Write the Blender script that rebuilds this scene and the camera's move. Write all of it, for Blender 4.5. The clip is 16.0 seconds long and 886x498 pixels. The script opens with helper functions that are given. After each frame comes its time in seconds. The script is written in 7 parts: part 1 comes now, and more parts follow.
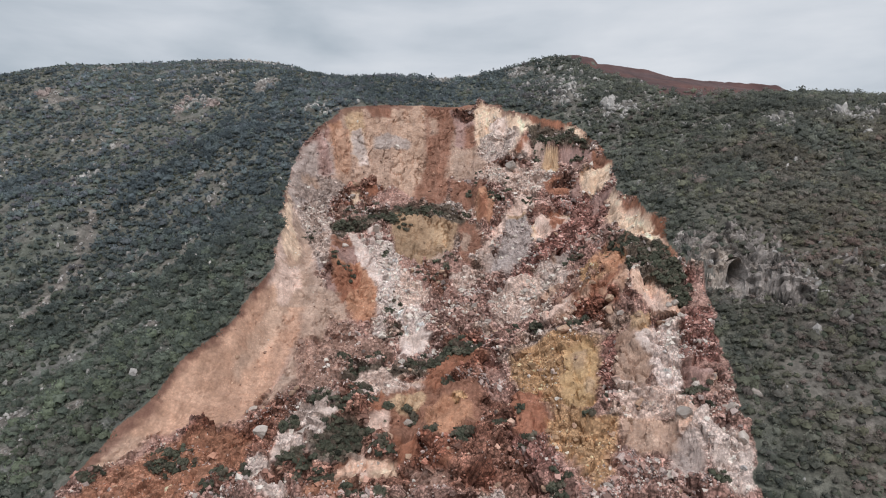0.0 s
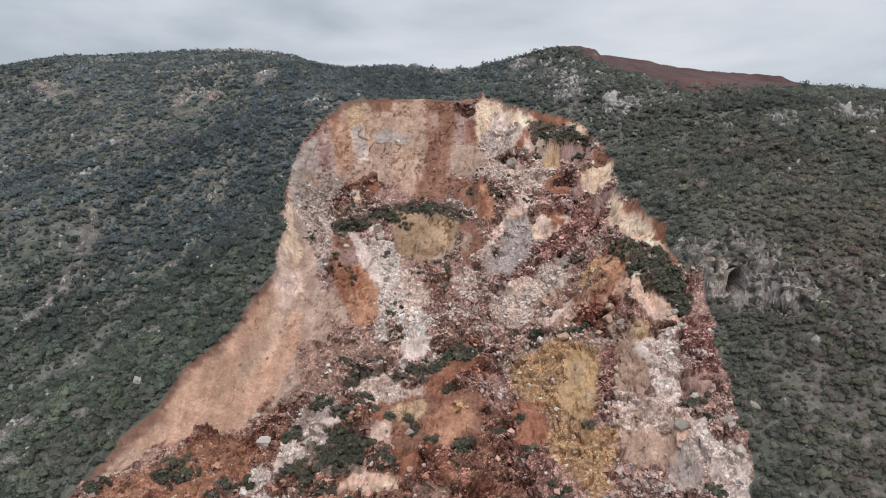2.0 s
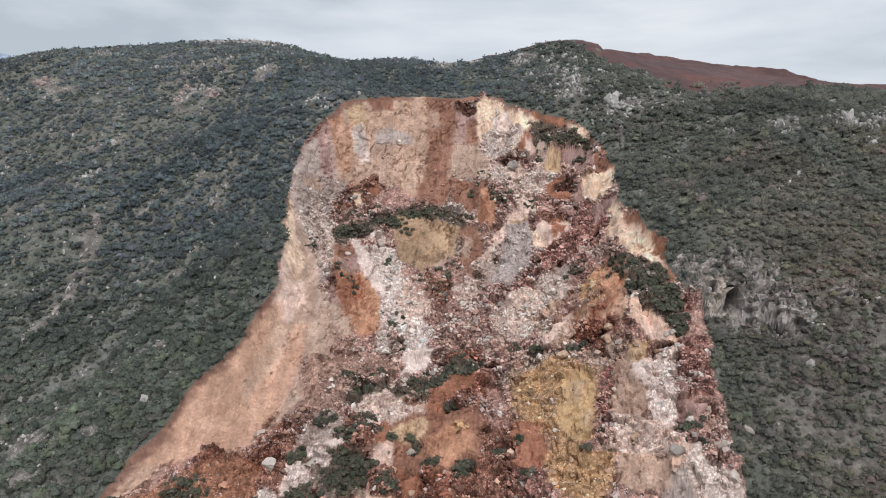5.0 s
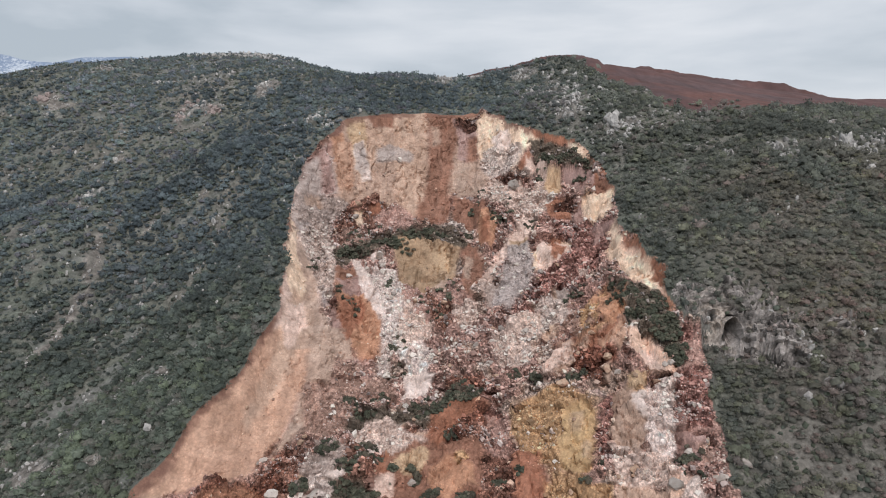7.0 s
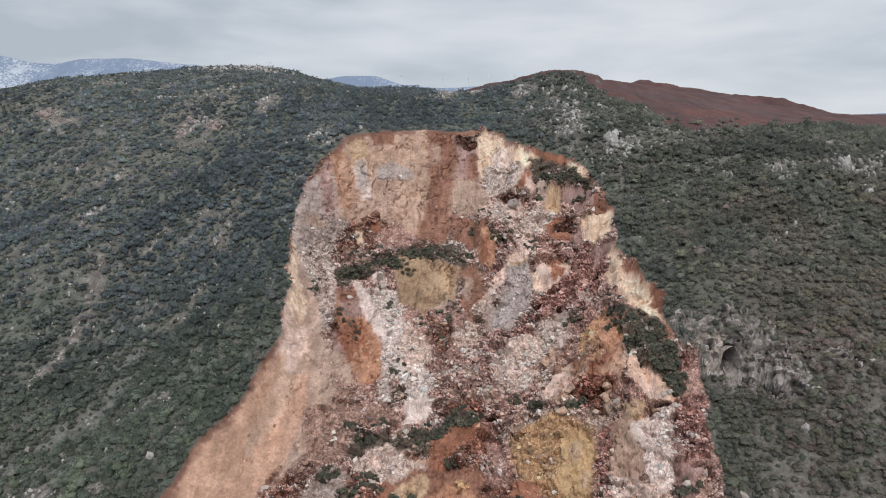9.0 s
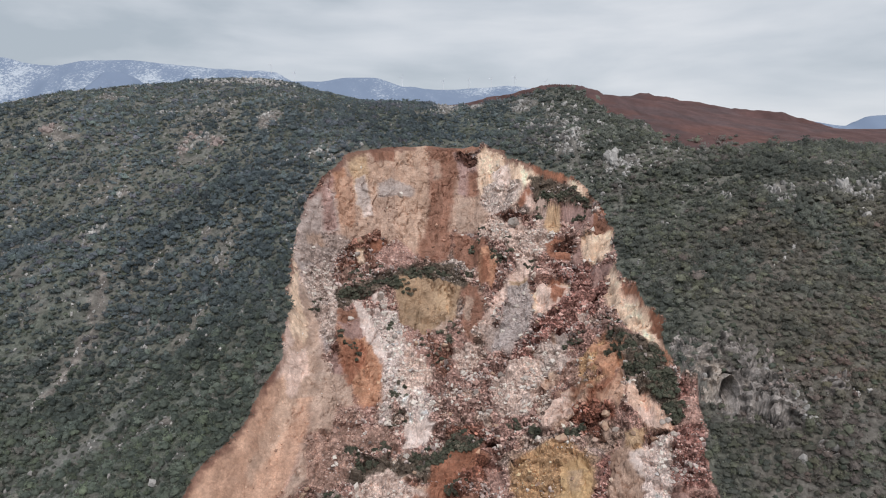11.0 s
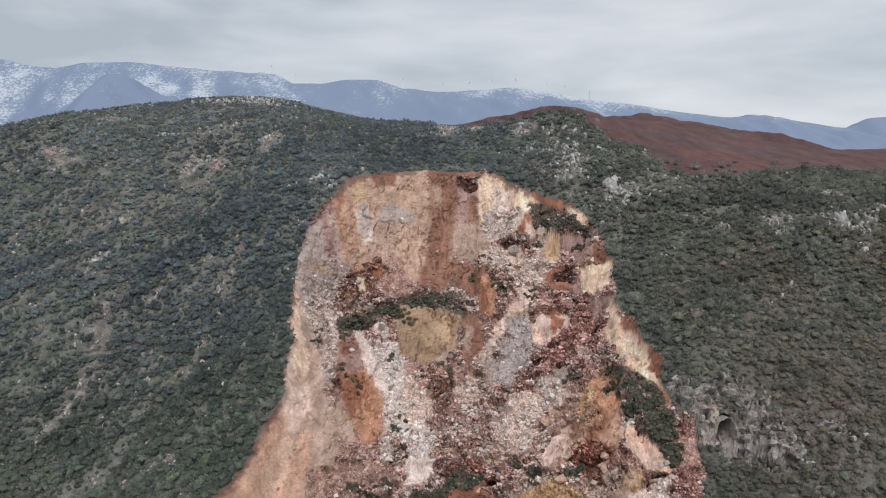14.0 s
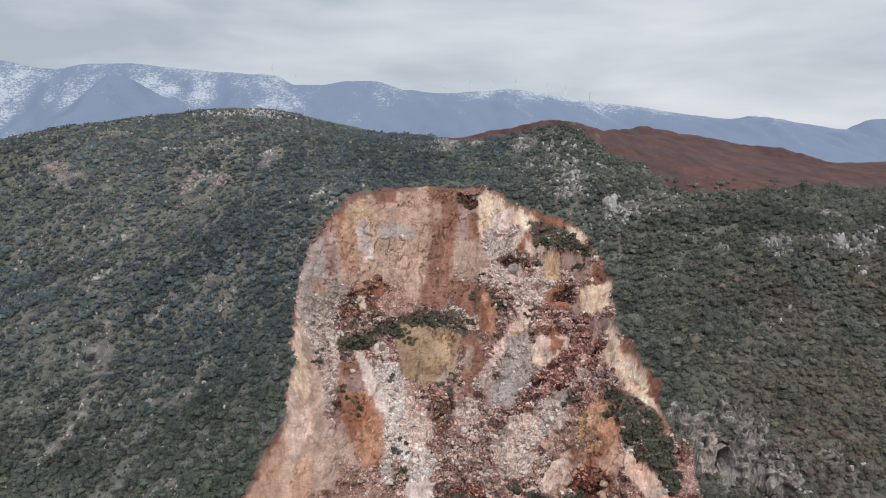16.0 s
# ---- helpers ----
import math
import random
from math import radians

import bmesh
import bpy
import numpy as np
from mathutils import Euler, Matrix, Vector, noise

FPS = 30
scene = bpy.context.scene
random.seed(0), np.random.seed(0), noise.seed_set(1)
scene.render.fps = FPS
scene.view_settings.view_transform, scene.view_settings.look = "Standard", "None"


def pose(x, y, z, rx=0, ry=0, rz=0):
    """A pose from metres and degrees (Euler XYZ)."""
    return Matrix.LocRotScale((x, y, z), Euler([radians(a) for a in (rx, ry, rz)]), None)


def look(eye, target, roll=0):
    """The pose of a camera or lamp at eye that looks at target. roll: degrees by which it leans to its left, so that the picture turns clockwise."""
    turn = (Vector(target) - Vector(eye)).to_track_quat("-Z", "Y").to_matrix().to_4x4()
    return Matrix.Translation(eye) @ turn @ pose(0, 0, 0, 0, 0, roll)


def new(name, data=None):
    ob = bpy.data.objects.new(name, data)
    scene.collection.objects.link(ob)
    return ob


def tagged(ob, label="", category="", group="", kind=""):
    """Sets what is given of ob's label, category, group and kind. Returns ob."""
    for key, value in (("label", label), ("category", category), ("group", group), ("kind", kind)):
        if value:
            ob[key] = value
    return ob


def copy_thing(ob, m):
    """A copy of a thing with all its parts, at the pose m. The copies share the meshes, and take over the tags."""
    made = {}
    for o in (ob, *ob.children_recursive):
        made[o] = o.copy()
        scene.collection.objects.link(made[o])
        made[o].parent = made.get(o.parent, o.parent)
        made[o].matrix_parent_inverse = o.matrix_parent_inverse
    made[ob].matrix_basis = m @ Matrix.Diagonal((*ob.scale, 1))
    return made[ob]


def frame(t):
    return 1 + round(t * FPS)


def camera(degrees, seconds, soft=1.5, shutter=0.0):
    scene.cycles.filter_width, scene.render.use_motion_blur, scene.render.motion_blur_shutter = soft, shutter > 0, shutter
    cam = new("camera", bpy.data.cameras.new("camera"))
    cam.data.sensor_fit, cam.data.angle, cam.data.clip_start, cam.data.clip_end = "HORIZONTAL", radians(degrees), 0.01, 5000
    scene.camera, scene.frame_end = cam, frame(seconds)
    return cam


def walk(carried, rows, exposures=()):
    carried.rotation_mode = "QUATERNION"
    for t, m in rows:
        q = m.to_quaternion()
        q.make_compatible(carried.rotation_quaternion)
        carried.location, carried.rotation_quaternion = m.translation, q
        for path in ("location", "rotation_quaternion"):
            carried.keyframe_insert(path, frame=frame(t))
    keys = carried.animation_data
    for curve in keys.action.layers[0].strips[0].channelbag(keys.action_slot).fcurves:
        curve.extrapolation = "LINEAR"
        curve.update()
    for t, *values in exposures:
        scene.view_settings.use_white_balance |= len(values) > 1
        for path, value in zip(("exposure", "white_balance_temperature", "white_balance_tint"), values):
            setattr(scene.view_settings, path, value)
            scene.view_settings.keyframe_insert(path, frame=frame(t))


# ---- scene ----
cam = camera(70.5, 16.0, soft=1.05)
METRES, EYE, TILT, LEAN, TURN = 64.0, 80.0, -4.1, 0.0, 0.0
ROWS = [
    (0.0, 0.0, 0.0, 0.0, 0.0, 0.0, -0.0),
    (0.5, 0.0001, -0.0012, 0.0294, 0.03, -0.06, 0.0),
    (1.0, 0.0002, -0.0016, 0.0621, 0.06, -0.1, 0.01),
    (1.5, 0.0006, -0.0023, 0.0908, 0.08, -0.47, 0.01),
    (2.0, 0.0009, -0.0036, 0.1224, 0.1, -1.95, 0.02),
    (2.5, 0.0013, -0.0053, 0.1528, 0.11, -3.85, 0.06),
    (3.0, 0.0021, -0.0074, 0.1876, 0.14, -4.3, 0.07),
    (3.5, 0.0025, -0.0099, 0.2179, 0.16, -4.32, 0.08),
    (4.0, 0.0026, -0.0128, 0.2508, 0.18, -4.34, 0.07),
    (6.5, 0.0034, -0.0252, 0.4081, 0.27, -4.39, 0.06),
    (7.0, 0.0034, -0.0279, 0.4404, 0.28, -4.39, 0.06),
    (7.5, 0.0033, -0.0303, 0.4703, 0.28, -4.38, 0.06),
    (8.0, 0.0034, -0.0329, 0.5021, 0.29, -4.36, 0.04),
    (8.5, 0.0031, -0.0352, 0.532, 0.29, -4.37, 0.04),
    (9.0, 0.0029, -0.038, 0.5645, 0.3, -4.37, 0.02),
    (11.5, 0.0035, -0.0503, 0.7155, 0.35, -4.33, 0.01),
    (12.0, 0.0035, -0.0526, 0.7475, 0.36, -4.33, 0.02),
    (12.5, 0.0033, -0.0549, 0.7775, 0.36, -4.34, 0.02),
    (13.0, 0.0032, -0.0575, 0.81, 0.37, -4.34, 0.01),
    (13.5, 0.0027, -0.06, 0.8397, 0.37, -4.35, 0.0),
    (14.0, 0.0028, -0.0621, 0.8722, 0.38, -4.34, -0.0),
    (14.5, 0.0025, -0.0641, 0.9023, 0.39, -4.34, -0.01),
    (15.0, 0.0021, -0.0666, 0.9347, 0.4, -4.34, -0.02),
    (15.5, 0.002, -0.0688, 0.9651, 0.4, -4.34, -0.03),
    (16.0, 0.0018, -0.0711, 0.9973, 0.4, -4.34, -0.04),
]

walk(cam, [(t, pose(0, 0, EYE, TILT, LEAN, TURN) @ pose(METRES * x, METRES * y, METRES * z, 90 + pitch, roll, yaw)) for t, x, y, z, yaw, pitch, roll in ROWS],
     exposures=[(t, stops, 6500, 13) for t, stops in ((0.0, 0.05), (1.5, 0.05), (2.0, 0.06), (2.5, 0.14), (3.5, 0.26), (4.5, 0.23), (7.0, 0.12), (9.0, 0.06), (16.0, 0.04))])

# ---------------------------------------------------------------- sky and light
SUN_UP, SUN_TURN = 54, 172
world = bpy.data.worlds.new("overcast_sky")
scene.world = world
world.use_nodes = True
wn, wl = world.node_tree.nodes, world.node_tree.links
wn.clear()
w_out, w_bg = wn.new("ShaderNodeOutputWorld"), wn.new("ShaderNodeBackground")
w_sky = wn.new("ShaderNodeTexSky")
w_sky.sky_type, w_sky.sun_disc = "NISHITA", False
w_sky.sun_elevation, w_sky.sun_rotation = radians(SUN_UP), radians(SUN_TURN)
w_dim = wn.new("ShaderNodeVectorMath")
w_dim.operation = "SCALE"
w_dim.inputs["Scale"].default_value = 0.05
w_tc, w_map = wn.new("ShaderNodeTexCoord"), wn.new("ShaderNodeMapping")
w_map.inputs["Scale"].default_value = (1.0, 1.0, 4.2)
w_n1, w_n2 = wn.new("ShaderNodeTexNoise"), wn.new("ShaderNodeTexNoise")
w_n1.inputs["Scale"].default_value, w_n1.inputs["Detail"].default_value = 2.3, 6
w_n1.inputs["Distortion"].default_value = 0.4
w_n2.inputs["Scale"].default_value, w_n2.inputs["Detail"].default_value = 5.5, 4
w_add = wn.new("ShaderNodeMath")
w_add.operation = "MULTIPLY_ADD"
w_add.inputs[1].default_value = 0.35
w_ramp = wn.new("ShaderNodeValToRGB")
w_ramp.color_ramp.elements[0].position, w_ramp.color_ramp.elements[0].color = 0.49, (0.43, 0.495, 0.545, 1)
w_ramp.color_ramp.elements[1].position, w_ramp.color_ramp.elements[1].color = 0.90, (0.72, 0.76, 0.79, 1)
w_mid = w_ramp.color_ramp.elements.new(0.69)
w_mid.color = (0.58, 0.635, 0.68, 1)
w_mix = wn.new("ShaderNodeMix")
w_mix.data_type, w_mix.blend_type = "RGBA", "MIX"
w_mix.inputs["Factor"].default_value = 0.9
wl.new(w_tc.outputs["Generated"], w_map.inputs["Vector"])
wl.new(w_map.outputs["Vector"], w_n1.inputs["Vector"])
wl.new(w_map.outputs["Vector"], w_n2.inputs["Vector"])
wl.new(w_n2.outputs["Fac"], w_add.inputs[0])
wl.new(w_n1.outputs["Fac"], w_add.inputs[2])
w_dir = wn.new("ShaderNodeSeparateXYZ")
wl.new(w_tc.outputs["Generated"], w_dir.inputs[0])
w_glow = wn.new("ShaderNodeMath")
w_glow.operation = "MULTIPLY_ADD"
w_glow.inputs[1].default_value = 0.24
wl.new(w_dir.outputs["X"], w_glow.inputs[0])
wl.new(w_add.outputs[0], w_glow.inputs[2])
wl.new(w_glow.outputs[0], w_ramp.inputs["Fac"])
wl.new(w_sky.outputs["Color"], w_dim.inputs[0])
wl.new(w_dim.outputs["Vector"], w_mix.inputs["A"])
wl.new(w_ramp.outputs["Color"], w_mix.inputs["B"])
wl.new(w_mix.outputs["Result"], w_bg.inputs["Color"])
w_bg.inputs["Strength"].default_value = 1.03
wl.new(w_bg.outputs[0], w_out.inputs["Surface"])

sun = new("sun", bpy.data.lights.new("sun", "SUN"))
sun.data.energy, sun.data.angle, sun.data.color = 2.0, radians(32), (1.0, 0.97, 0.945)
sun.matrix_world = look((0, 0, 0), (-math.sin(radians(SUN_TURN)) * math.cos(radians(SUN_UP)), -math.cos(radians(SUN_TURN)) * math.cos(radians(SUN_UP)), -math.sin(radians(SUN_UP))))

# ---------------------------------------------------------------- shape of the land
def lattice(ix, iy, seed):
    h = ix.astype(np.int64) * 374761393 + iy.astype(np.int64) * 668265263 + seed * 362437
    h = (h ^ (h >> 13)) * 1274126177 & 0x7FFFFFFF
    h = (h ^ (h >> 15)) * 2246822519 & 0x7FFFFFFF
    return (h ^ (h >> 16)) / float(0x7FFFFFFF)


def vnoise(x, y, seed=0):
    """Smooth noise from -1 to 1 over a plane."""
    x, y = np.asarray(x, float), np.asarray(y, float)
    ix, iy = np.floor(x), np.floor(y)
    u, v = x - ix, y - iy
    u, v = u * u * u * (u * (6 * u - 15) + 10), v * v * v * (v * (6 * v - 15) + 10)
    a, b = lattice(ix, iy, seed), lattice(ix + 1, iy, seed)
    c, d = lattice(ix, iy + 1, seed), lattice(ix + 1, iy + 1, seed)
    return 2 * ((a * (1 - u) + b * u) * (1 - v) + (c * (1 - u) + d * u) * v) - 1


def fbm(x, y, size, octaves=4, seed=0, gain=0.5):
    total, weight, amp = 0.0, 0.0, 1.0
    for k in range(octaves):
        f = 2.0 ** k / size
        total = total + amp * vnoise(x * f * 0.96 + y * f * 0.28 + 7.3 * k, y * f * 0.96 - x * f * 0.28 - 3.1 * k, seed + 17 * k)
        weight, amp = weight + amp, amp * gain
    return total / weight


def cells(x, y, size, seed):
    """Broken ground: for each place the number of its block, a random height and tilt of that block, and the distance to the next block."""
    u, v = np.asarray(x, float) / size, np.asarray(y, float) / size
    iu, iv = np.floor(u), np.floor(v)
    first, second = np.full(u.shape, 9.0), np.full(u.shape, 9.0)
    rand, tilt = np.zeros(u.shape), np.zeros(u.shape)
    for a in (-1, 0, 1):
        for b in (-1, 0, 1):
            cu, cv = iu + a, iv + b
            du, dv = u - cu - 0.1 - 0.8 * lattice(cu, cv, seed), v - cv - 0.1 - 0.8 * lattice(cu, cv, seed + 1)
            d = np.hypot(du, dv)
            closer = d < first
            second = np.where(closer, first, np.minimum(second, d))
            first = np.where(closer, d, first)
            rand = np.where(closer, lattice(cu, cv, seed + 2), rand)
            tilt = np.where(closer, (lattice(cu, cv, seed + 3) - 0.5) * du + (lattice(cu, cv, seed + 4) - 0.5) * dv, tilt)
    return rand, tilt * size, (second - first) * size


def smooth(a, b, v):
    w = np.clip((v - a) / (b - a), 0, 1)
    return w * w * (3 - 2 * w)


def hermite(xs, vals, q):
    """A smooth curve, with no overshoot, through vals at xs (vals: a row per x), read at q."""
    xs, q = np.asarray(xs, float), np.asarray(q, float)
    vals = [np.asarray(v, float) for v in vals]
    h = np.diff(xs)
    cut = [(vals[k + 1] - vals[k]) / h[k] for k in range(len(h))]
    m = [cut[0]]
    for k in range(1, len(h)):
        p = cut[k - 1] * cut[k]
        m.append(np.where(p > 0, 2 * p / np.where(p > 0, cut[k - 1] + cut[k], 1), 0))
    m.append(cut[-1])
    out = vals[0] + 0 * q
    for k in range(len(h)):
        w = np.clip((q - xs[k]) / h[k], 0, 1)
        here = q >= xs[k]
        v = (vals[k] * (1 + 2 * w) * (1 - w) ** 2 + m[k] * h[k] * w * (1 - w) ** 2
             + vals[k + 1] * w * w * (3 - 2 * w) + m[k + 1] * h[k] * w * w * (w - 1))
        out = np.where(here, v, out)
    return out


def sheet(stations, ys, x, y):
    """Height of a sheet given by slope profiles at several x."""
    xs = sorted(stations)
    return hermite(xs, [hermite(ys, stations[k], y) for k in xs], np.clip(x, xs[0], xs[-1]))


# slope profiles of the whole hill: distance up the slope, height at each
HILL_Y = (60, 120, 140, 160, 180, 200, 220, 240, 280, 300, 320, 360, 400, 450, 560, 800)
HILL = {}
HILL[-290] = (-20, 5.8, 15.4, 25.6, 36.5, 47.3, 56.7, 66.5, 91.9, 107.7, 123.1, 145.7, 150.9, 146, 125, 60)
HILL[-210] = (-19.9, 2.1, 11.4, 21.9, 34, 46.5, 57.4, 69.1, 89.2, 103.9, 126, 155.7, 165.3, 168.1, 140, 60)
HILL[-150] = (-19.4, -0.8, 8.5, 18.5, 30.7, 44.5, 57.6, 77.3, 98.2, 114, 128.9, 152.9, 168.3, 176.1, 150, 60)
HILL[-130] = (-19.3, -1, 8.6, 17.5, 28.6, 42.1, 54.2, 70.6, 99.3, 112.9, 128.6, 153, 167.7, 175.2, 150, 60)
HILL[-110] = (-19.1, -0.1, 13.2, 26.3, 30.3, 43, 57.9, 71.3, 104.3, 115.5, 128.6, 154.6, 166.2, 173.1, 150, 60)
HILL[-85] = (-19, 9, 21.9, 37.7, 47.3, 58.1, 66.5, 73.8, 110.1, 120.5, 133.6, 153.9, 161.7, 168.7, 146.6, 60)
HILL[-60] = (-19.2, 18.9, 31.2, 42.7, 52.4, 65.4, 76.5, 86.8, 110.1, 125.5, 136.2, 151.1, 157.5, 163.1, 140, 60)
HILL[0] = (-20.2, 22.9, 36.6, 50.2, 64.1, 77.3, 89.1, 99.5, 114.2, 122.3, 129.9, 150.9, 154.8, 150, 120, 50)
HILL[50] = (-20.6, 23.5, 37.7, 51.8, 64.7, 77.2, 84.4, 93.3, 118, 132.9, 142.2, 156.7, 158.1, 148, 118, 50)
HILL[80] = (-20.3, 29.3, 44.9, 60.9, 81, 88.8, 94.5, 102.5, 126.4, 137, 144.9, 157.8, 155.2, 147.1, 115, 50)
HILL[105] = (-20.2, 31.5, 51.7, 69, 81.7, 91.4, 100, 108.4, 126.4, 135, 142.7, 155.3, 156, 148.2, 118.8, 53.8)
HILL[140] = (-20.1, 31.7, 49.9, 66, 80, 95.4, 107.8, 116.5, 128.1, 133.3, 138.5, 149.3, 157.1, 150.1, 125, 60)
HILL[220] = (-20.1, 33.7, 50.9, 67.4, 83.6, 97.4, 107.3, 114.6, 123.9, 127.5, 131, 139, 140, 135, 115, 50)


# the crest of the red bank behind the ridge
BANK_X = (-25, 0, 18, 38, 52, 62, 70, 75, 80, 85, 92, 100, 120, 134, 150, 173, 190, 205, 218, 228, 246, 300)
BANK_Z = (120, 153, 158, 160.5, 163.2, 163.6, 163, 161, 158.8, 158.4, 159.3, 160, 162, 160.3, 153.5, 151, 149, 146, 143, 139.5, 138.5, 132)
BANK_Y = (395, 392, 390, 385, 378, 371, 357, 349, 346, 354, 374, 392, 400, 398, 382, 372, 370, 375, 372, 370, 370, 370)


def bank(x, y):
    z, at = hermite(BANK_X, BANK_Z, np.clip(x, -25, 300)), hermite(BANK_X, BANK_Y, np.clip(x, -25, 300))
    z = z + 1.1 * fbm(x, 0 * y, 9, 4, 33, 0.6)
    return np.where(y < at, z - 0.5 * (at - y) - (at - y) ** 2 / 40, z - 0.3 * (y - at)) - 0.4 * np.maximum(x - 300, 0) - 0.4 * np.maximum(-25 - x, 0)


def hill(x, y):
    z = sheet(HILL, HILL_Y, x, y)
    z = np.where(y < 60, -20 + 0 * z, z)
    z = np.where(y > 800, 50 + 0 * z, z)
    z = z + 4.2 * np.exp(-((x - 60) / 14) ** 2 - ((y - 348) / 12) ** 2)
    z = z + 2.6 * np.exp(-((x + 122) / 28) ** 2 - ((y - 425) / 22) ** 2)
    z = np.maximum(z, bank(x, y))
    # a low cliff across the slope beside the scar
    across = ((x - 64) * 0.53 + (y - 168) * 0.85) + 1.5 * fbm(x, y, 6, 3, 27)
    along = (x - 64) * 0.85 - (y - 168) * 0.53
    band = smooth(-4, 3, along) * (1 - smooth(24, 34, along))
    z = z + 2.8 * band * (2 * smooth(-1.1, 1.1, across) - 1) * np.exp(-(across / 8) ** 2)
    edge = smooth(290, 900, np.abs(x))
    return z * (1 - edge) + edge * (-20 + 0.35 * (z + 20))


# the floor that the slide has left behind
SCAR_Y = (100, 125, 150, 175, 200, 225, 250, 275, 295)
SCAR = {}
SCAR[-62] = (10.8, 15.2, 27.9, 42, 51.5, 61.5, 78.5, 103.2, 115.2)
SCAR[-45] = (16.7, 22.7, 23.7, 38.5, 57, 66.7, 74.2, 96.7, 116.4)
SCAR[-28] = (19.5, 25.9, 28.4, 34.8, 47.8, 64, 76.5, 87.7, 109.1)
SCAR[-10] = (19.8, 23.2, 31.3, 32.7, 46.4, 58.6, 72.9, 91.6, 107)
SCAR[8] = (21.3, 27.3, 33.7, 38.4, 49.9, 59.6, 71.1, 91.5, 108.9)
SCAR[22] = (22, 26, 34.9, 42.8, 52.6, 63.1, 79.8, 96.6, 119.5)
SCAR[35] = (17.3, 26.1, 41.4, 47.4, 56.7, 67, 84.3, 104.3, 125.1)
SCAR[48] = (17.5, 27.4, 45.2, 59, 64.8, 70.9, 91, 101.7, 123.2)
SCAR[60] = (17.9, 29.2, 48.2, 64.1, 70.5, 76, 95.5, 111.7, 125.2)

# the edge of the scar, seen from above, from its foot up and round
RIM_WEST = [(-96, 96), (-84.9, 132.6), (-82, 136.4), (-76.8, 142.4), (-70.6, 148), (-66.1, 157), (-60.6, 165.7), (-57.8, 172.2), (-56.4, 178.6), (-54.3, 183.4), (-53, 188.7), (-52.7, 196.6), (-53.8, 204.9), (-56.8, 222.9), (-59.9, 237.8), (-61.3, 250.8), (-61, 263.6), (-59.7, 274.9), (-55.4, 285.4), (-51.4, 292), (-48.2, 298.8), (-39.8, 303.3), (-30, 310.5), (-19, 314.5)]
RIM_EAST = [(-2, 316), (12.8, 313), (20, 305.2), (29, 292.4), (35.1, 287), (42.9, 281), (51.6, 276.5), (55.7, 271.2), (59.4, 263.6), (61.2, 256.7), (63, 244.8), (63.8, 238.5), (61.8, 229.4), (60.6, 219.8), (59.4, 209.1), (60.9, 204.1), (62.1, 199.7), (62.7, 193.8), (64.1, 188.8), (64.8, 184), (64.9, 180.1), (64.4, 176.4), (64.7, 171.9), (65.7, 167.7), (68.3, 164.5), (69, 160.3), (68.5, 155.2), (67.8, 151), (66.5, 144.7), (66.1, 136.7), (66.3, 130.6), (65.1, 125.4), (62, 119), (66, 96), (60, 60), (-100, 60)]
RIM = RIM_WEST + RIM_EAST


def rim_distance(x, y):
    """Metres from the scar's edge, positive inside."""
    best = np.full(np.shape(x), 1e9)
    inside = np.zeros(np.shape(x), bool)
    for (ax, ay), (bx, by) in zip(RIM, RIM[1:] + RIM[:1]):
        ux, uy = bx - ax, by - ay
        w = np.clip(((x - ax) * ux + (y - ay) * uy) / (ux * ux + uy * uy), 0, 1)
        best = np.minimum(best, np.hypot(x - ax - w * ux, y - ay - w * uy))
        cross = (ay > y) != (by > y)
        inside ^= cross & (x < ax + (y - ay) * ux / (uy if uy else 1e-9))
    return np.where(inside, best, -best)


def plateau(x, y, cx, cy, rx, ry, turn, height):
    """A block with a flat back and steep sides."""
    c, s = math.cos(radians(turn)), math.sin(radians(turn))
    u, v = ((x - cx) * c + (y - cy) * s) / rx, ((y - cy) * c - (x - cx) * s) / ry
    return height * (1 - smooth(0.7, 1.05, (u ** 4 + v ** 4) ** 0.25))


CRESTS = []


def crestline(height, width, *points):
    """A spur (or, with a minus, a gully) along a line in the plan."""
    CRESTS.append((height, width, points))


crestline(3.5, 5, (52, 178), (43, 177), (31, 167), (22, 170))
crestline(-2.5, 5, (12, 171), (14, 131), (18, 112))
crestline(4, 3, (15, 268), (17, 243))
crestline(2, 3.5, (-39, 238), (-18, 243), (10, 248))
crestline(2.5, 4, (-43, 139), (-29, 141), (-20, 150))
crestline(2.5, 3, (-37, 130), (-28, 133))
crestline(3.5, 6, (-4, 131), (2, 118))
crestline(2, 3, (-22, 166), (-13, 170), (-2, 159))
crestline(2.5, 4, (-49, 302), (-47, 268))
crestline(-1.8, 3.5, (-6, 304), (-8, 277))
crestline(3, 3, (39, 279), (32, 277))
crestline(2.5, 2.5, (58, 247), (55, 238))
crestline(3, 3, (-38, 264), (-30, 271))
crestline(2.5, 2.5, (24, 276), (36, 276))
crestline(2.5, 3, (36, 238), (39, 226))
crestline(-2, 3, (11, 244), (17, 223))
crestline(2, 3, (49, 162), (49, 146))
crestline(3, 4, (52, 133), (55, 126))
crestline(-2, 3, (42, 157), (38, 142))
crestline(2, 3, (-49, 244), (-35, 212))
crestline(-2, 4, (-31, 186), (-23, 175))
crestline(2, 3, (-35, 212), (-29, 198))
crestline(2.5, 4, (15, 222), (3, 204))
crestline(2.2, 3, (34, 211), (21, 197))
crestline(2, 3, (51, 231), (33, 207))
crestline(-2, 3, (38, 196), (25, 188))
crestline(2.2, 3, (-15, 195), (-4, 186))
crestline(-2, 4, (-49, 145), (-31, 152))
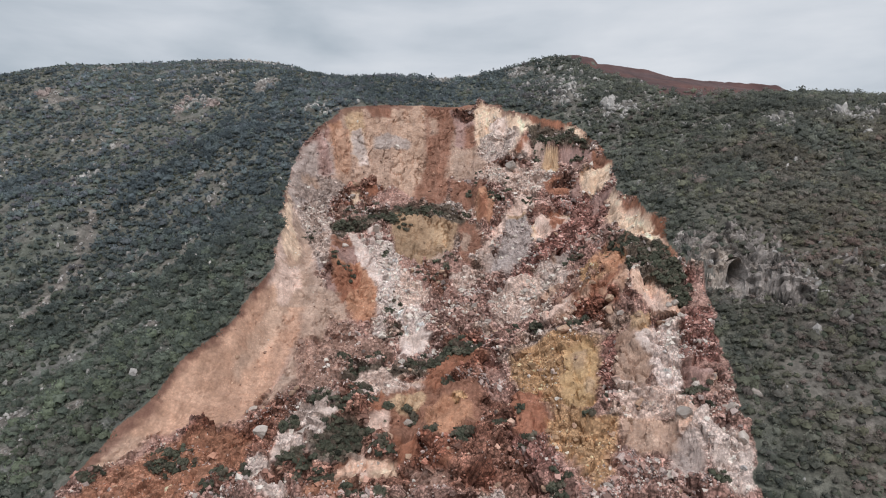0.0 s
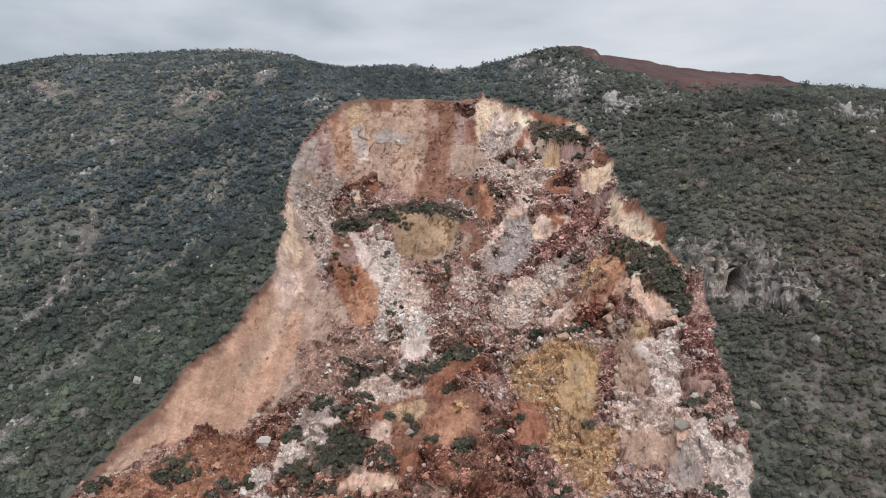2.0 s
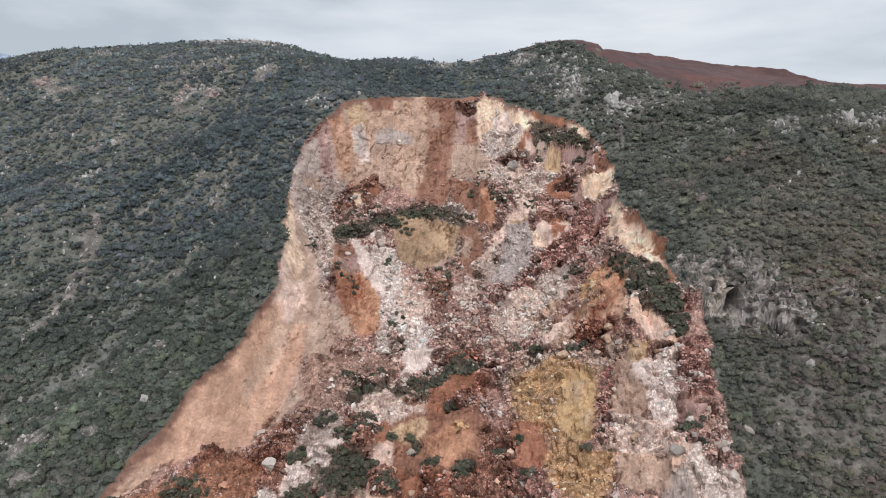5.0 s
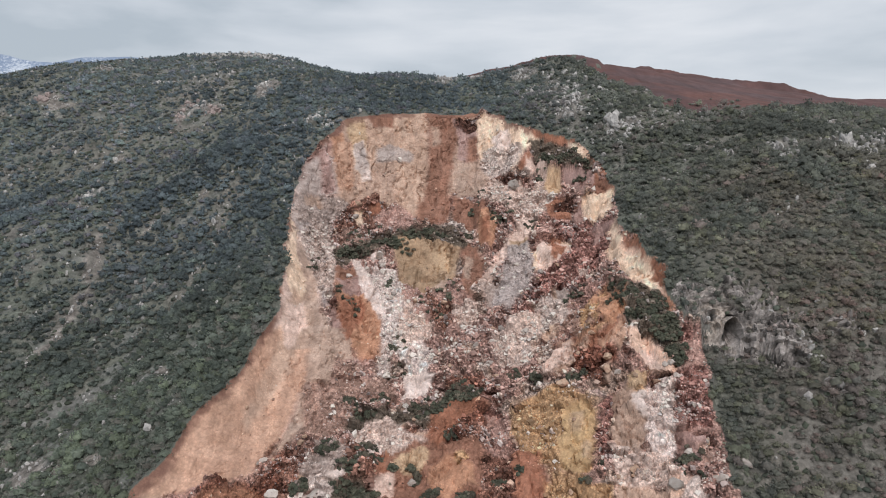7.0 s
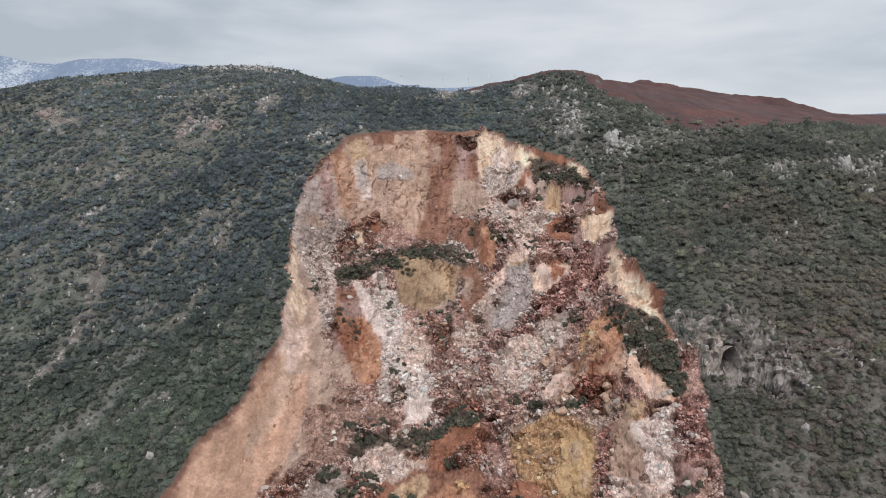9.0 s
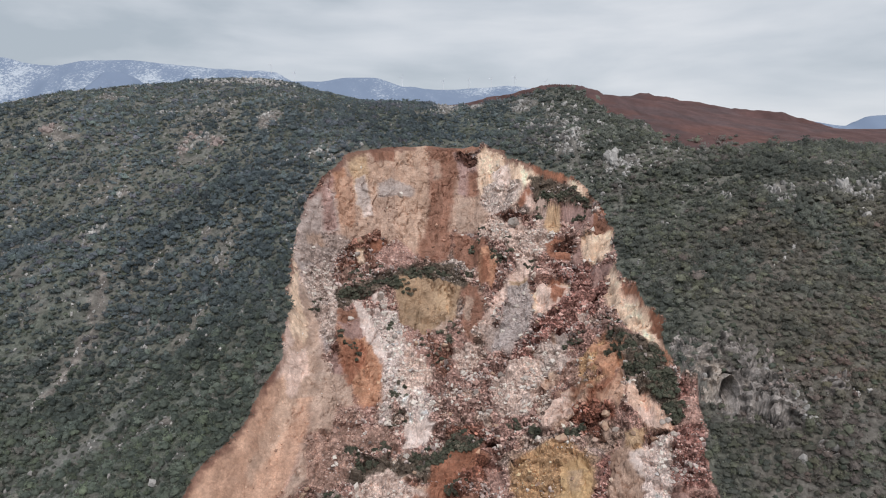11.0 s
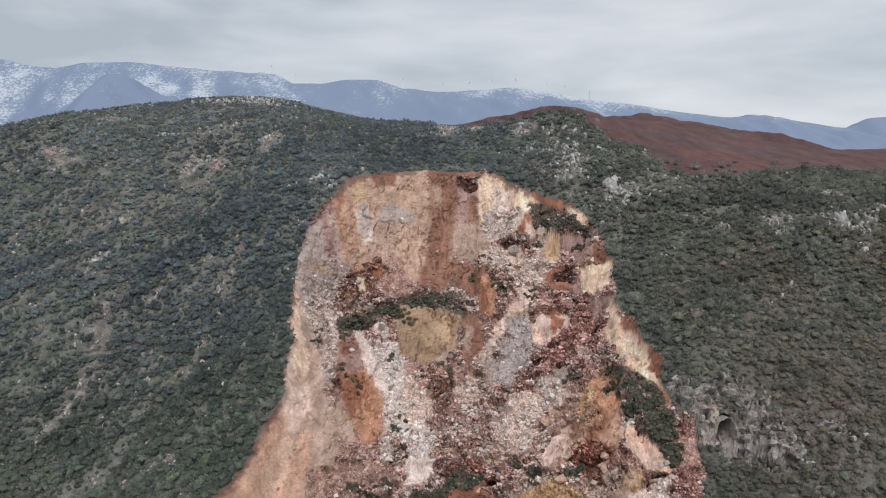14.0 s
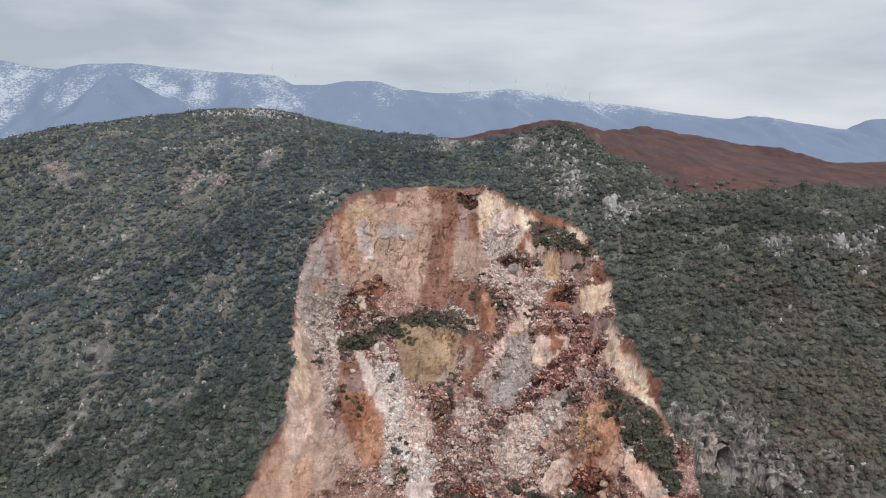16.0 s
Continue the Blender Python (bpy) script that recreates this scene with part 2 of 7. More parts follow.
crestline(2.5, 4, (-17, 127), (-8, 131))
crestline(-2, 3, (-9, 118), (-7, 143))
crestline(2.5, 3.5, (7, 155), (12, 171))
crestline(2.5, 3, (-0, 148), (8, 151))
crestline(4.5, 5.0, (42, 158), (50, 163))
crestline(1.8, 2.2, (18.6, 208.1), (30.3, 217.3), (43.9, 227.2))
crestline(-1.2, 1.8, (22.9, 212.7), (30.8, 221.6))
crestline(1.6, 2, (26.4, 168.8), (36.2, 179.8))
crestline(1.8, 2, (45.2, 159.5), (51.7, 175.0))
crestline(1.2, 1.6, (20.3, 195.3), (28.8, 198.4))
crestline(1.6, 2, (31.6, 186.7), (37.2, 189.2), (42.7, 175.7))
crestline(-1.3, 1.8, (34.6, 166.4), (44.9, 170.8))
# buttresses and clefts of the torn edge
crestline(3, 2.6, (61, 253), (53, 246))
crestline(-2.5, 2.0, (60, 260), (51, 253))
crestline(3, 2.4, (62, 236), (55, 229))
crestline(-2.5, 2.0, (62, 243), (54, 237))
crestline(3, 2.6, (60, 224), (54, 215))
crestline(-2.0, 2.0, (60, 230), (54, 222))
crestline(3, 2.4, (58, 207), (53, 198))
crestline(3, 2.6, (25, 298), (22, 280))
crestline(3, 2.4, (34, 291), (29, 278))
crestline(-2.2, 2.2, (30, 294), (26, 280))
crestline(2.5, 3.0, (-58, 262), (-50, 252))
crestline(2.2, 3.0, (-55, 285), (-47, 272))


def spurs(x, y):
    jx, jy = x + 1.6 * fbm(x, y, 5, 3, 23), y + 1.6 * fbm(x, y, 5, 3, 24)
    total = np.zeros(np.shape(x))
    for height, width, points in CRESTS:
        far = np.full(np.shape(x), 1e9)
        for (ax, ay), (bx, by) in zip(points, points[1:]):
            ux, uy = bx - ax, by - ay
            w = np.clip(((jx - ax) * ux + (jy - ay) * uy) / (ux * ux + uy * uy + 1e-6), 0, 1)
            far = np.minimum(far, np.hypot(jx - ax - w * ux, jy - ay - w * uy))
        total = total + 1.6 * height * np.clip(1 - far / width, 0, 1) ** 0.8
    return total


GULLY = ((-63.7, 247.3), (-72.1, 233.6), (-80.4, 222.4), (-90.0, 211.5), (-100.7, 205.4))


def gully(x, y):
    """A dry gully down the western slope."""
    far = np.full(np.shape(x), 1e9)
    for (ax, ay), (bx, by) in zip(GULLY, GULLY[1:]):
        ux, uy = bx - ax, by - ay
        w = np.clip(((x - ax) * ux + (y - ay) * uy) / (ux * ux + uy * uy), 0, 1)
        far = np.minimum(far, np.hypot(x - ax - w * ux, y - ay - w * uy))
    return 3.2 * (1 - smooth(0, 7.5, far))


def bare_land(x, y):
    """Height of the land without its small roughness, and the distance inside the scar's edge."""
    h = hill(x, y) - gully(x, y)
    torn = fbm(x, y, 2.6, 3, 7)
    d = rim_distance(x + 2.2 * fbm(x, y, 9, 3, 5) + 0.9 * torn, y + 2.2 * fbm(x, y, 9, 3, 6) + 0.9 * torn)
    f = sheet(SCAR, SCAR_Y, x, np.clip(y, 100, 310))
    f = np.where(y < 100, f - (100 - y) * 0.5, f)
    f = f + np.where(y > 295, (y - 295) * 1.1, 0)
    f = f + plateau(x, y, -6, 249, 17, 9, 0, 2.5) + plateau(x, y, -32, 250, 10, 6, 20, 2.5)
    f = f + plateau(x, y, 58.5, 175, 6.5, 22, 10, 3.5) + plateau(x, y, 49.5, 267, 12, 5.5, -22, 9.5)
    f = f + plateau(x, y, 33, 158, 8, 12, 10, 3) + plateau(x, y, -22, 148, 14, 8, 0, 3)
    f = f + spurs(x, y)
    f = np.where(y > 190, np.minimum(f, h + 0.2), f)
    drop = h - f
    w = np.clip(d / (2.2 + 0.42 * np.abs(drop)), 0, 1)
    z = np.where(d > 0, f + drop * (1 - w) ** 1.25, h)
    return np.maximum(z, -20.0), d, drop

# ---------------------------------------------------------------- materials
def material(name, rough=0.95):
    m = bpy.data.materials.new(name)
    m.use_nodes = True
    b = m.node_tree.nodes["Principled BSDF"]
    b.inputs["Roughness"].default_value = rough
    b.inputs["Specular IOR Level"].default_value = 0.2
    return m, m.node_tree.nodes, m.node_tree.links, b


def noise_node(nodes, links, coords, size, detail=5, rough=0.6):
    n = nodes.new("ShaderNodeTexNoise")
    n.inputs["Scale"].default_value, n.inputs["Detail"].default_value, n.inputs["Roughness"].default_value = 1.0 / size, detail, rough
    links.new(coords, n.inputs["Vector"])
    return n.outputs["Fac"]


def span(nodes, links, value, low, high, a=0.3, b=0.7):
    n = nodes.new("ShaderNodeMapRange")
    n.inputs["From Min"].default_value, n.inputs["From Max"].default_value = a, b
    n.inputs["To Min"].default_value, n.inputs["To Max"].default_value = low, high
    links.new(value, n.inputs["Value"])
    return n.outputs["Result"]


def times(nodes, links, colour, value):
    n = nodes.new("ShaderNodeVectorMath")
    n.operation = "SCALE"
    links.new(colour, n.inputs[0])
    links.new(value, n.inputs["Scale"])
    return n.outputs["Vector"]


def blend(nodes, links, value, a, b):
    n = nodes.new("ShaderNodeMix")
    n.data_type = "RGBA"
    links.new(value, n.inputs["Factor"])
    for key, c in (("A", a), ("B", b)):
        if isinstance(c, tuple):
            n.inputs[key].default_value = (*c, 1)
        else:
            links.new(c, n.inputs[key])
    return n.outputs["Result"]


def relief(nodes, links, shader, value, depth, strength=0.6):
    n = nodes.new("ShaderNodeBump")
    n.inputs["Distance"].default_value, n.inputs["Strength"].default_value = depth, strength
    links.new(value, n.inputs["Height"])
    links.new(n.outputs["Normal"], shader.inputs["Normal"])


def earth_material(name, grain=(1.1, 0.28), contrast=0.28, bump=0.25, stones=()):
    """Ground whose mineral colour is carried by the mesh, with grain and stains at two sizes."""
    m, nodes, links, b = material(name)
    at = nodes.new("ShaderNodeAttribute")
    at.attribute_name = "tone"
    pos = nodes.new("ShaderNodeNewGeometry").outputs["Position"]
    coarse = noise_node(nodes, links, pos, grain[0] * 3)
    fine = noise_node(nodes, links, pos, grain[1] * 3, 7, 0.7)
    c = times(nodes, links, at.outputs["Color"], span(nodes, links, coarse, 1 - contrast, 1 + contrast))
    c = times(nodes, links, c, span(nodes, links, fine, 1 - contrast * 0.8, 1 + contrast * 0.8))
    if stones:
        # gravel too small for the mesh: each stone its own shade, dark soil in the joints
        grit = []
        for size in stones:
            v = nodes.new("ShaderNodeTexVoronoi")
            v.inputs["Scale"].default_value = 1 / size
            links.new(pos, v.inputs["Vector"])
            sep = nodes.new("ShaderNodeSeparateColor")
            links.new(v.outputs["Color"], sep.inputs["Color"])
            shade = nodes.new("ShaderNodeMath")
            shade.operation = "MULTIPLY"
            links.new(span(nodes, links, sep.outputs["Red"], 0.5, 1.6, 0, 1), shade.inputs[0])
            links.new(span(nodes, links, v.outputs["Distance"], 1.15, 0.3, 0.35, 0.7), shade.inputs[1])
            grit.append(times(nodes, links, c, shade.outputs[0]))
        mixed = blend(nodes, links, span(nodes, links, coarse, 0.15, 0.85, 0.4, 0.6), grit[0], grit[1])
        c = blend(nodes, links, span(nodes, links, at.outputs["Alpha"], 0.2, 0.95, 0.12, 0.8), c, mixed)
    links.new(c, b.inputs["Base Color"])
    relief(nodes, links, b, fine, bump)
    return m


def let_light_through(m, share):
    """Thin leaves: part of the light comes through from behind."""
    nodes, links = m.node_tree.nodes, m.node_tree.links
    b = nodes["Principled BSDF"]
    thin, mix = nodes.new("ShaderNodeBsdfTranslucent"), nodes.new("ShaderNodeMixShader")
    links.new(b.inputs["Base Color"].links[0].from_socket, thin.inputs["Color"])
    mix.inputs["Fac"].default_value = share
    links.new(b.outputs[0], mix.inputs[1])
    links.new(thin.outputs[0], mix.inputs[2])
    links.new(mix.outputs[0], nodes["Material Output"].inputs["Surface"])
    return m


def tinted_material(name, contrast=0.25, size=0.5, rough=0.9, bump=0.05, attribute="tone"):
    m, nodes, links, b = material(name, rough)
    at = nodes.new("ShaderNodeAttribute")
    at.attribute_name = attribute
    pos = nodes.new("ShaderNodeNewGeometry").outputs["Position"]
    fine = noise_node(nodes, links, pos, size, 4)
    links.new(times(nodes, links, at.outputs["Color"], span(nodes, links, fine, 1 - contrast, 1 + contrast)), b.inputs["Base Color"])
    relief(nodes, links, b, fine, bump)
    return m


def single_material(name, a, b2, size=0.6, rough=0.9, bump=0.08):
    """One substance: two shades by a noise, shifted a little from object to object."""
    m, nodes, links, b = material(name, rough)
    tc = nodes.new("ShaderNodeTexCoord").outputs["Object"]
    info = nodes.new("ShaderNodeObjectInfo").outputs["Random"]
    n1 = noise_node(nodes, links, tc, size, 5)
    c = blend(nodes, links, span(nodes, links, n1, 0, 1, 0.35, 0.65), a, b2)
    c = times(nodes, links, c, span(nodes, links, info, 0.72, 1.2, 0, 1))
    links.new(c, b.inputs["Base Color"])
    relief(nodes, links, b, n1, bump)
    return m


M_HILL = earth_material("hillside_soil", (1.2, 0.3), 0.42, 0.35)
M_SCAR = earth_material("slide_debris", (1.0, 0.2), 0.15, 0.25, (0.9, 0.45))
M_RED = earth_material("red_spoil", (4.0, 0.8), 0.18, 0.2)
M_RUBBLE = tinted_material("broken_limestone", 0.22, 0.6)
M_LEAF = let_light_through(tinted_material("evergreen_leaves", 0.22, 0.7, 0.85, 0.1), 0.5)
M_CROWN = let_light_through(single_material("oak_leaves", (0.10, 0.104, 0.077), (0.17, 0.166, 0.12), 0.7, 0.75, 0.1), 0.25)
M_BARK = single_material("grey_bark", (0.10, 0.085, 0.07), (0.17, 0.15, 0.13), 0.3)
M_PALE = single_material("pale_limestone", (0.50, 0.45, 0.41), (0.36, 0.30, 0.26), 1.0)
M_TAN = single_material("tan_limestone", (0.50, 0.37, 0.27), (0.36, 0.22, 0.16), 1.0)
M_GREY = single_material("weathered_limestone", (0.50, 0.48, 0.455), (0.26, 0.25, 0.24), 1.2)
M_TOWER = single_material("white_paint", (0.75, 0.76, 0.78), (0.7, 0.71, 0.73), 3.0, 0.5)

m, nodes, links, b = material("hazed_snowy_forest_slope")
pos = nodes.new("ShaderNodeNewGeometry").outputs["Position"]
at = nodes.new("ShaderNodeAttribute")
at.attribute_name = "tone"
far_a, far_b = noise_node(nodes, links, pos, 300, 8, 0.65), noise_node(nodes, links, pos, 15, 6, 0.8)
snow = nodes.new("ShaderNodeMath")
snow.operation = "MULTIPLY_ADD"
links.new(far_b, snow.inputs[0])
snow.inputs[1].default_value = 1.8
links.new(far_a, snow.inputs[2])
lying = nodes.new("ShaderNodeMath")
lying.operation = "ADD"
links.new(snow.outputs[0], lying.inputs[0])
links.new(at.outputs["Fac"], lying.inputs[1])
# haze of the distance mixed into both colours: blued forest, dulled snow
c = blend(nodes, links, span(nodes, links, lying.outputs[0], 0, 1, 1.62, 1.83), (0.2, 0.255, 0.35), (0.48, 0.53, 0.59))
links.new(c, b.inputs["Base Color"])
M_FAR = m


# ---------------------------------------------------------------- mesh helpers
def mesh_from(name, verts, faces, mat, tone=None, flat=True):
    """A mesh from number arrays; faces: rows of 3 or 4 corners."""
    verts, faces = np.asarray(verts, np.float32), np.asarray(faces, np.int32)
    me = bpy.data.meshes.new(name)
    k = faces.shape[1]
    me.vertices.add(len(verts))
    me.vertices.foreach_set("co", verts.ravel())
    me.loops.add(faces.size)
    me.loops.foreach_set("vertex_index", faces.ravel())
    me.polygons.add(len(faces))
    me.polygons.foreach_set("loop_start", np.arange(0, faces.size, k, dtype=np.int32))
    me.polygons.foreach_set("use_smooth", np.full(len(faces), not flat))
    if tone is not None:
        at = me.attributes.new("tone", "FLOAT_COLOR", "POINT")
        tone = np.asarray(tone, np.float32)
        at.data.foreach_set("color", (tone if tone.shape[1] == 4 else np.c_[tone, np.ones(len(verts), np.float32)]).ravel())
    me.materials.append(mat)
    me.update(calc_edges=True)
    return me


def part(name, mesh, parent, label=""):
    ob = new(name, mesh)
    ob.parent = parent
    return tagged(ob, label)


def icosahedron():
    p = (1 + 5 ** 0.5) / 2
    v = np.array([(-1, p, 0), (1, p, 0), (-1, -p, 0), (1, -p, 0), (0, -1, p), (0, 1, p), (0, -1, -p), (0, 1, -p), (p, 0, -1), (p, 0, 1), (-p, 0, -1), (-p, 0, 1)])
    v /= np.linalg.norm(v[0])
    d = np.linalg.norm(v[:, None] - v[None], axis=2)
    near = d < 1.2
    f = []
    for i in range(12):
        for j in range(i + 1, 12):
            for k in range(j + 1, 12):
                if near[i, j] and near[j, k] and near[i, k] and i != j:
                    n = np.cross(v[j] - v[i], v[k] - v[i])
                    f.append((i, j, k) if n @ v[i] > 0 else (i, k, j))
    return v, np.array(f)


def refined(v, f):
    v, seen, out = list(map(tuple, v)), {}, []

    def middle(a, b):
        key = (min(a, b), max(a, b))
        if key not in seen:
            q = (np.array(v[a]) + np.array(v[b])) / 2
            v.append(tuple(q / np.linalg.norm(q)))
            seen[key] = len(v) - 1
        return seen[key]
    for a, b, c in f:
        ab, bc, ca = middle(a, b), middle(b, c), middle(c, a)
        out += [(a, ab, ca), (b, bc, ab), (c, ca, bc), (ab, bc, ca)]
    return np.array(v), np.array(out)


ICO_V, ICO_F = icosahedron()
BALL_V, BALL_F = refined(ICO_V, ICO_F)
ROUND_V, ROUND_F = refined(BALL_V, BALL_F)
rng = np.random.default_rng(7)


# ---------------------------------------------------------------- what the slope is made of
TONES = dict(tan=(0.465, 0.355, 0.265), ochrepale=(0.47, 0.365, 0.235), cream=(0.62, 0.51, 0.38), bluegrey=(0.41, 0.385, 0.355), orange=(0.405, 0.243, 0.153),
             redbrown=(0.25, 0.142, 0.097), maroon=(0.41, 0.24, 0.2), palegrey=(0.48, 0.42, 0.365), red=(0.24, 0.11, 0.073), brown=(0.295, 0.166, 0.12),
             grey=(0.35, 0.31, 0.27), greytan=(0.40, 0.32, 0.25), pink=(0.37, 0.265, 0.21), rust=(0.285, 0.142, 0.088), khaki=(0.33, 0.25, 0.16),
             white=(0.62, 0.56, 0.505), pinkwhite=(0.55, 0.46, 0.39), pinkrubble=(0.45, 0.315, 0.262), ochre=(0.47, 0.325, 0.18), yellow=(0.46, 0.34, 0.185),
             greywhite=(0.54, 0.485, 0.43), mauve=(0.35, 0.255, 0.222), turf=(0.115, 0.105, 0.08), darkred=(0.15, 0.08, 0.06), greyslab=(0.40, 0.365, 0.325), greyred=(0.3, 0.205, 0.172), pinkface=(0.52, 0.42, 0.35), sand=(0.40, 0.308, 0.235), chalk=(0.56, 0.505, 0.45), salmon=(0.58, 0.43, 0.325), apricot=(0.47, 0.325, 0.23), clay=(0.36, 0.2, 0.128))
TONES = {k: (r * 1.09, g * 0.985, b * 1.0) if g < 0.39 else (r * 1.25, g * 1.15, b * 1.17) for k, (r, g, b) in TONES.items()}
SMOOTH = set("tan ochrepale cream orange redbrown yellow greytan khaki mauve rust greyslab greyred pinkface sand chalk salmon apricot".split())
TALUS = set("turf clay grey palegrey bluegrey greywhite white pinkrubble pinkwhite pink ochre".split())
ZONES, HILL_ZONES = [], []


def patch(kind, soft, *corners):
    """A body of one kind of earth in the scar: its outline as x and the way up the slope (distance plus height), soft: metres over which its edge fades."""
    ZONES.append((kind, soft, corners))


def hill_zone(kind, x, s, rx, rs, slant=0.0):
    HILL_ZONES.append((kind, x, s, rx, rs, slant))


patch("brown", 1.5, (-6.4, 192.9), (2.4, 200.4), (10, 203.7), (12.2, 186.7), (8.3, 166.1), (14.4, 160.1), (18.6, 143.7), (10.2, 139.2), (-4.9, 141.3), (-11.1, 150.9), (-6.5, 159.9), (-3.2, 172.9))
patch("pinkrubble", 1.2, (-70.6, 157.9), (-63.7, 170.8), (-57.8, 178.8), (-50.3, 186.6), (-52.4, 191.1), (-60.1, 183.4), (-65.4, 172.8), (-71, 164), (-75.5, 153.7), (-74.5, 147.4), (-66, 147.4))
patch("brown", 1.5, (-53.4, 166.5), (-45.5, 192.3), (-27.5, 193.7), (-11.2, 176.9), (-5.2, 156), (-9.6, 143.6), (-45.1, 142.1))
patch("sand", 1.5, (-46.7, 423.3), (-37.7, 436.4), (14.2, 441.1), (16.2, 415.2), (14.3, 386.7), (2.8, 363.6), (-11.5, 341), (-23.5, 346.5), (-45.2, 355.7), (-56.4, 378.1), (-55.5, 399.3))
patch("greyslab", 1.2, (-60.5, 377.9), (-54.5, 401.3), (-47, 383.9), (-45.4, 359.2), (-54.5, 356.1), (-61, 345), (-62.9, 362.3))
patch("mauve", 1.5, (-56.8, 391.3), (-52, 396.9), (-46.6, 360.7), (-52.5, 358.5))
patch("greyred", 1.0, (-59.3, 383), (-49.2, 416), (-47.4, 410.2), (-55, 390.4))
patch("orange", 1.2, (-52.2, 407.5), (-47.5, 412.3), (-43, 383.9), (-39.7, 364.2), (-44.2, 355.8), (-46.3, 364.7), (-48.5, 381))
patch("ochrepale", 1.0, (-47.5, 424.1), (-38.5, 429.2), (-36.3, 406.8), (-37.9, 387), (-35.6, 374.5), (-39.6, 383.5), (-43.8, 405.8))
patch("chalk", 1.0, (-41.3, 406.6), (-37.7, 410), (-33.9, 381), (-37.3, 375.6), (-40, 390.4))
patch("sand", 2.0, (-45.6, 363.3), (-27.9, 385.6), (-22.2, 369.3), (-23.7, 348.4), (-36.5, 362.8), (-45.1, 353.2))
patch("tan", 1.5, (-24.8, 437.7), (-10.6, 436), (-8.4, 408.6), (-8.4, 369.1), (-11.5, 342.5), (-20.3, 353.7), (-22.9, 391), (-25, 416.1))
patch("tan", 2.0, (-36.5, 420.9), (-26.7, 425), (-25.7, 413.2), (-31.4, 397.2), (-35.3, 394.1))
patch("greyslab", 1.2, (-31.8, 408.1), (-26.2, 411.8), (-14.9, 404.6), (-15.3, 396.4), (-25.7, 397.2), (-31.3, 394.9))
patch("tan", 1.0, (-35.8, 423.3), (-26.7, 427.1), (-26.6, 422), (-35.6, 418.3))
patch("redbrown", 0.8, (-37.4, 432.8), (-24.3, 439.3), (-22.7, 428.8), (-34.6, 424.9))
patch("redbrown", 0.8, (-27.6, 448.4), (15.8, 449), (16.6, 432.5), (-2.4, 438.3), (-24.3, 438.9))
patch("redbrown", 1.6, (-8.7, 437.4), (3.8, 449.4), (6.3, 421.1), (3.5, 395.3), (0.8, 368.5), (2.8, 357.6), (1.5, 341), (-11.9, 339.9), (-12.8, 345.9), (-9.1, 368.8), (-7.5, 398.3))
patch("sand", 1.5, (-7.3, 430.5), (-3.7, 431.7), (-2.3, 414.3), (-6.1, 413.7))
patch("mauve", 1.0, (3.7, 436.2), (16, 429.9), (15.6, 410.6), (10.2, 392.8), (5.6, 397.8), (6.2, 415.8))
patch("darkred", 0.6, (5.3, 437.1), (15.5, 430.4), (15.3, 419.1), (10, 421.1), (4.7, 429.2))
patch("redbrown", 1.5, (10.5, 417.1), (15.6, 413.1), (14.7, 391.3), (12.5, 382.6), (9.6, 393))
patch("greytan", 1.5, (6.8, 394.8), (15.7, 393.1), (20.7, 374.9), (13.1, 364.5), (4, 362.5), (2.9, 381.5))
patch("cream", 0.9, (15.4, 428.8), (23.1, 431.2), (30, 413.8), (40.1, 404), (42, 396.5), (36, 388), (28.5, 375.6), (15.7, 392.2), (14.5, 406.4))
patch("greywhite", 1.2, (17.1, 397), (23.3, 401.6), (31.7, 394.3), (33.5, 385.3), (27.3, 374.9), (20.2, 373.1), (16.1, 385.8))
patch("chalk", 0.8, (20.6, 407.6), (28.7, 411.8), (29.5, 397), (23.1, 396.1))
patch("rust", 0.6, (40.7, 404.6), (52.1, 394.7), (55.9, 386.1), (53, 386.1), (42.6, 394.2))
patch("cream", 0.6, (52.3, 389.7), (56.3, 385.8), (60.6, 371.4), (59.1, 368.2), (53.6, 377.1))
patch("pinkwhite", 1.2, (15.2, 371.5), (24.9, 371.9), (26.7, 359.3), (36.7, 354.5), (40.7, 361.4), (44.8, 345.1), (35.8, 325.9), (29.5, 310.4), (25.8, 320.3), (29.9, 335.1), (21.7, 351.3), (14.6, 353.4))
patch("pinkface", 0.7, (36.2, 384.9), (42, 370.4), (41.2, 364.4), (35.8, 372.1), (33.6, 376.4))
patch("rust", 0.7, (31, 379.1), (35.7, 386), (37.3, 384.7), (33.6, 376.4), (30.9, 374.2))
patch("darkred", 0.6, (21.7, 374.4), (27.3, 375.9), (35.3, 369.1), (36.5, 361.9), (32.5, 365.7), (26.4, 363.3))
patch("pinkface", 0.6, (25.3, 364.8), (32, 365.7), (32.7, 353.3), (28.2, 353.2))
patch("ochrepale", 0.8, (42.5, 368.5), (47.7, 365.2), (48, 352.6), (43.4, 346.1), (40.7, 355.5), (42.9, 361.8))
patch("mauve", 0.9, (48.4, 365.8), (55.1, 362.4), (56.4, 348.7), (53.3, 338.6), (50, 352.7))
patch("pinkwhite", 1.0, (39.7, 369.2), (42.5, 368), (42.9, 360.6), (37.8, 354.1))
patch("rust", 0.8, (57.4, 363), (61.1, 352.8), (64.4, 336.6), (63, 332.1), (57.5, 339.1), (57.1, 355.3))
patch("cream", 0.7, (53.3, 338.6), (59.9, 340.5), (64.1, 334.3), (60.8, 320.1), (58.7, 314.9), (55.9, 319.1), (53.2, 322.3), (52.9, 332.9))
patch("ochrepale", 0.8, (60, 338.1), (64, 335.1), (61.1, 323.3), (59.5, 325.7))
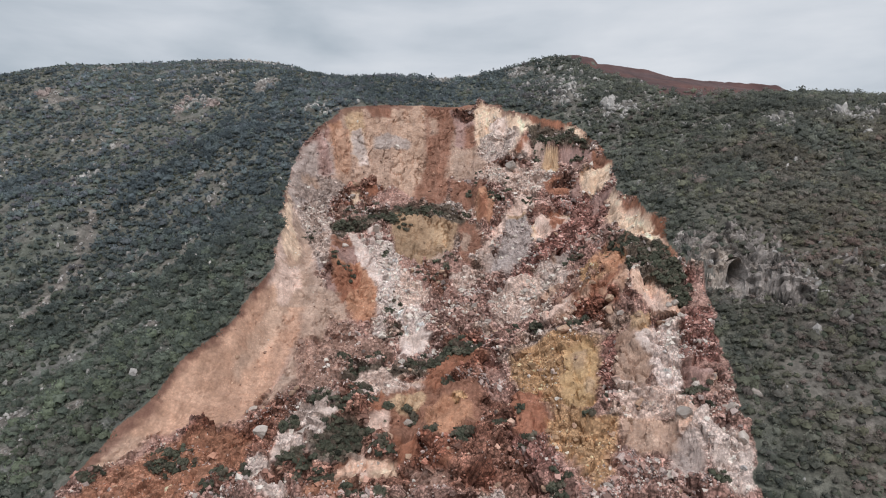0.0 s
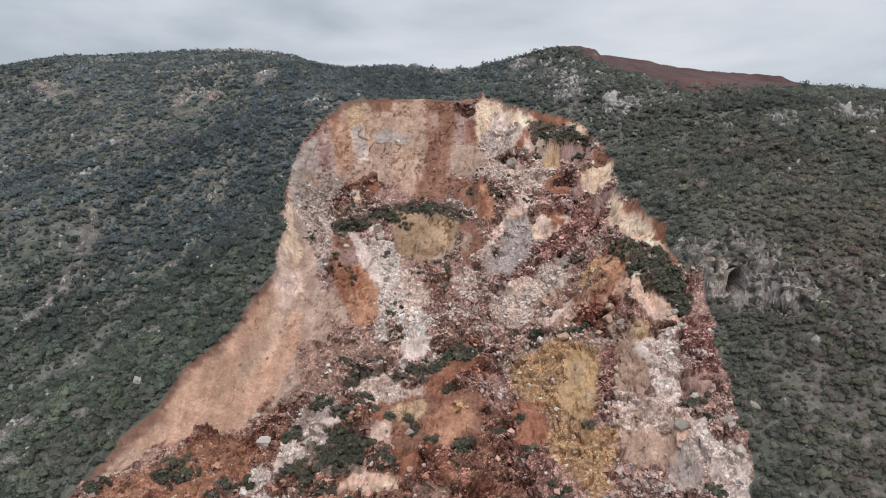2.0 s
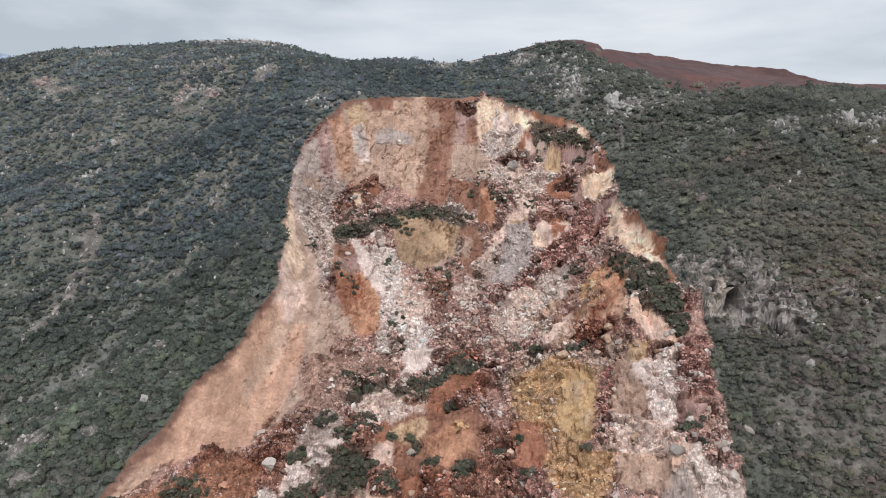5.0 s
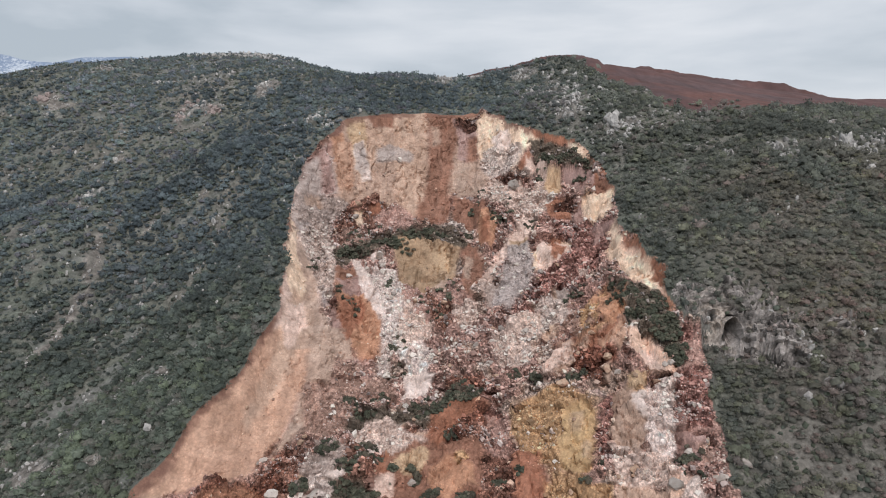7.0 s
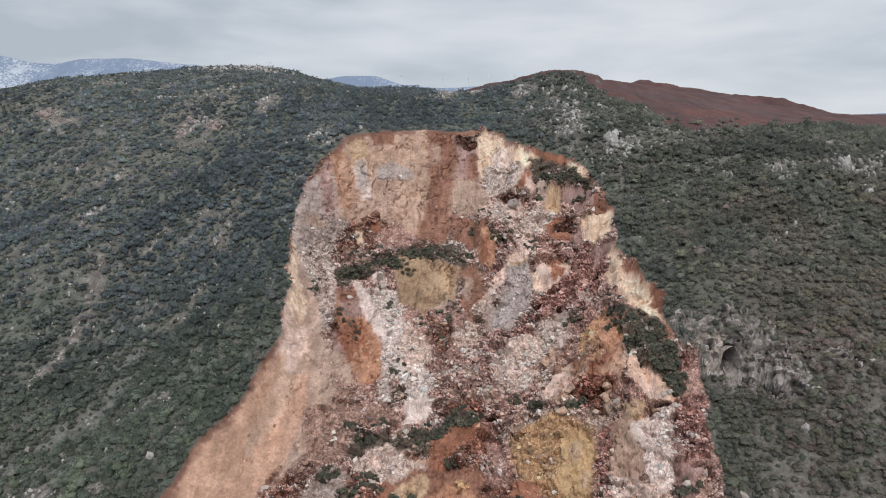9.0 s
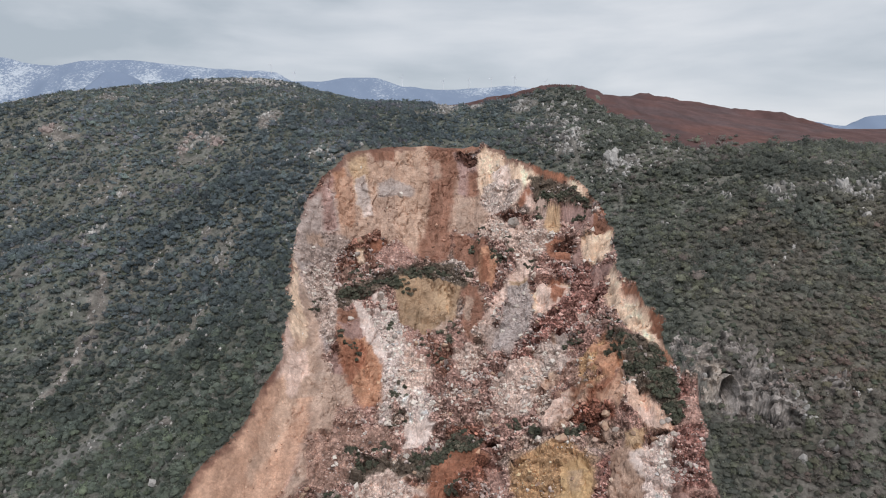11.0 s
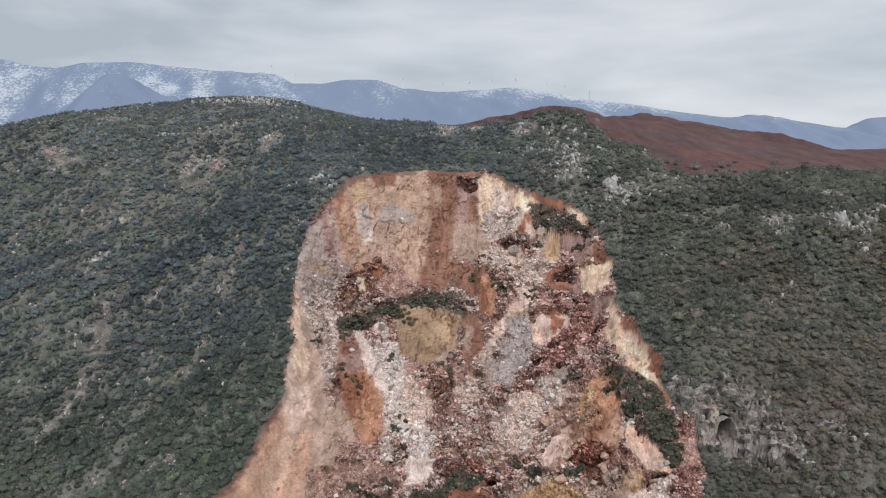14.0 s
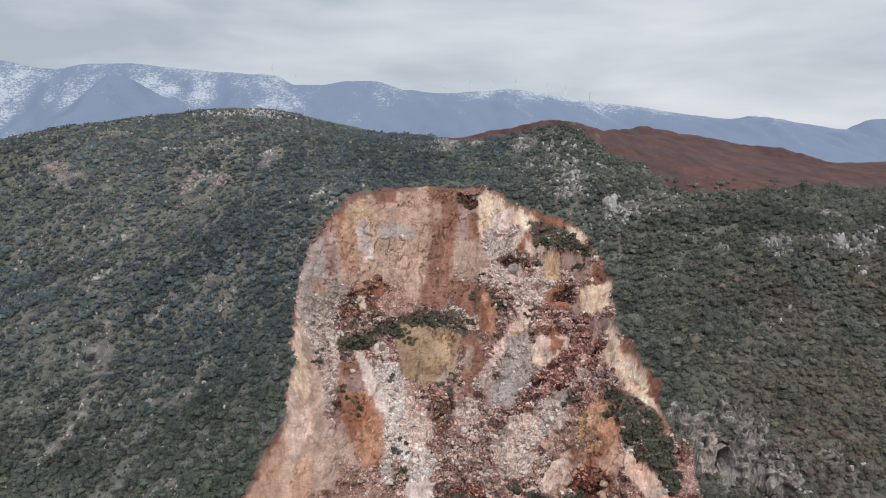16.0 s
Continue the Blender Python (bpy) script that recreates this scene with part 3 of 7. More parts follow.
patch("rust", 0.8, (40, 339.7), (44.7, 343.9), (49.9, 336.4), (47.9, 326), (41.3, 328.9))
patch("mauve", 1.0, (50.6, 332.6), (53.4, 333.9), (52.8, 322.1), (47.4, 319.8))
patch("maroon", 1.2, (43, 324.5), (54.1, 320.1), (59.1, 313.8), (58.4, 298.4), (56.1, 291.7), (52.7, 283.5), (44.7, 275.8), (40.8, 273.1), (32.3, 281.6), (33.5, 286.2), (43.4, 297), (47.3, 308.8), (43.3, 314.2))
patch("mauve", 0.8, (55.3, 317), (59.7, 311.2), (58.7, 303.6), (55.8, 302.7), (53.7, 303.9))
patch("cream", 0.8, (32.4, 306.9), (37.4, 308.9), (42.3, 314.5), (47.1, 308.8), (44.4, 303.3), (40.2, 294.1), (35.9, 294.3), (32.2, 291.2))
patch("rust", 0.8, (40, 314.5), (44.4, 313.6), (41.3, 298.4), (38.2, 295.6))
patch("cream", 0.7, (55.1, 289.2), (59.8, 308.4), (59.8, 292.3), (59.5, 283.7), (59.9, 268.4), (59.3, 252.3), (57.2, 264.5), (55.6, 281.2))
patch("salmon", 0.8, (58.6, 287.7), (62.3, 286.3), (62.6, 273.2), (64.4, 266.3), (64.1, 251.6), (64.1, 238.7), (61.6, 245.9), (59, 252.6), (58.9, 266.6))
patch("cream", 0.8, (61.6, 272.9), (63.8, 266.8), (63.3, 253.6), (60.6, 252.6), (60.6, 263.3))
patch("greytan", 0.8, (58.5, 270.3), (60.8, 268), (59.4, 255.9), (57, 260.4))
patch("orange", 0.6, (64.2, 267.1), (65.2, 260.4), (64.5, 248.3), (64.3, 236.7), (62.9, 239.4), (63.7, 253))
patch("rust", 0.6, (59.7, 292.5), (62.8, 284.1), (62.6, 274.9), (60.4, 283.5))
patch("brown", 1.0, (-42.7, 350.2), (-36.4, 361.2), (-26.9, 362.5), (-23.5, 346.5), (-28.9, 325.8), (-38.3, 327.9), (-42.1, 321.1), (-46, 331.9))
patch("rust", 0.8, (-33.3, 353.6), (-26.8, 361.2), (-28, 348.8), (-31.9, 346.5))
patch("cream", 0.4, (-38.3, 347.8), (-35.4, 347.6), (-33.2, 333.4), (-36.7, 338.3))
patch("pinkrubble", 1.2, (-30.6, 344.8), (-21.8, 361.1), (-10.3, 339.9), (-15.7, 330.9), (-24.7, 329.5))
patch("pink", 1.0, (-44.5, 329), (-33.5, 326.5), (-32.4, 314.3), (-42.3, 318.8))
patch("grey", 1.2, (-62.5, 345.6), (-54.5, 356.8), (-45.3, 357.6), (-40.1, 352.9), (-46.7, 340.9), (-46.6, 321.3), (-44, 295.7), (-42.4, 272.2), (-46.6, 281.3), (-53.1, 307.8), (-57.6, 322), (-60.4, 328.2))
patch("bluegrey", 1.2, (-58.3, 325.1), (-54.7, 331.1), (-46.5, 306.4), (-37.8, 266.2), (-40.8, 261.2), (-49.1, 289.9))
patch("greytan", 0.8, (-57.8, 348.9), (-54.5, 356.1), (-51.3, 348.1), (-57, 342.2))
patch("tan", 1.5, (-53.6, 268.1), (-46.3, 266.6), (-41.2, 249.5), (-41.1, 231.1), (-48.4, 213.8), (-54.6, 199.9), (-60.7, 186), (-68.2, 170.2), (-78.1, 167.6), (-71.1, 188.3), (-60.8, 211.5), (-56.6, 231.9), (-53.2, 249.3))
patch("tan", 1.5, (-83.2, 157.8), (-70.9, 182.2), (-67.5, 193.7), (-62, 208.4), (-56.2, 232.3), (-47.5, 230.5), (-44.7, 208.3), (-47.4, 194.8), (-55.7, 186.9), (-64, 177.3), (-71, 163.7), (-76.1, 155.4))
patch("sand", 2.0, (-57.7, 202.4), (-50, 213.1), (-45.1, 205.4), (-47.2, 193.5), (-55.7, 186.9), (-58.9, 192.5))
patch("greytan", 1.2, (-71.4, 175), (-64.9, 186.8), (-63.7, 175.9), (-68.6, 171.3))
patch("cream", 0.7, (-60.3, 321.6), (-61.2, 333.8), (-55.4, 306.7), (-52, 290.2), (-45.7, 265.3), (-49.2, 257.8), (-53.6, 279.7))
patch("greyslab", 0.8, (-61.2, 333.8), (-58.8, 332.9), (-53.7, 304), (-53.3, 294.9), (-55.4, 306))
patch("apricot", 1.2, (-52.8, 262.9), (-46.2, 265.2), (-42.9, 245.7), (-47.8, 229.6), (-52.8, 220.8), (-53.3, 237.5))
patch("greytan", 1.2, (-48.9, 282.8), (-43.2, 272), (-38.8, 250.7), (-39.5, 231.6), (-44.4, 228), (-43.6, 248.8))
patch("greyslab", 1.5, (-45.9, 241.9), (-43.7, 245.6), (-43, 230.9), (-48, 216.6), (-49.6, 216.4))
patch("apricot", 0.8, (-53.1, 249.9), (-53.1, 263.1), (-50.8, 254), (-54.1, 231.8), (-57.3, 215.6), (-64.4, 196.4), (-70.7, 180.9), (-75.6, 167.8), (-79.1, 167.7), (-71.3, 189.4), (-60.9, 212), (-56.6, 231.9))
patch("apricot", 0.8, (-68.6, 192.7), (-58.8, 213.3), (-57.2, 210.8), (-64.6, 189.5), (-69.3, 176.6), (-73, 168.7), (-75.6, 170.5), (-71, 182.7))
patch("pinkrubble", 1.5, (-47.9, 216), (-40.9, 242.6), (-27.2, 241.7), (-22.1, 232.6), (-22.2, 220.4), (-28.1, 210.8), (-36.5, 201.2), (-45.4, 196), (-50.8, 202.7))
patch("rust", 1.2, (-39, 271.6), (-29.8, 278.1), (-25, 263.7), (-21.5, 249.1), (-23.2, 235.7), (-26.7, 235.3), (-31.3, 249.8), (-35.7, 259.1), (-38.9, 265.4))
patch("orange", 1.4, (-32.5, 265.7), (-26.2, 267.1), (-22.9, 249), (-27.3, 244.4), (-31.1, 252.8))
patch("mauve", 1.2, (-39.1, 263.3), (-34.6, 259.9), (-30.7, 246.8), (-34, 239.6), (-38.3, 250.3))
patch("darkred", 0.8, (-40.8, 266.5), (-36.4, 271.5), (-33, 271.1), (-34, 262.7), (-38.6, 261.8))
patch("pinkwhite", 1.2, (-26.1, 288.5), (-14.1, 282.2), (-3.2, 265.4), (-5, 249.4), (-16.2, 241.8), (-19.3, 264))
patch("greywhite", 1.0, (-29.6, 275.5), (-25, 279.5), (-18.9, 264.8), (-16.9, 243.2), (-17.2, 230.6), (-20.5, 226.7), (-22.4, 245.6), (-21.7, 259.9))
patch("white", 0.7, (-28.6, 274.7), (-25, 277.1), (-20.5, 266), (-18.5, 250), (-18.8, 233.5), (-20.4, 230.3), (-21.3, 246.3), (-20.9, 259))
patch("chalk", 0.5, (-36.9, 304.8), (-32.5, 301.6), (-28.5, 290), (-27.5, 281.8), (-28.6, 277.7), (-22.3, 269.8), (-20.6, 260), (-23.4, 261.8), (-28, 274), (-30.5, 285.2))
patch("greywhite", 0.9, (-15.5, 265.5), (-7.6, 268.3), (-6.9, 253.2), (-12.9, 249.7))
patch("chalk", 0.6, (-29.1, 308), (-25.6, 310.7), (-22.7, 307.6), (-23, 297.9), (-27.3, 299.3))
patch("khaki", 1.0, (-22.3, 324.9), (-11.1, 327.1), (2.6, 322.4), (6.1, 317.1), (2.8, 291.3), (-6, 286.2), (-12.3, 290.4), (-19.2, 306))
patch("ochre", 1.0, (-20.3, 322.4), (-11.4, 324.1), (-10.3, 312.2), (-18.3, 310.1))
patch("greytan", 1.2, (-10.6, 305.2), (0.3, 300.9), (0.7, 282.3), (-9, 284.5))
patch("pinkrubble", 1.0, (-18.5, 289.3), (-6, 286.2), (8.5, 281.4), (11.9, 262.6), (2.1, 248.6), (-3.6, 257.5), (-11.8, 272.1))
patch("redbrown", 1.0, (5.3, 320.5), (12.9, 318.2), (15.9, 303.2), (12.9, 289.9), (8.5, 271.2), (5.4, 291.1), (7.3, 306.2))
patch("greytan", 0.7, (7.4, 314.2), (11, 312.8), (9.1, 290.9), (7.1, 293.5))
patch("redbrown", 1.0, (2.8, 363.6), (10.1, 361.4), (17.3, 347.7), (14.5, 331.5), (9.7, 334.4), (2.7, 341.2))
patch("orange", 0.7, (13.4, 341.8), (19.2, 346.1), (21.2, 330.6), (17.9, 313), (12.8, 323.1))
patch("rust", 0.7, (14.1, 335.3), (17, 339), (17.1, 318.1), (14.2, 320.9))
patch("pinkwhite", 0.7, (7.3, 333), (11.6, 335.6), (13.1, 325.6), (8.4, 321.1))
patch("pinkface", 1.2, (20.1, 313.7), (30.5, 327.8), (34.7, 335.6), (32, 314), (25, 306.5), (19.5, 299.8), (17.1, 290), (13.3, 276.3), (11.6, 280.2), (15.7, 298.3))
patch("khaki", 1.0, (24.5, 316.1), (32, 316.3), (32.3, 305.2), (23.7, 301.3))
patch("grey", 1.2, (12.5, 283.3), (21, 289.2), (21.9, 265.5), (14, 267.8))
patch("bluegrey", 1.2, (22.2, 299.7), (32, 301.9), (31.6, 284.6), (24.7, 271.8), (22.4, 263.5), (19.5, 265.1), (18.5, 278.7), (21, 288.7))
patch("greyslab", 0.9, (22.9, 297.3), (31, 298.7), (30.2, 287.8), (24, 279.4))
patch("maroon", 1.2, (22.4, 263.5), (31.4, 284.6), (41.1, 292.2), (41.8, 278.3), (30.7, 266.3), (24.4, 257.4))
patch("greywhite", 1.0, (30.7, 266.3), (40.4, 270.3), (39.9, 258), (32.2, 260.2))
patch("pinkwhite", 1.2, (20, 256.6), (30.1, 257.9), (30.7, 243), (24.2, 229), (15.8, 227.9), (14.9, 245.3))
patch("tan", 1.0, (28.2, 258.2), (37.3, 258.4), (39.7, 248.2), (33.3, 238.8), (29.2, 246.1))
patch("cream", 0.6, (31, 257.3), (36.2, 256.6), (34.5, 249.6), (30.1, 247.9))
patch("greytan", 0.6, (35.3, 272.8), (41.4, 273.6), (39.9, 266), (36.2, 267.5))
patch("ochre", 1.0, (45.6, 259.5), (51.7, 263.8), (52.4, 248), (52.1, 239.9), (46.9, 234.9), (40.8, 232), (39.1, 248.2))
patch("rust", 0.8, (51.2, 264), (52.9, 247.7), (51.4, 239.9), (48.5, 242.7))
patch("brown", 0.7, (44.6, 252.9), (49.7, 250.4), (44.8, 234.5), (41.6, 235.6))
patch("rust", 0.9, (38.1, 239.8), (42.3, 232), (50.1, 236.1), (47.2, 228.5), (40.7, 220.8), (33.1, 219.1))
patch("tan", 1.0, (29.1, 228.4), (37.2, 238), (41.3, 229.7), (38.1, 220.2), (30.3, 213))
patch("pinkface", 0.6, (45.5, 228.9), (50.1, 235), (52.1, 238), (48.3, 223.2), (46.7, 224.9))
patch("pinkface", 0.7, (48.4, 225.2), (53.5, 228.2), (55.9, 219.9), (58.4, 212.5), (59.6, 206.4), (56.2, 209.8), (52.7, 214.3), (48.7, 218.8))
patch("cream", 0.6, (50.6, 223.1), (55.5, 220.4), (57.6, 212.3), (54.5, 216), (51.1, 218.6))
patch("pinkrubble", 0.9, (66.1, 232.8), (68.6, 223.6), (69.5, 213.8), (67.6, 198.6), (66.2, 185.8), (61.4, 185.9), (61.1, 198.8), (59.7, 207.6), (62.7, 212.3), (63.5, 221.1))
patch("maroon", 0.9, (64.9, 233), (68.3, 228.2), (67.1, 224.3), (63, 220.3))
patch("ochre", 1.2, (18.2, 202.4), (25.2, 209.9), (32.2, 210.9), (37.4, 200.4), (36.4, 182.8), (33.8, 172.4), (28.2, 175.5), (23.8, 181.1), (18.8, 184.7), (16.6, 194.8))
patch("yellow", 1.2, (30.9, 202.1), (36.4, 197.7), (35.2, 180), (28.6, 178.9), (28.2, 191.1))
patch("yellow", 1.2, (20, 198.2), (25.8, 201.8), (28.1, 193.8), (26.2, 186), (20.3, 186.6))
patch("pinkrubble", 1.2, (23.3, 176.5), (33.9, 172.9), (37.8, 164.3), (36, 146.8), (29, 140.5), (25.5, 146.6), (24.8, 157.4))
patch("ochre", 1.5, (24.5, 175.6), (32.7, 172.7), (35.5, 158.5), (34.7, 146.9), (29.2, 141.9), (25.9, 157.3))
patch("greytan", 1.0, (43.8, 200.8), (47.8, 208), (52, 209.4), (48.8, 187.9), (46.2, 175.6), (40.5, 176), (41.4, 188.8))
patch("ochre", 0.8, (47.5, 208.1), (53, 209.8), (50.5, 198.9), (48, 200.2))
patch("sand", 1.2, (43.4, 190), (47.5, 188.7), (46.3, 180.3), (41.9, 180.8))
patch("greywhite", 1.2, (50.3, 199.3), (57.9, 205.4), (56.9, 192.5), (54.2, 178.9), (50.3, 175.1), (48.6, 179.5))
patch("chalk", 1.0, (51.7, 202.6), (57, 204), (55.1, 190.4), (50.4, 187.8))
patch("mauve", 1.0, (55.5, 183.1), (61.7, 184.1), (63.8, 176.4), (58.6, 174.1), (55.5, 176.6))
patch("maroon", 0.8, (38.3, 199.9), (42.6, 201), (39.3, 177.3), (36.2, 180.6))
patch("pinkrubble", 1.2, (58.1, 199.8), (64.6, 204.6), (64, 187.2), (58.2, 184.2), (55.8, 187.9))
patch("pinkrubble", 1.2, (40.5, 176), (51.5, 175), (50.4, 165.5), (39.3, 167.8))
patch("tan", 1.2, (39.4, 168.1), (47.7, 167.5), (46.3, 155.9), (41.7, 153.9), (38.4, 157.9))
patch("greyslab", 1.2, (48.1, 163.2), (52, 161.3), (53.7, 153.9), (51.1, 145.6), (46, 147.8))
patch("greywhite", 0.9, (50.4, 169.7), (56.5, 169.8), (60.2, 160.4), (64.4, 158.2), (61.6, 142.5), (55.2, 142), (53.5, 153.8), (50.1, 162.4))
patch("pinkface", 0.7, (50.2, 172.1), (56.2, 170.6), (53.2, 162.5), (49.9, 165.1))
patch("red", 1.2, (1, 225.1), (11.3, 224.4), (11.8, 200), (2.2, 185.1), (-2.5, 203.6))
patch("darkred", 1.0, (10.6, 214.4), (15.5, 218.7), (15.6, 196.9), (10.7, 186.7))
patch("orange", 0.9, (-6.6, 176.6), (2.2, 181.7), (6.9, 177.1), (7.4, 168.7), (0.8, 165.4), (-4.4, 169.2))
patch("ochre", 0.7, (1.9, 182.8), (4.6, 182.4), (5.1, 178.5), (2.2, 179.1))
patch("rust", 0.8, (-5.9, 161.4), (1.3, 161.3), (2, 146.4), (-1.6, 147.7), (-5.1, 152.1), (-7.2, 156.9))
patch("pink", 0.8, (-8.2, 152.4), (0.7, 146.5), (0.6, 140.3), (-4.9, 143.5))
patch("red", 1.0, (2, 163.9), (9.7, 167.5), (13.9, 153.3), (8.2, 141.4), (2.8, 143.4))
patch("maroon", 1.2, (10.6, 184.3), (22.6, 182), (22.2, 166.7), (24.2, 157.5), (24, 144.4), (18.8, 145.5), (14.4, 160.1), (11.1, 169))
patch("chalk", 0.6, (-25.9, 195.1), (-20.5, 201.2), (-13, 203.5), (-6.1, 192.8), (-11.5, 182), (-19.5, 181.1))
patch("tan", 0.8, (-12.9, 202.1), (-4.7, 194.4), (-6.2, 185.5), (-10.8, 182.6))
patch("ochre", 0.8, (-13.9, 192.5), (-6.2, 185.5), (-4.3, 178.7), (-11, 172.5), (-15.4, 176.4))
patch("rust", 0.8, (-17.1, 181.3), (-12.8, 181.1), (-12.9, 172.1), (-16.2, 173.8))
patch("tan", 0.8, (-24.6, 146.2), (-16.8, 154.2), (-9.8, 154.4), (-9.1, 148.8), (-16.3, 145.5), (-21.4, 142.4))
patch("cream", 0.6, (-15.6, 152.4), (-10.6, 153.9), (-9.9, 149.8), (-14.3, 147.9))
patch("rust", 0.6, (-22, 153.4), (-17.6, 158.3), (-15.6, 152.4), (-22.3, 148.7))
patch("pinkface", 0.6, (-18.7, 156.9), (-15.7, 154.4), (-15.4, 148.3), (-17, 147.4))
patch("chalk", 0.5, (-37.1, 156.9), (-33.3, 161.3), (-30.3, 162.8), (-29.2, 157.5), (-32.5, 154.2), (-36, 154))
patch("greywhite", 0.6, (-43, 150.8), (-42.1, 161), (-35.7, 153.6), (-36.8, 146.8))
patch("chalk", 0.4, (-48.4, 182.2), (-44.5, 182.6), (-43.8, 176), (-46.4, 177.1))
patch("grey", 0.9, (-39.4, 192), (-25.6, 180), (-26.3, 172), (-32.5, 167.4), (-36.4, 166.3))
patch("grey", 0.9, (-29.8, 162.4), (-23.3, 164.1), (-23, 153.7), (-27.6, 153.3))
patch("greywhite", 0.7, (-40, 145.2), (-30.6, 146.4), (-30.5, 140), (-37.6, 140.8))
patch("red", 1.2, (-61.1, 168.5), (-57, 175.2), (-48.1, 175.6), (-46.2, 187.2), (-51.1, 191.4), (-45.2, 192.4), (-41.4, 166.6), (-51.8, 168), (-46.4, 149.3), (-57.9, 146.4), (-64.8, 147.5), (-62.2, 155.3), (-60.6, 163.7))
patch("rust", 1.0, (-62.9, 153.3), (-58.7, 161.8), (-51.9, 164), (-49.6, 150.4), (-57.9, 146.4))
patch("chalk", 0.6, (-10.9, 236.6), (-7, 241.1), (-5.6, 235.5), (-8.3, 225.1), (-12.5, 221.1), (-13.6, 224.3))
patch("turf", 0.7, (36.9, 398.2), (42.7, 396.6), (53.8, 384.6), (60.6, 367.3), (60.7, 360.4), (49.5, 366.8), (41.8, 371.1), (37.3, 385.6))
patch("turf", 0.7, (-38.8, 293.1), (-43.8, 309.9), (-33, 318.5), (-20.2, 329.7), (2.7, 337.5), (9.8, 320.9), (7, 316.5), (-11, 325.2), (-21.7, 316.6), (-27.9, 309.4), (-37.8, 300.1))
patch("turf", 0.8, (-29.6, 202.8), (-25.2, 212), (-18.3, 212.4), (-11.4, 208.1), (-4.8, 213.9), (2, 219.6), (10.7, 220.1), (10.5, 214.5), (1.9, 206), (-4.3, 195.8), (-10.8, 201.1), (-21.7, 198.6), (-26.7, 198.5))
patch("turf", 0.8, (51.7, 266.4), (55.9, 259.3), (60.5, 252.2), (63.4, 242.7), (63.4, 230.8), (62.9, 216.2), (61.1, 209.7), (58.7, 215.2), (56, 220.9), (50.8, 225.2), (51.9, 238.1), (52.6, 247.2), (51.6, 259.3))
patch("orange", 0.5, (-53.2, 250.4), (-53.2, 263.7), (-51.9, 260.4), (-53.9, 237.6), (-57, 221.3), (-60.2, 211.2), (-66, 197.6), (-71, 187.9), (-76.6, 173.3), (-77.9, 173.5), (-71.4, 189.7), (-61, 212.6), (-56.7, 232.6))
patch("orange", 0.5, (-83, 157.4), (-77, 169.9), (-70.9, 182.2), (-67.5, 193.7), (-61.9, 209.1), (-60.9, 208.9), (-66.5, 193.2), (-69.8, 180.5), (-76.2, 168.6), (-81.1, 156.2))
patch("bluegrey", 0.8, (23.2, 311.8), (31.8, 313.6), (33, 300.3), (31.1, 288.2), (26.4, 278.9), (21.7, 270), (15.9, 265.9), (18.9, 284.6), (23.4, 294.7))
patch("maroon", 0.6, (31.4, 283.4), (43.5, 298.2), (54, 301.2), (52.8, 283.4), (47.7, 267.4), (42.2, 270.2), (37.1, 274), (30.8, 267.3))
patch("pinkface", 0.5, (34.6, 310.9), (45, 309.9), (47, 304.6), (40.2, 293.6), (35.6, 287.8), (33.3, 291.4))
patch("rust", 0.4, (40, 310.9), (44.8, 307.2), (40.2, 295), (38.4, 298.1))
patch("pinkwhite", 0.4, (46.8, 283.9), (50.5, 283.9), (48.8, 271.9), (45.9, 271.9))
patch("greyslab", 0.4, (37.4, 272.5), (41.3, 272.5), (40.6, 265.6), (37.4, 267))
patch("palegrey", 0.6, (30.8, 266.8), (40.1, 267.3), (40.4, 260.3), (36.1, 254.1), (30.9, 246.2), (31.1, 257.4))
patch("pink", 0.7, (36.5, 258.9), (43.4, 255.1), (42.6, 236.7), (38.1, 240), (35.8, 249.6))
patch("pinkwhite", 0.6, (20.2, 249.1), (22.3, 262.3), (29.3, 260.2), (32.7, 249.5), (29.3, 241.5), (25.2, 226.4), (20.2, 231), (19.7, 241.6))
patch("greywhite", 0.4, (24.4, 250.8), (27.2, 250.7), (26.2, 232.9), (23.5, 230.2))
patch("orange", 0.5, (47.6, 261.6), (52, 246.2), (51.1, 239.4), (47, 233.6), (42.1, 239.5), (43.8, 252.5))
patch("ochre", 0.5, (50.8, 258), (52, 246.2), (51.3, 240.7), (48.1, 239.2), (49.3, 251.2))
patch("redbrown", 0.4, (47.9, 254.3), (49.7, 253.8), (46.6, 237), (44, 235.7))
patch("apricot", 0.6, (43.7, 229.3), (48.3, 231.1), (51.1, 236.5), (50.9, 231.5), (45.8, 215.5), (43.4, 223.6))
patch("cream", 0.4, (47.2, 230.7), (50.2, 235.8), (50.1, 232), (48.4, 229.4))
patch("red", 0.6, (36.4, 226.7), (45.2, 226.8), (44.7, 213.6), (39.8, 205.5), (37.8, 210), (36.4, 217.1))
patch("pinkface", 0.5, (29.5, 229.3), (36.3, 235.5), (35.7, 226.3), (29.4, 214.4), (26.4, 215.7))
patch("sand", 0.4, (41.6, 213), (43.3, 213.3), (43.6, 208.1), (42.2, 205.9), (41, 207.4))
patch("salmon", 0.5, (48.5, 225.3), (55.4, 224.6), (55.7, 220.6), (59.1, 213.3), (60.3, 208.1), (53.5, 209.5), (52.5, 215), (49.8, 217.7))
patch("pinkface", 0.5, (51.2, 218.2), (55.9, 218.6), (57.4, 209.6), (53.6, 210))
patch("yellow", 0.5, (48.3, 207.6), (52, 209), (51.7, 204.2), (48, 203))
patch("darkred", 0.3, (54.2, 209.4), (59.9, 208.4), (60.4, 207.2), (54.6, 207.6))
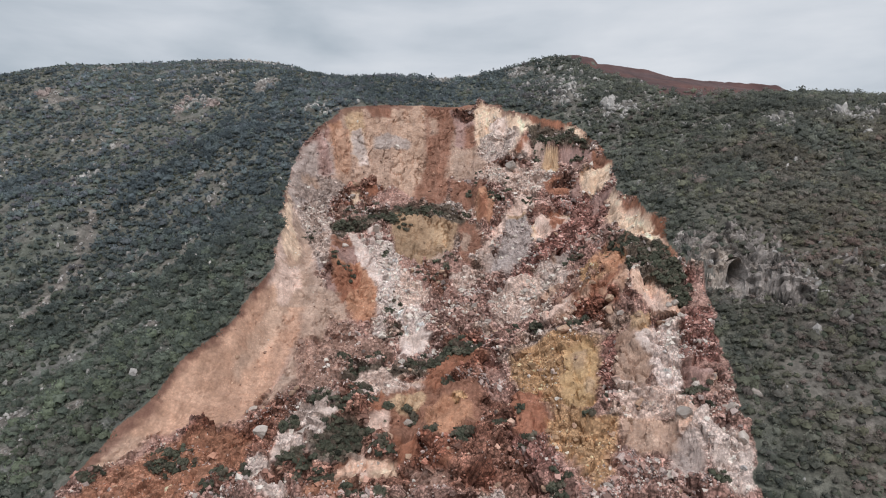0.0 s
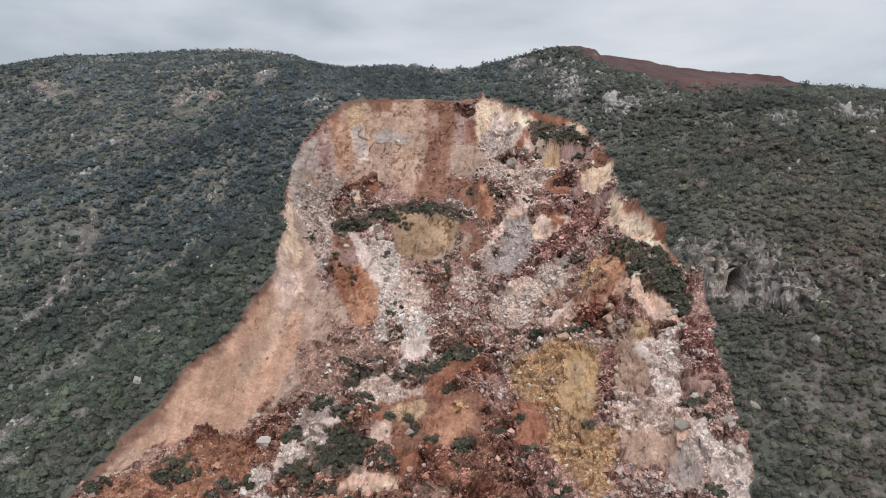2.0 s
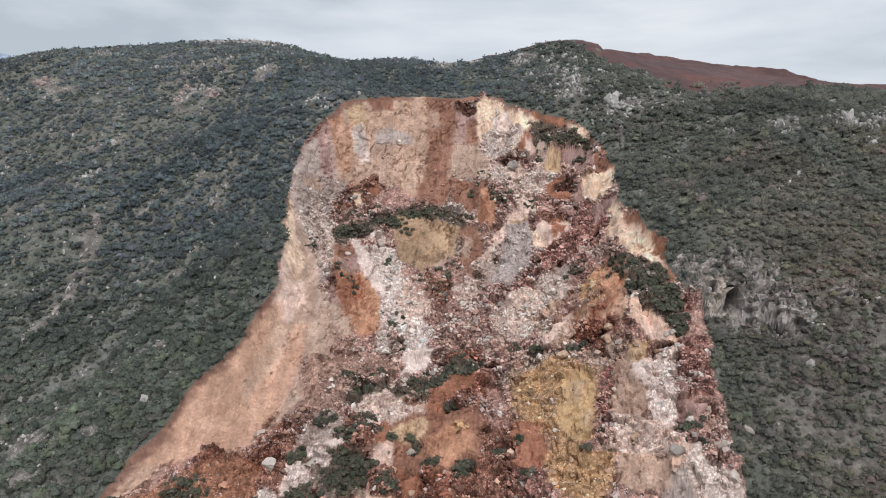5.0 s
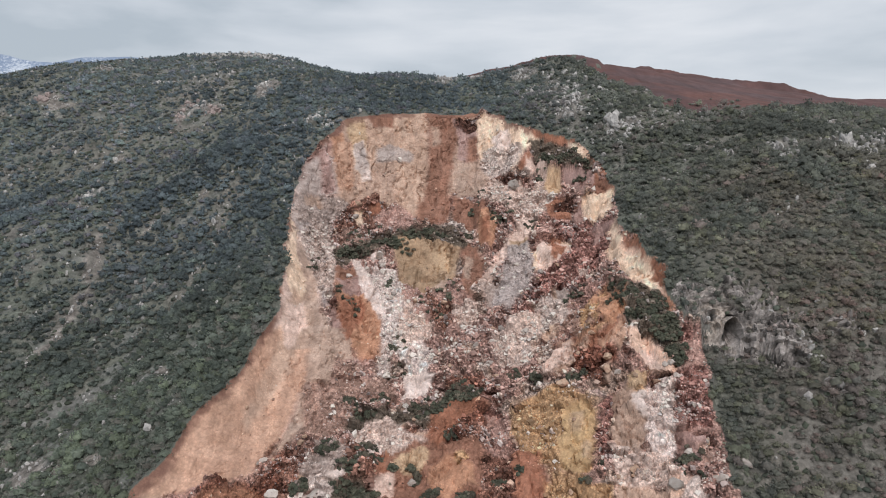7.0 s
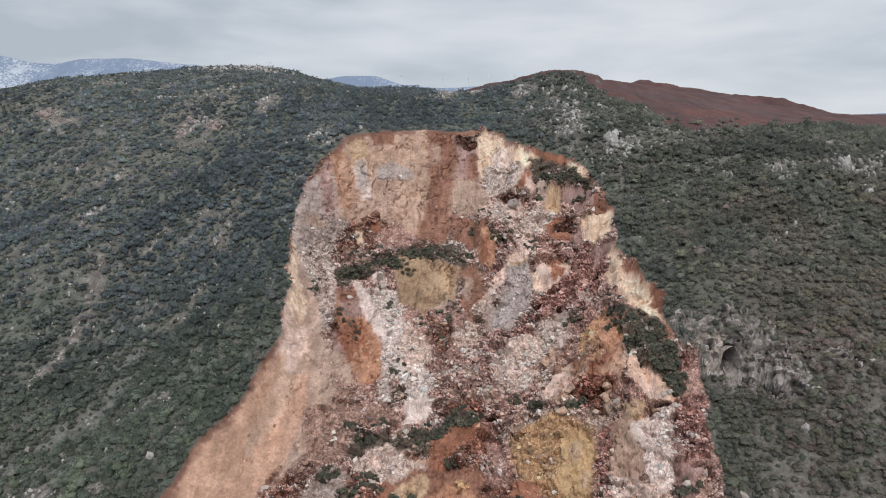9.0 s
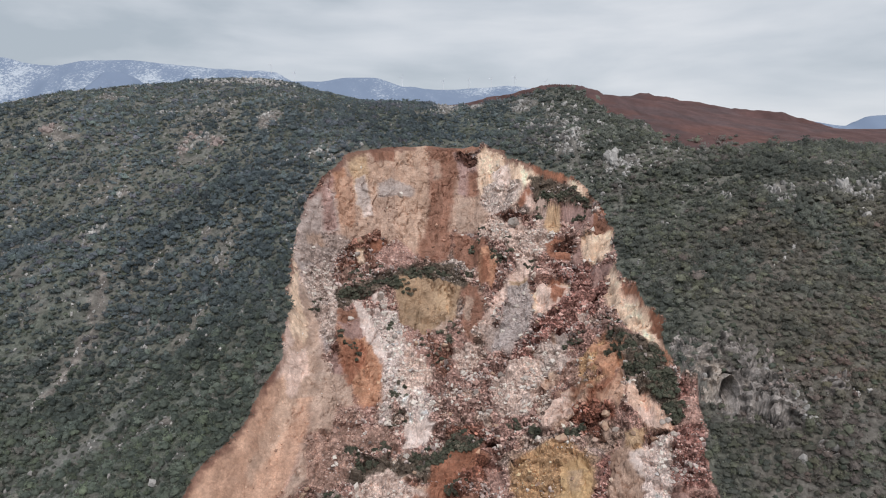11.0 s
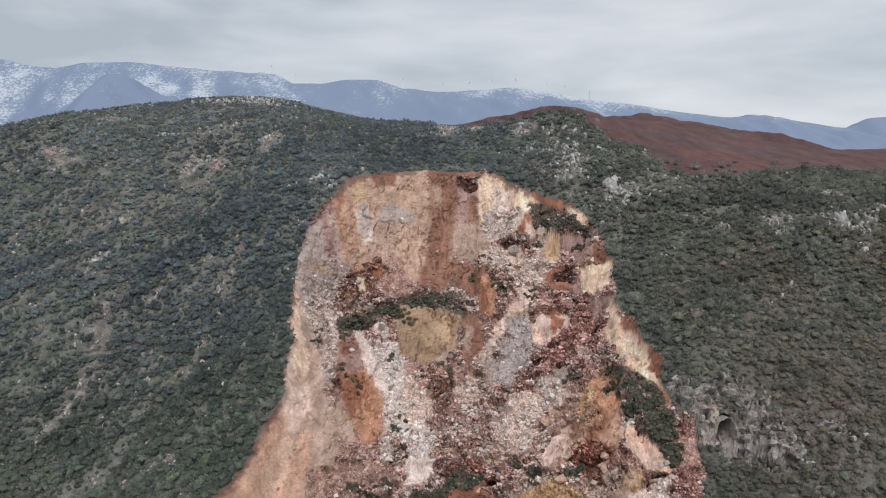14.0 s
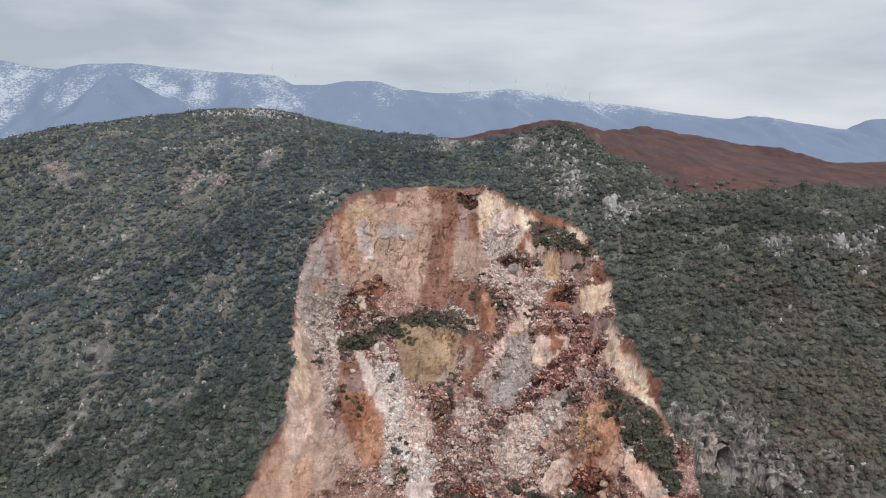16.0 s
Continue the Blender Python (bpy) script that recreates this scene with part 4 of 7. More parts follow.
patch("pinkwhite", 0.6, (54.4, 206.7), (59.1, 206.7), (57.8, 193.6), (52.4, 191.6))
patch("palegrey", 0.6, (-55.6, 318.5), (-48.5, 330.5), (-37.3, 286.1), (-39.3, 266.1), (-43.3, 275.5), (-48.1, 283.9), (-52.6, 295.5))
patch("redbrown", 0.6, (-53.2, 265.7), (-53.8, 263.9), (-56.6, 242.8), (-58.7, 225.5), (-53.7, 229), (-52, 246.5), (-52.1, 259.2))
patch("pinkface", 0.7, (-58.3, 308.4), (-56.5, 319.6), (-52.5, 295.1), (-48, 282.9), (-43.3, 275.5), (-40.4, 250.6), (-43.6, 232.4), (-54.4, 228.2), (-52.5, 246.1), (-52.7, 258.7), (-53.9, 277.5))
patch("cream", 0.5, (-57.9, 308.6), (-56.7, 315.5), (-53, 294.9), (-47.6, 275.3), (-47.9, 259.2), (-51.6, 267.8), (-53.7, 277.4))
patch("orange", 2.0, (-38.6, 288.1), (-33.2, 294.6), (-24.6, 271.8), (-19.8, 238.2), (-28.7, 237.4), (-36.2, 262.1))
patch("rust", 0.6, (-36.7, 269.1), (-32.3, 272.5), (-29.5, 254.2), (-34.9, 253.2))
patch("greytan", 0.8, (-39.6, 251), (-32.8, 254.4), (-29.6, 237.2), (-40.3, 233))
patch("pinkwhite", 0.6, (-35.8, 304.2), (-31.6, 300.2), (-21.5, 268.7), (-17.3, 263.8), (-16, 237.3), (-20, 245.1), (-23.6, 272), (-30.5, 286.3))
patch("apricot", 1.2, (-50.7, 245.5), (-42.4, 256.1), (-40.7, 243.4), (-41.5, 228.5), (-42.9, 206.9), (-48.8, 187.3), (-51.3, 177.6), (-70.6, 168.1), (-77.8, 168.6), (-69.2, 192.8), (-62.3, 214.1), (-56.6, 236))
patch("greytan", 1.2, (-42.6, 245.9), (-33.8, 237.2), (-34.8, 213.2), (-39.5, 199.3), (-44.6, 189.8), (-48.4, 185), (-42.9, 206.9), (-42, 228.5))
patch("tan", 1.0, (-50.7, 269.4), (-46.4, 270.9), (-44.7, 245.6), (-46.9, 227.5), (-50.5, 211.2), (-54.3, 195.6), (-55.9, 199.3), (-52.4, 228.4), (-50, 247))
patch("pink", 1.0, (-33.8, 237.2), (-26.6, 232.9), (-28.3, 211.9), (-35.1, 202.1), (-38.6, 198.1), (-34.8, 213.2))
patch("brown", 0.8, (-14.8, 200), (-8.3, 198.7), (-8, 187.9), (-13.5, 185.2))
patch("pinkwhite", 0.6, (-27.4, 191.1), (-23.4, 199.3), (-15.6, 201.6), (-12.6, 196.4), (-15, 190.3), (-19.6, 183.6))
patch("orange", 0.8, (-6.5, 180.7), (-1.2, 187), (5.9, 182.7), (7, 170.5), (-3.8, 169.1))
patch("rust", 0.6, (-36.3, 267.3), (-32.3, 272.5), (-28.1, 252.6), (-33, 247.5))
patch("white", 0.8, (-35, 303.1), (-29.3, 298.6), (-21.8, 275.4), (-17.8, 274.6), (-9.3, 254), (-3.4, 239.5), (-5, 225.9), (-10.3, 225), (-13.2, 235.6), (-18.4, 246.5), (-21.4, 260.5), (-26.9, 277.9))
patch("pinkwhite", 0.6, (-17.6, 268.8), (-10.5, 261.8), (-9.2, 250.4), (-13.7, 246.7))
patch("pink", 0.8, (-42.2, 220.2), (-16.7, 229.5), (-14.4, 216.8), (-24.3, 214.2), (-28.9, 200.9), (-34.3, 194.9), (-39.4, 197.8))
patch("brown", 0.8, (10.6, 188.6), (17, 188.4), (15, 159.9), (9, 156.9))
patch("brown", 0.8, (1.8, 161.8), (14.7, 164.1), (19.2, 149.7), (1.6, 146.1))
patch("pinkrubble", 0.8, (11.7, 209), (17.2, 200.1), (16, 183.2), (10.4, 183.1))
patch("grey", 0.6, (-36.7, 194.9), (-26.4, 192.6), (-24.6, 175.4), (-34, 182.1))
patch("turf", 1.0, (-28.3, 172.2), (-19.3, 173), (-17.4, 164), (-17.2, 153.6), (-25.9, 153.9), (-29, 161))
patch("redbrown", 0.8, (-14.4, 193.5), (-2.3, 191.9), (9.1, 188.5), (9.5, 164.9), (-5.5, 160), (-18.7, 163.9), (-14, 173.9))
patch("pinkwhite", 0.5, (-24.8, 194.2), (-20.9, 200.3), (-14.9, 203.4), (-13.2, 199.9), (-6, 193.4), (-4.5, 190.7), (-8.2, 190.4), (-13.1, 181), (-17.3, 183.1))
patch("chalk", 0.5, (-13.6, 217), (-11.4, 226.6), (-8.8, 228.2), (-2.7, 227), (-6.8, 216.8))
patch("ochrepale", 0.6, (-11.7, 181), (-6.6, 188.8), (-3.6, 184.8), (-5.5, 176.9), (-10.8, 174.8), (-12.8, 176.5))
patch("rust", 0.6, (-4.2, 210.8), (10.4, 214.3), (11.5, 205.3), (3.6, 196.4), (-2.3, 188.5), (-5.3, 193.1))
patch("orange", 0.6, (-4.1, 176.3), (0.6, 181.9), (6.7, 177.9), (7.7, 169.8), (1.8, 168), (0.5, 163.5), (-2, 167.4), (-4.8, 173))
patch("ochre", 0.4, (2, 182.1), (4.7, 183.4), (6.1, 180.6), (2.6, 178.3))
patch("red", 0.6, (-5.5, 160), (-0.7, 161.5), (1.8, 159.1), (0.5, 146.4), (-6, 150.4))
patch("rust", 0.6, (-11, 163.9), (-6.2, 161), (-6.1, 153.6), (-10.4, 153))
patch("pinkface", 0.5, (-16.6, 172.9), (-12.7, 174.1), (-12.4, 166.2), (-14.9, 165.1), (-18.3, 166.4))
patch("greywhite", 0.5, (-37.2, 166.5), (-31.6, 166.4), (-29.5, 159.3), (-32.1, 155.7), (-34.4, 154.7))
patch("greywhite", 0.5, (-36.7, 180.2), (-27.6, 171.4), (-27.3, 166.1), (-29.8, 162.7))
patch("chalk", 0.4, (-28.4, 173.9), (-22.2, 177), (-21.5, 175.3), (-27, 172.4))
patch("salmon", 0.6, (-22.1, 152.1), (-17.2, 153.3), (-11.5, 153.9), (-11.4, 150.8), (-21.8, 149.5))
patch("ochre", 0.8, (19.7, 205.3), (25.1, 209.5), (29.9, 211.6), (32.9, 211.7), (32.3, 200.9), (29.1, 183.5), (28, 173.4), (26.4, 175.1), (23.4, 177.2), (20.2, 185.4), (18.4, 193.4))
patch("yellow", 0.6, (30.6, 198.7), (36, 200), (36.8, 194.3), (35.4, 182.3), (34.4, 173.9), (31.6, 172.4), (28.4, 174.4))
patch("ochrepale", 0.5, (31.6, 196.2), (34.5, 194.5), (33.9, 188.1), (31.3, 187.5))
patch("ochrepale", 0.4, (33.6, 184.2), (35.8, 185.5), (34.7, 178.1), (32.9, 178.6))
patch("ochre", 0.7, (22.9, 172.3), (38.3, 167.5), (36.6, 156), (22.4, 156.7))
patch("rust", 0.8, (16.7, 184), (24, 183.3), (24, 171.1), (21.2, 162.1), (16, 165.8))
patch("maroon", 0.6, (37.2, 194.2), (41.9, 199.7), (39.9, 181.6), (38.4, 182.9), (37.7, 186.9))
patch("sand", 0.8, (42.5, 200.4), (48.7, 204.4), (48.6, 191.9), (48, 182.1), (41.4, 180.7), (40.1, 183.7))
patch("maroon", 0.8, (59.5, 208.1), (68.6, 212), (67.5, 198.6), (64.3, 187.2), (60.3, 187.2), (57, 189.8))
patch("white", 0.7, (54.4, 207.8), (58, 206.4), (56.8, 192.1), (54.5, 179.3), (51.9, 175.4), (48, 182.1), (49.1, 191.7), (52.4, 200.3))
patch("chalk", 0.5, (47.5, 200.3), (51.1, 201.2), (49.7, 191.4), (48, 192.1))
patch("ochrepale", 0.5, (47.8, 208.3), (52.9, 210.9), (51.7, 203.6), (47.8, 202.6))
patch("greyred", 0.7, (55.8, 186.6), (59.5, 186.1), (58.7, 178.8), (54.9, 178.3))
patch("pink", 0.7, (59, 180.8), (63.5, 180.7), (63.2, 173.6), (59.5, 173.6))
patch("pinkwhite", 0.8, (40.2, 180.9), (53.7, 178.4), (50.9, 166.3), (39.5, 167.4))
patch("sand", 0.8, (39.3, 166), (50.1, 164.4), (49.3, 155.3), (37.2, 156))
patch("salmon", 0.5, (50.1, 169), (52.8, 169.8), (53, 163.5), (50.3, 161.3))
patch("palegrey", 0.6, (-55.6, 326.4), (-48.7, 335.8), (-38.2, 287.9), (-38.8, 271.7), (-43.5, 272.1), (-50.7, 299.6))
patch("greytan", 0.8, (-55.3, 312.2), (-50.7, 299.6), (-43.5, 272.1), (-39.2, 238.2), (-49.9, 234.8), (-51.1, 256.1), (-47.2, 265))
patch("pinkface", 0.6, (-50.6, 256.4), (-47.1, 264.6), (-44.3, 249.2), (-48.4, 235.3), (-50.1, 237.2))
patch("cream", 0.5, (-57.3, 310.1), (-57.3, 320.7), (-53.4, 298.1), (-46.8, 270.6), (-48, 265.2), (-51.8, 271.5), (-54.5, 284.4))
patch("khaki", 0.8, (-20, 323.1), (-8.8, 325.4), (2.5, 319.7), (2.5, 300.2), (-5.9, 282.4), (-17.5, 289.3), (-19.3, 306))
patch("ochrepale", 0.6, (-5.3, 314.7), (1.4, 317.5), (1.4, 300.2), (-4, 300.2))
patch("redbrown", 0.6, (-39.5, 290.5), (-34.5, 297.6), (-30.7, 289.2), (-37.6, 281.6))
patch("mauve", 0.6, (-37.6, 281.6), (-30.9, 291.3), (-27.1, 279.9), (-34.8, 272.2))
patch("orange", 0.8, (-32.3, 270.9), (-24.6, 271.2), (-21.5, 257.2), (-21.9, 243.2), (-30.6, 242.2))
patch("rust", 0.8, (-35.5, 268.8), (-29.7, 275.4), (-27.3, 268.7), (-29.5, 254.5), (-31.7, 248.1), (-33.8, 257.1))
patch("brown", 0.8, (-7, 282.4), (2.3, 277.4), (2.2, 254.3), (-3.5, 253.8))
patch("pinkwhite", 0.8, (-14.7, 269.5), (-7.7, 267.8), (-6.3, 250.6), (-12.7, 243.7), (-17.1, 257.6))
patch("pinkwhite", 0.7, (2.3, 273), (12.1, 271.5), (11.6, 254.7), (4, 254.5))
patch("white", 0.6, (-27, 294.3), (-18.9, 297.4), (-14.9, 273.6), (-16.7, 250.5), (-20.1, 243.4), (-22, 260.7), (-19.7, 272.3), (-25.2, 282.3))
patch("chalk", 0.4, (-35.8, 304), (-31.9, 303.1), (-25, 278.5), (-20.1, 264.6), (-23.7, 265.9), (-28.2, 275.8))
patch("greywhite", 0.4, (-26.3, 309.6), (-23.8, 312.2), (-22.7, 302.3), (-26.3, 299))
patch("palegrey", 0.6, (30.8, 264.3), (39.7, 262.2), (40.5, 253.2), (31.5, 251))
patch("pinkwhite", 0.6, (21.2, 250.3), (30.5, 260.9), (31.2, 247.6), (27.2, 240.2), (21, 241.5))
patch("ochre", 0.5, (42.6, 252.4), (47.1, 256.6), (47.9, 251.9), (42.9, 235.7), (41.5, 244.2))
patch("orange", 0.5, (49.3, 260.1), (53.4, 252.3), (50.9, 241.5), (48.2, 234.7), (44.7, 235.3), (46, 249.4))
patch("orange", 0.5, (39.8, 235.7), (42.9, 234.6), (43.3, 230.1), (37.9, 233.4))
patch("red", 0.6, (36.4, 225.5), (42.3, 225.8), (44.6, 217.2), (45.2, 212), (35.9, 216.8))
patch("apricot", 0.6, (44.1, 228.9), (49, 234.6), (51, 240), (50.7, 233.7), (45.5, 220.2))
patch("pinkface", 0.5, (31.3, 231.4), (37.4, 236.5), (35.8, 223.1), (30.8, 215.8), (27.2, 217))
patch("cream", 0.4, (59.2, 278.5), (63.2, 270.5), (62.6, 259.5), (62.6, 248), (60.7, 250), (57.7, 264.1))
patch("rust", 0.4, (63.3, 267.6), (65, 264), (65.3, 252.6), (65.3, 241.5), (64.4, 240.3), (63.5, 249.4), (62.8, 256.1))
patch("rust", 0.4, (38.3, 405.2), (52.2, 394.5), (54.1, 388), (48.5, 390.2), (39.3, 398.9))
patch("cream", 0.4, (53.7, 388.3), (56.1, 384.4), (60, 368.6), (57.7, 369), (53.5, 378.4))
patch("pinkface", 0.5, (34.7, 382.7), (41.9, 371.1), (40.8, 365.3), (35.6, 373.6))
patch("mauve", 0.6, (49.7, 364.5), (60.4, 360.4), (58.3, 343.2), (51.2, 351.4))
patch("ochrepale", 0.4, (42.4, 368.8), (47.5, 366.7), (46.4, 348), (41.9, 347.7), (41.9, 360.6))
patch("redbrown", 0.5, (59.1, 351.5), (65.1, 345.1), (63.9, 336.2), (57.8, 338.8))
patch("cream", 0.5, (53.6, 337.2), (63.4, 336.8), (61.5, 317), (53, 329.1))
patch("darkred", 0.5, (43.3, 339.1), (50.9, 340), (51.1, 330), (41.8, 333.6))
patch("tan", 0.8, (-25.2, 442.2), (-10, 446.8), (-9.2, 430), (-24.8, 428.5))
patch("greyslab", 0.6, (-42.6, 404.7), (-38.5, 408.8), (-35.2, 392.1), (-37.1, 380), (-40.5, 384.8))
patch("apricot", 0.8, (-49.2, 400.8), (-43.5, 407), (-40.8, 373.2), (-45.2, 362.1))
patch("clay", 1.5, (-80.3, 145.7), (-72.6, 159), (-62, 167.4), (-52.2, 176), (-41.8, 167.6), (-44.9, 160.2), (-50.4, 150.8), (-54.3, 142.3), (-78.4, 144.1))
patch("clay", 1.0, (-26.2, 146.2), (-19.7, 148.5), (-17, 145.2), (-20.9, 140.4), (-27.4, 140.1))

hill_zone("bare", -206.9, 470.4, 6.3, 7.6)
hill_zone("bare", -189.1, 523, 8.4, 7.6)
hill_zone("bare", -196.6, 462.8, 7.5, 5.6)
hill_zone("bare", -132.9, 455.3, 4.4, 8.2)
hill_zone("bare", -121.8, 457.3, 8.1, 6.3)
hill_zone("bare", -131, 440.8, 2.1, 8.5)
hill_zone("bare", -94.2, 484.9, 6.5, 12.8, 0.03)
hill_zone("dry", -187.1, 349.8, 6.6, 10.2)
hill_zone("dry", -171.3, 323, 7.5, 6.2)
hill_zone("dry", -160.9, 352.7, 11.6, 4.6, 0.13)
hill_zone("bare", -121.4, 322.6, 1.3, 14.6, 0.31)
hill_zone("bare", -118.9, 332.7, 2.3, 2.8)
hill_zone("dry", -136.1, 336.9, 2.4, 26.9, -0.07)
hill_zone("dry", -117.8, 295.9, 3.8, 5.6)
hill_zone("bare", -100.8, 354.3, 2.3, 5.2)
hill_zone("bare", -152.7, 345.5, 5.7, 3.7, 0.15)
hill_zone("dry", -70.7, 307.8, 3.0, 7.6)
hill_zone("dry", -123.4, 402.1, 11.5, 4.2)
hill_zone("bare", -149.7, 397.4, 2.7, 4.0)
hill_zone("dry", -198.4, 397.1, 15.7, 5.7, -0.01)
hill_zone("dry", -179, 413.4, 18.8, 5.0, 0.07)
hill_zone("dry", -90.9, 330.8, 7.1, 4.2, 0.12)
hill_zone("dry", -129.1, 431.9, 18.1, 5.3)
hill_zone("dry", -71.9, 494.5, 9.8, 7.9)
hill_zone("bare", -0, 521, 11.6, 22.5)
hill_zone("bare", 15, 512.1, 6.4, 11.9)
hill_zone("bare", -7.2, 516, 7.6, 5.6)
hill_zone("dry", 41.9, 499.7, 8.1, 16.9)
hill_zone("dry", 111.1, 392.5, 20.7, 9.9)
hill_zone("dry", 155.3, 380.5, 18.9, 13.4)
hill_zone("bare", 154.4, 375.6, 4.3, 5.6)
hill_zone("dry", 137.6, 348.2, 14.7, 5.2)
hill_zone("dry", 94, 387, 10.1, 6.3)
hill_zone("dry", 125.6, 342, 7.1, 3.8)
hill_zone("dry", 54.8, 424, 13.7, 25.1)
hill_zone("dry", 72.8, 389.3, 12.7, 11.6)
hill_zone("dry", 77.1, 368.8, 12.0, 6.3)
hill_zone("dry", 103.5, 321.5, 13.1, 4.2)
hill_zone("dry", 113.1, 292.8, 12.6, 4.1)
hill_zone("rock", 40, 492.4, 6.2, 12.4)
hill_zone("rock", 53.8, 478.3, 3.0, 12.6)
hill_zone("rock", 58.7, 434.4, 8.4, 9.5)
hill_zone("rock", 53.9, 416.7, 6.0, 7.1)
hill_zone("rock", 72.4, 397.5, 4.7, 8.4)
hill_zone("rock", 78.7, 393, 3.1, 7.4)
hill_zone("rock", 124.1, 348, 3.8, 5.9)
hill_zone("rock", 127.5, 343.8, 1.9, 5.8)
hill_zone("rock", 144.3, 340.4, 5.9, 6.9)
hill_zone("rock", 156.8, 349.2, 3.6, 8.8)
hill_zone("dry", -136.9, 588.9, 23.9, 12.6)
hill_zone("bare", -135.2, 312.7, 1.2, 16.2, -0.18)
hill_zone("bare", -134.3, 291.6, 1.2, 16.9, -0.22)
hill_zone("bare", -133.7, 272.7, 1.3, 12.6, -0.13)
hill_zone("bare", -133.7, 254.8, 1.4, 9.2, 0.10)
hill_zone("bare", -135.8, 244.3, 1.8, 5.1, 0.31)
hill_zone("dry", -134.7, 303.1, 3.9, 28.7, -0.18)
hill_zone("dry", -134.8, 265.4, 4.3, 16.3, -0.06)
hill_zone("bare", 84.6, 207.3, 3.1, 2.8, -0.27)
hill_zone("bare", 87.2, 197.2, 2.1, 2.4, -0.23)
hill_zone("dry", 80.6, 213.6, 6.8, 5.4, -0.16)
hill_zone("bare", 101, 221, 1.7, 2.8)
hill_zone("dry", 87, 191, 6.0, 4.3)
hill_zone("bare", 86.2, 159.1, 2.9, 2.8)
hill_zone("dry", 87.3, 166.3, 5.8, 9.2)

hill_zone("rock", 72.8, 229.2, 8, 10)
hill_zone("rock", 80.7, 221.4, 9, 10)
hill_zone("rock", 88, 211, 5, 6)
hill_zone("rock", 94, 199, 4, 4)
hill_zone("rock", -126.8, 457.3, 6, 9)
hill_zone("rock", 56.2, 450.9, 8, 15)
hill_zone("rock", 42, 494.5, 8, 7)
hill_zone("rock", 73.3, 399.1, 5, 7)
hill_zone("rock", 147.4, 342.7, 9, 9)
hill_zone("rock", 124.8, 344.5, 5, 5)
hill_zone("rock", -152.6, 357.3, 4, 5)
hill_zone("rock", -108.8, 283.6, 5, 7)
hill_zone("rock", -195.6, 450.6, 5, 4)
hill_zone("rock", 101, 221, 3, 4)
hill_zone("dry", -150, 571.1, 14, 9)
hill_zone("dry", -128, 576.1, 14, 9)
hill_zone("dry", -110, 573.1, 10, 8)
hill_zone("rock", 69.6, 241.8, 5, 6)
hill_zone("rock", 78.2, 240.2, 3, 7)
hill_zone("rock", -62.3, 420.5, 4, 4)
hill_zone("rock", -94.2, 484.9, 5, 5)
hill_zone("bare", -133, 442.6, 3, 7)
hill_zone("dry", 92, 180.2, 14, 20)
hill_zone("dry", 104.9, 199.1, 12, 14)
hill_zone("bare", -112.8, 177.5, 3.5, 4)
hill_zone("bare", -103.8, 180.1, 3.5, 2.5)
hill_zone("bare", -106.2, 166.4, 4, 4)
hill_zone("bare", -91.8, 182.9, 3, 2.5)
hill_zone("dry", -97.8, 157.2, 5, 4)
hill_zone("dry", -92.4, 164.5, 5, 4)
hill_zone("bare", -83.5, 222.7, 3, 3.5)
hill_zone("bare", -82.1, 248.1, 2, 2.5)
hill_zone("dry", -98.8, 235.5, 3, 3)
hill_zone("dry", -110.8, 214.0, 4, 3)
hill_zone("dry", -130.5, 224.6, 4, 5)
hill_zone("dry", -98.3, 189.5, 4, 3)
hill_zone("bare", -111.8, 183.0, 4, 4)
hill_zone("bare", -114.9, 179.1, 3, 3)
hill_zone("dry", -98.3, 219.6, 3, 3)

RED_EDGE = [(72, 348), (75, 341), (80, 331), (83, 318), (96, 311), (99, 290), (110, 280), (130, 281), (165, 289), (200, 300), (260, 312), (330, 320), (330, 520), (-20, 520), (-8, 384), (16, 370), (36, 360), (52, 356), (66, 353)]


def within(poly, x, y):
    inside = np.zeros(np.shape(x), bool)
    for (ax, ay), (bx, by) in zip(poly, poly[1:] + poly[:1]):
        inside ^= ((ay > y) != (by > y)) & (x < ax + (y - ay) * (bx - ax) / ((by - ay) or 1e-9))
    return inside


def zone_weight(x, s, cx, cs, rx, rs, slant, wob, blur=0.0):
    r = np.hypot((x - cx - slant * (s - cs)) / rx, (s - cs) / rs)
    return 1 - smooth(0.72 - blur, 1.15 + blur, r + 0.5 * wob)


def patch_weight(x, s, corners, soft):
    """1 inside an outline, 0 outside, fading across its edge."""
    w = np.zeros(x.shape)
    px, ps = [c[0] for c in corners], [c[1] for c in corners]
    near = (x > min(px) - 4) & (x < max(px) + 4) & (s > min(ps) - 4) & (s < max(ps) + 4)
    qx, qs = x[near], s[near]
    best, inside = np.full(qx.shape, 1e9), np.zeros(qx.shape, bool)
    for (ax, ay), (bx, by) in zip(corners, corners[1:] + corners[:1]):
        ux, uy = bx - ax, by - ay
        k = np.clip(((qx - ax) * ux + (qs - ay) * uy) / (ux * ux + uy * uy + 1e-9), 0, 1)
        best = np.minimum(best, np.hypot(qx - ax - k * ux, qs - ay - k * uy))
        inside ^= ((ay > qs) != (by > qs)) & (qx < ax + (qs - ay) * ux / (uy if uy else 1e-9))
    w[near] = smooth(-soft, soft, np.where(inside, best, -best))
    return w


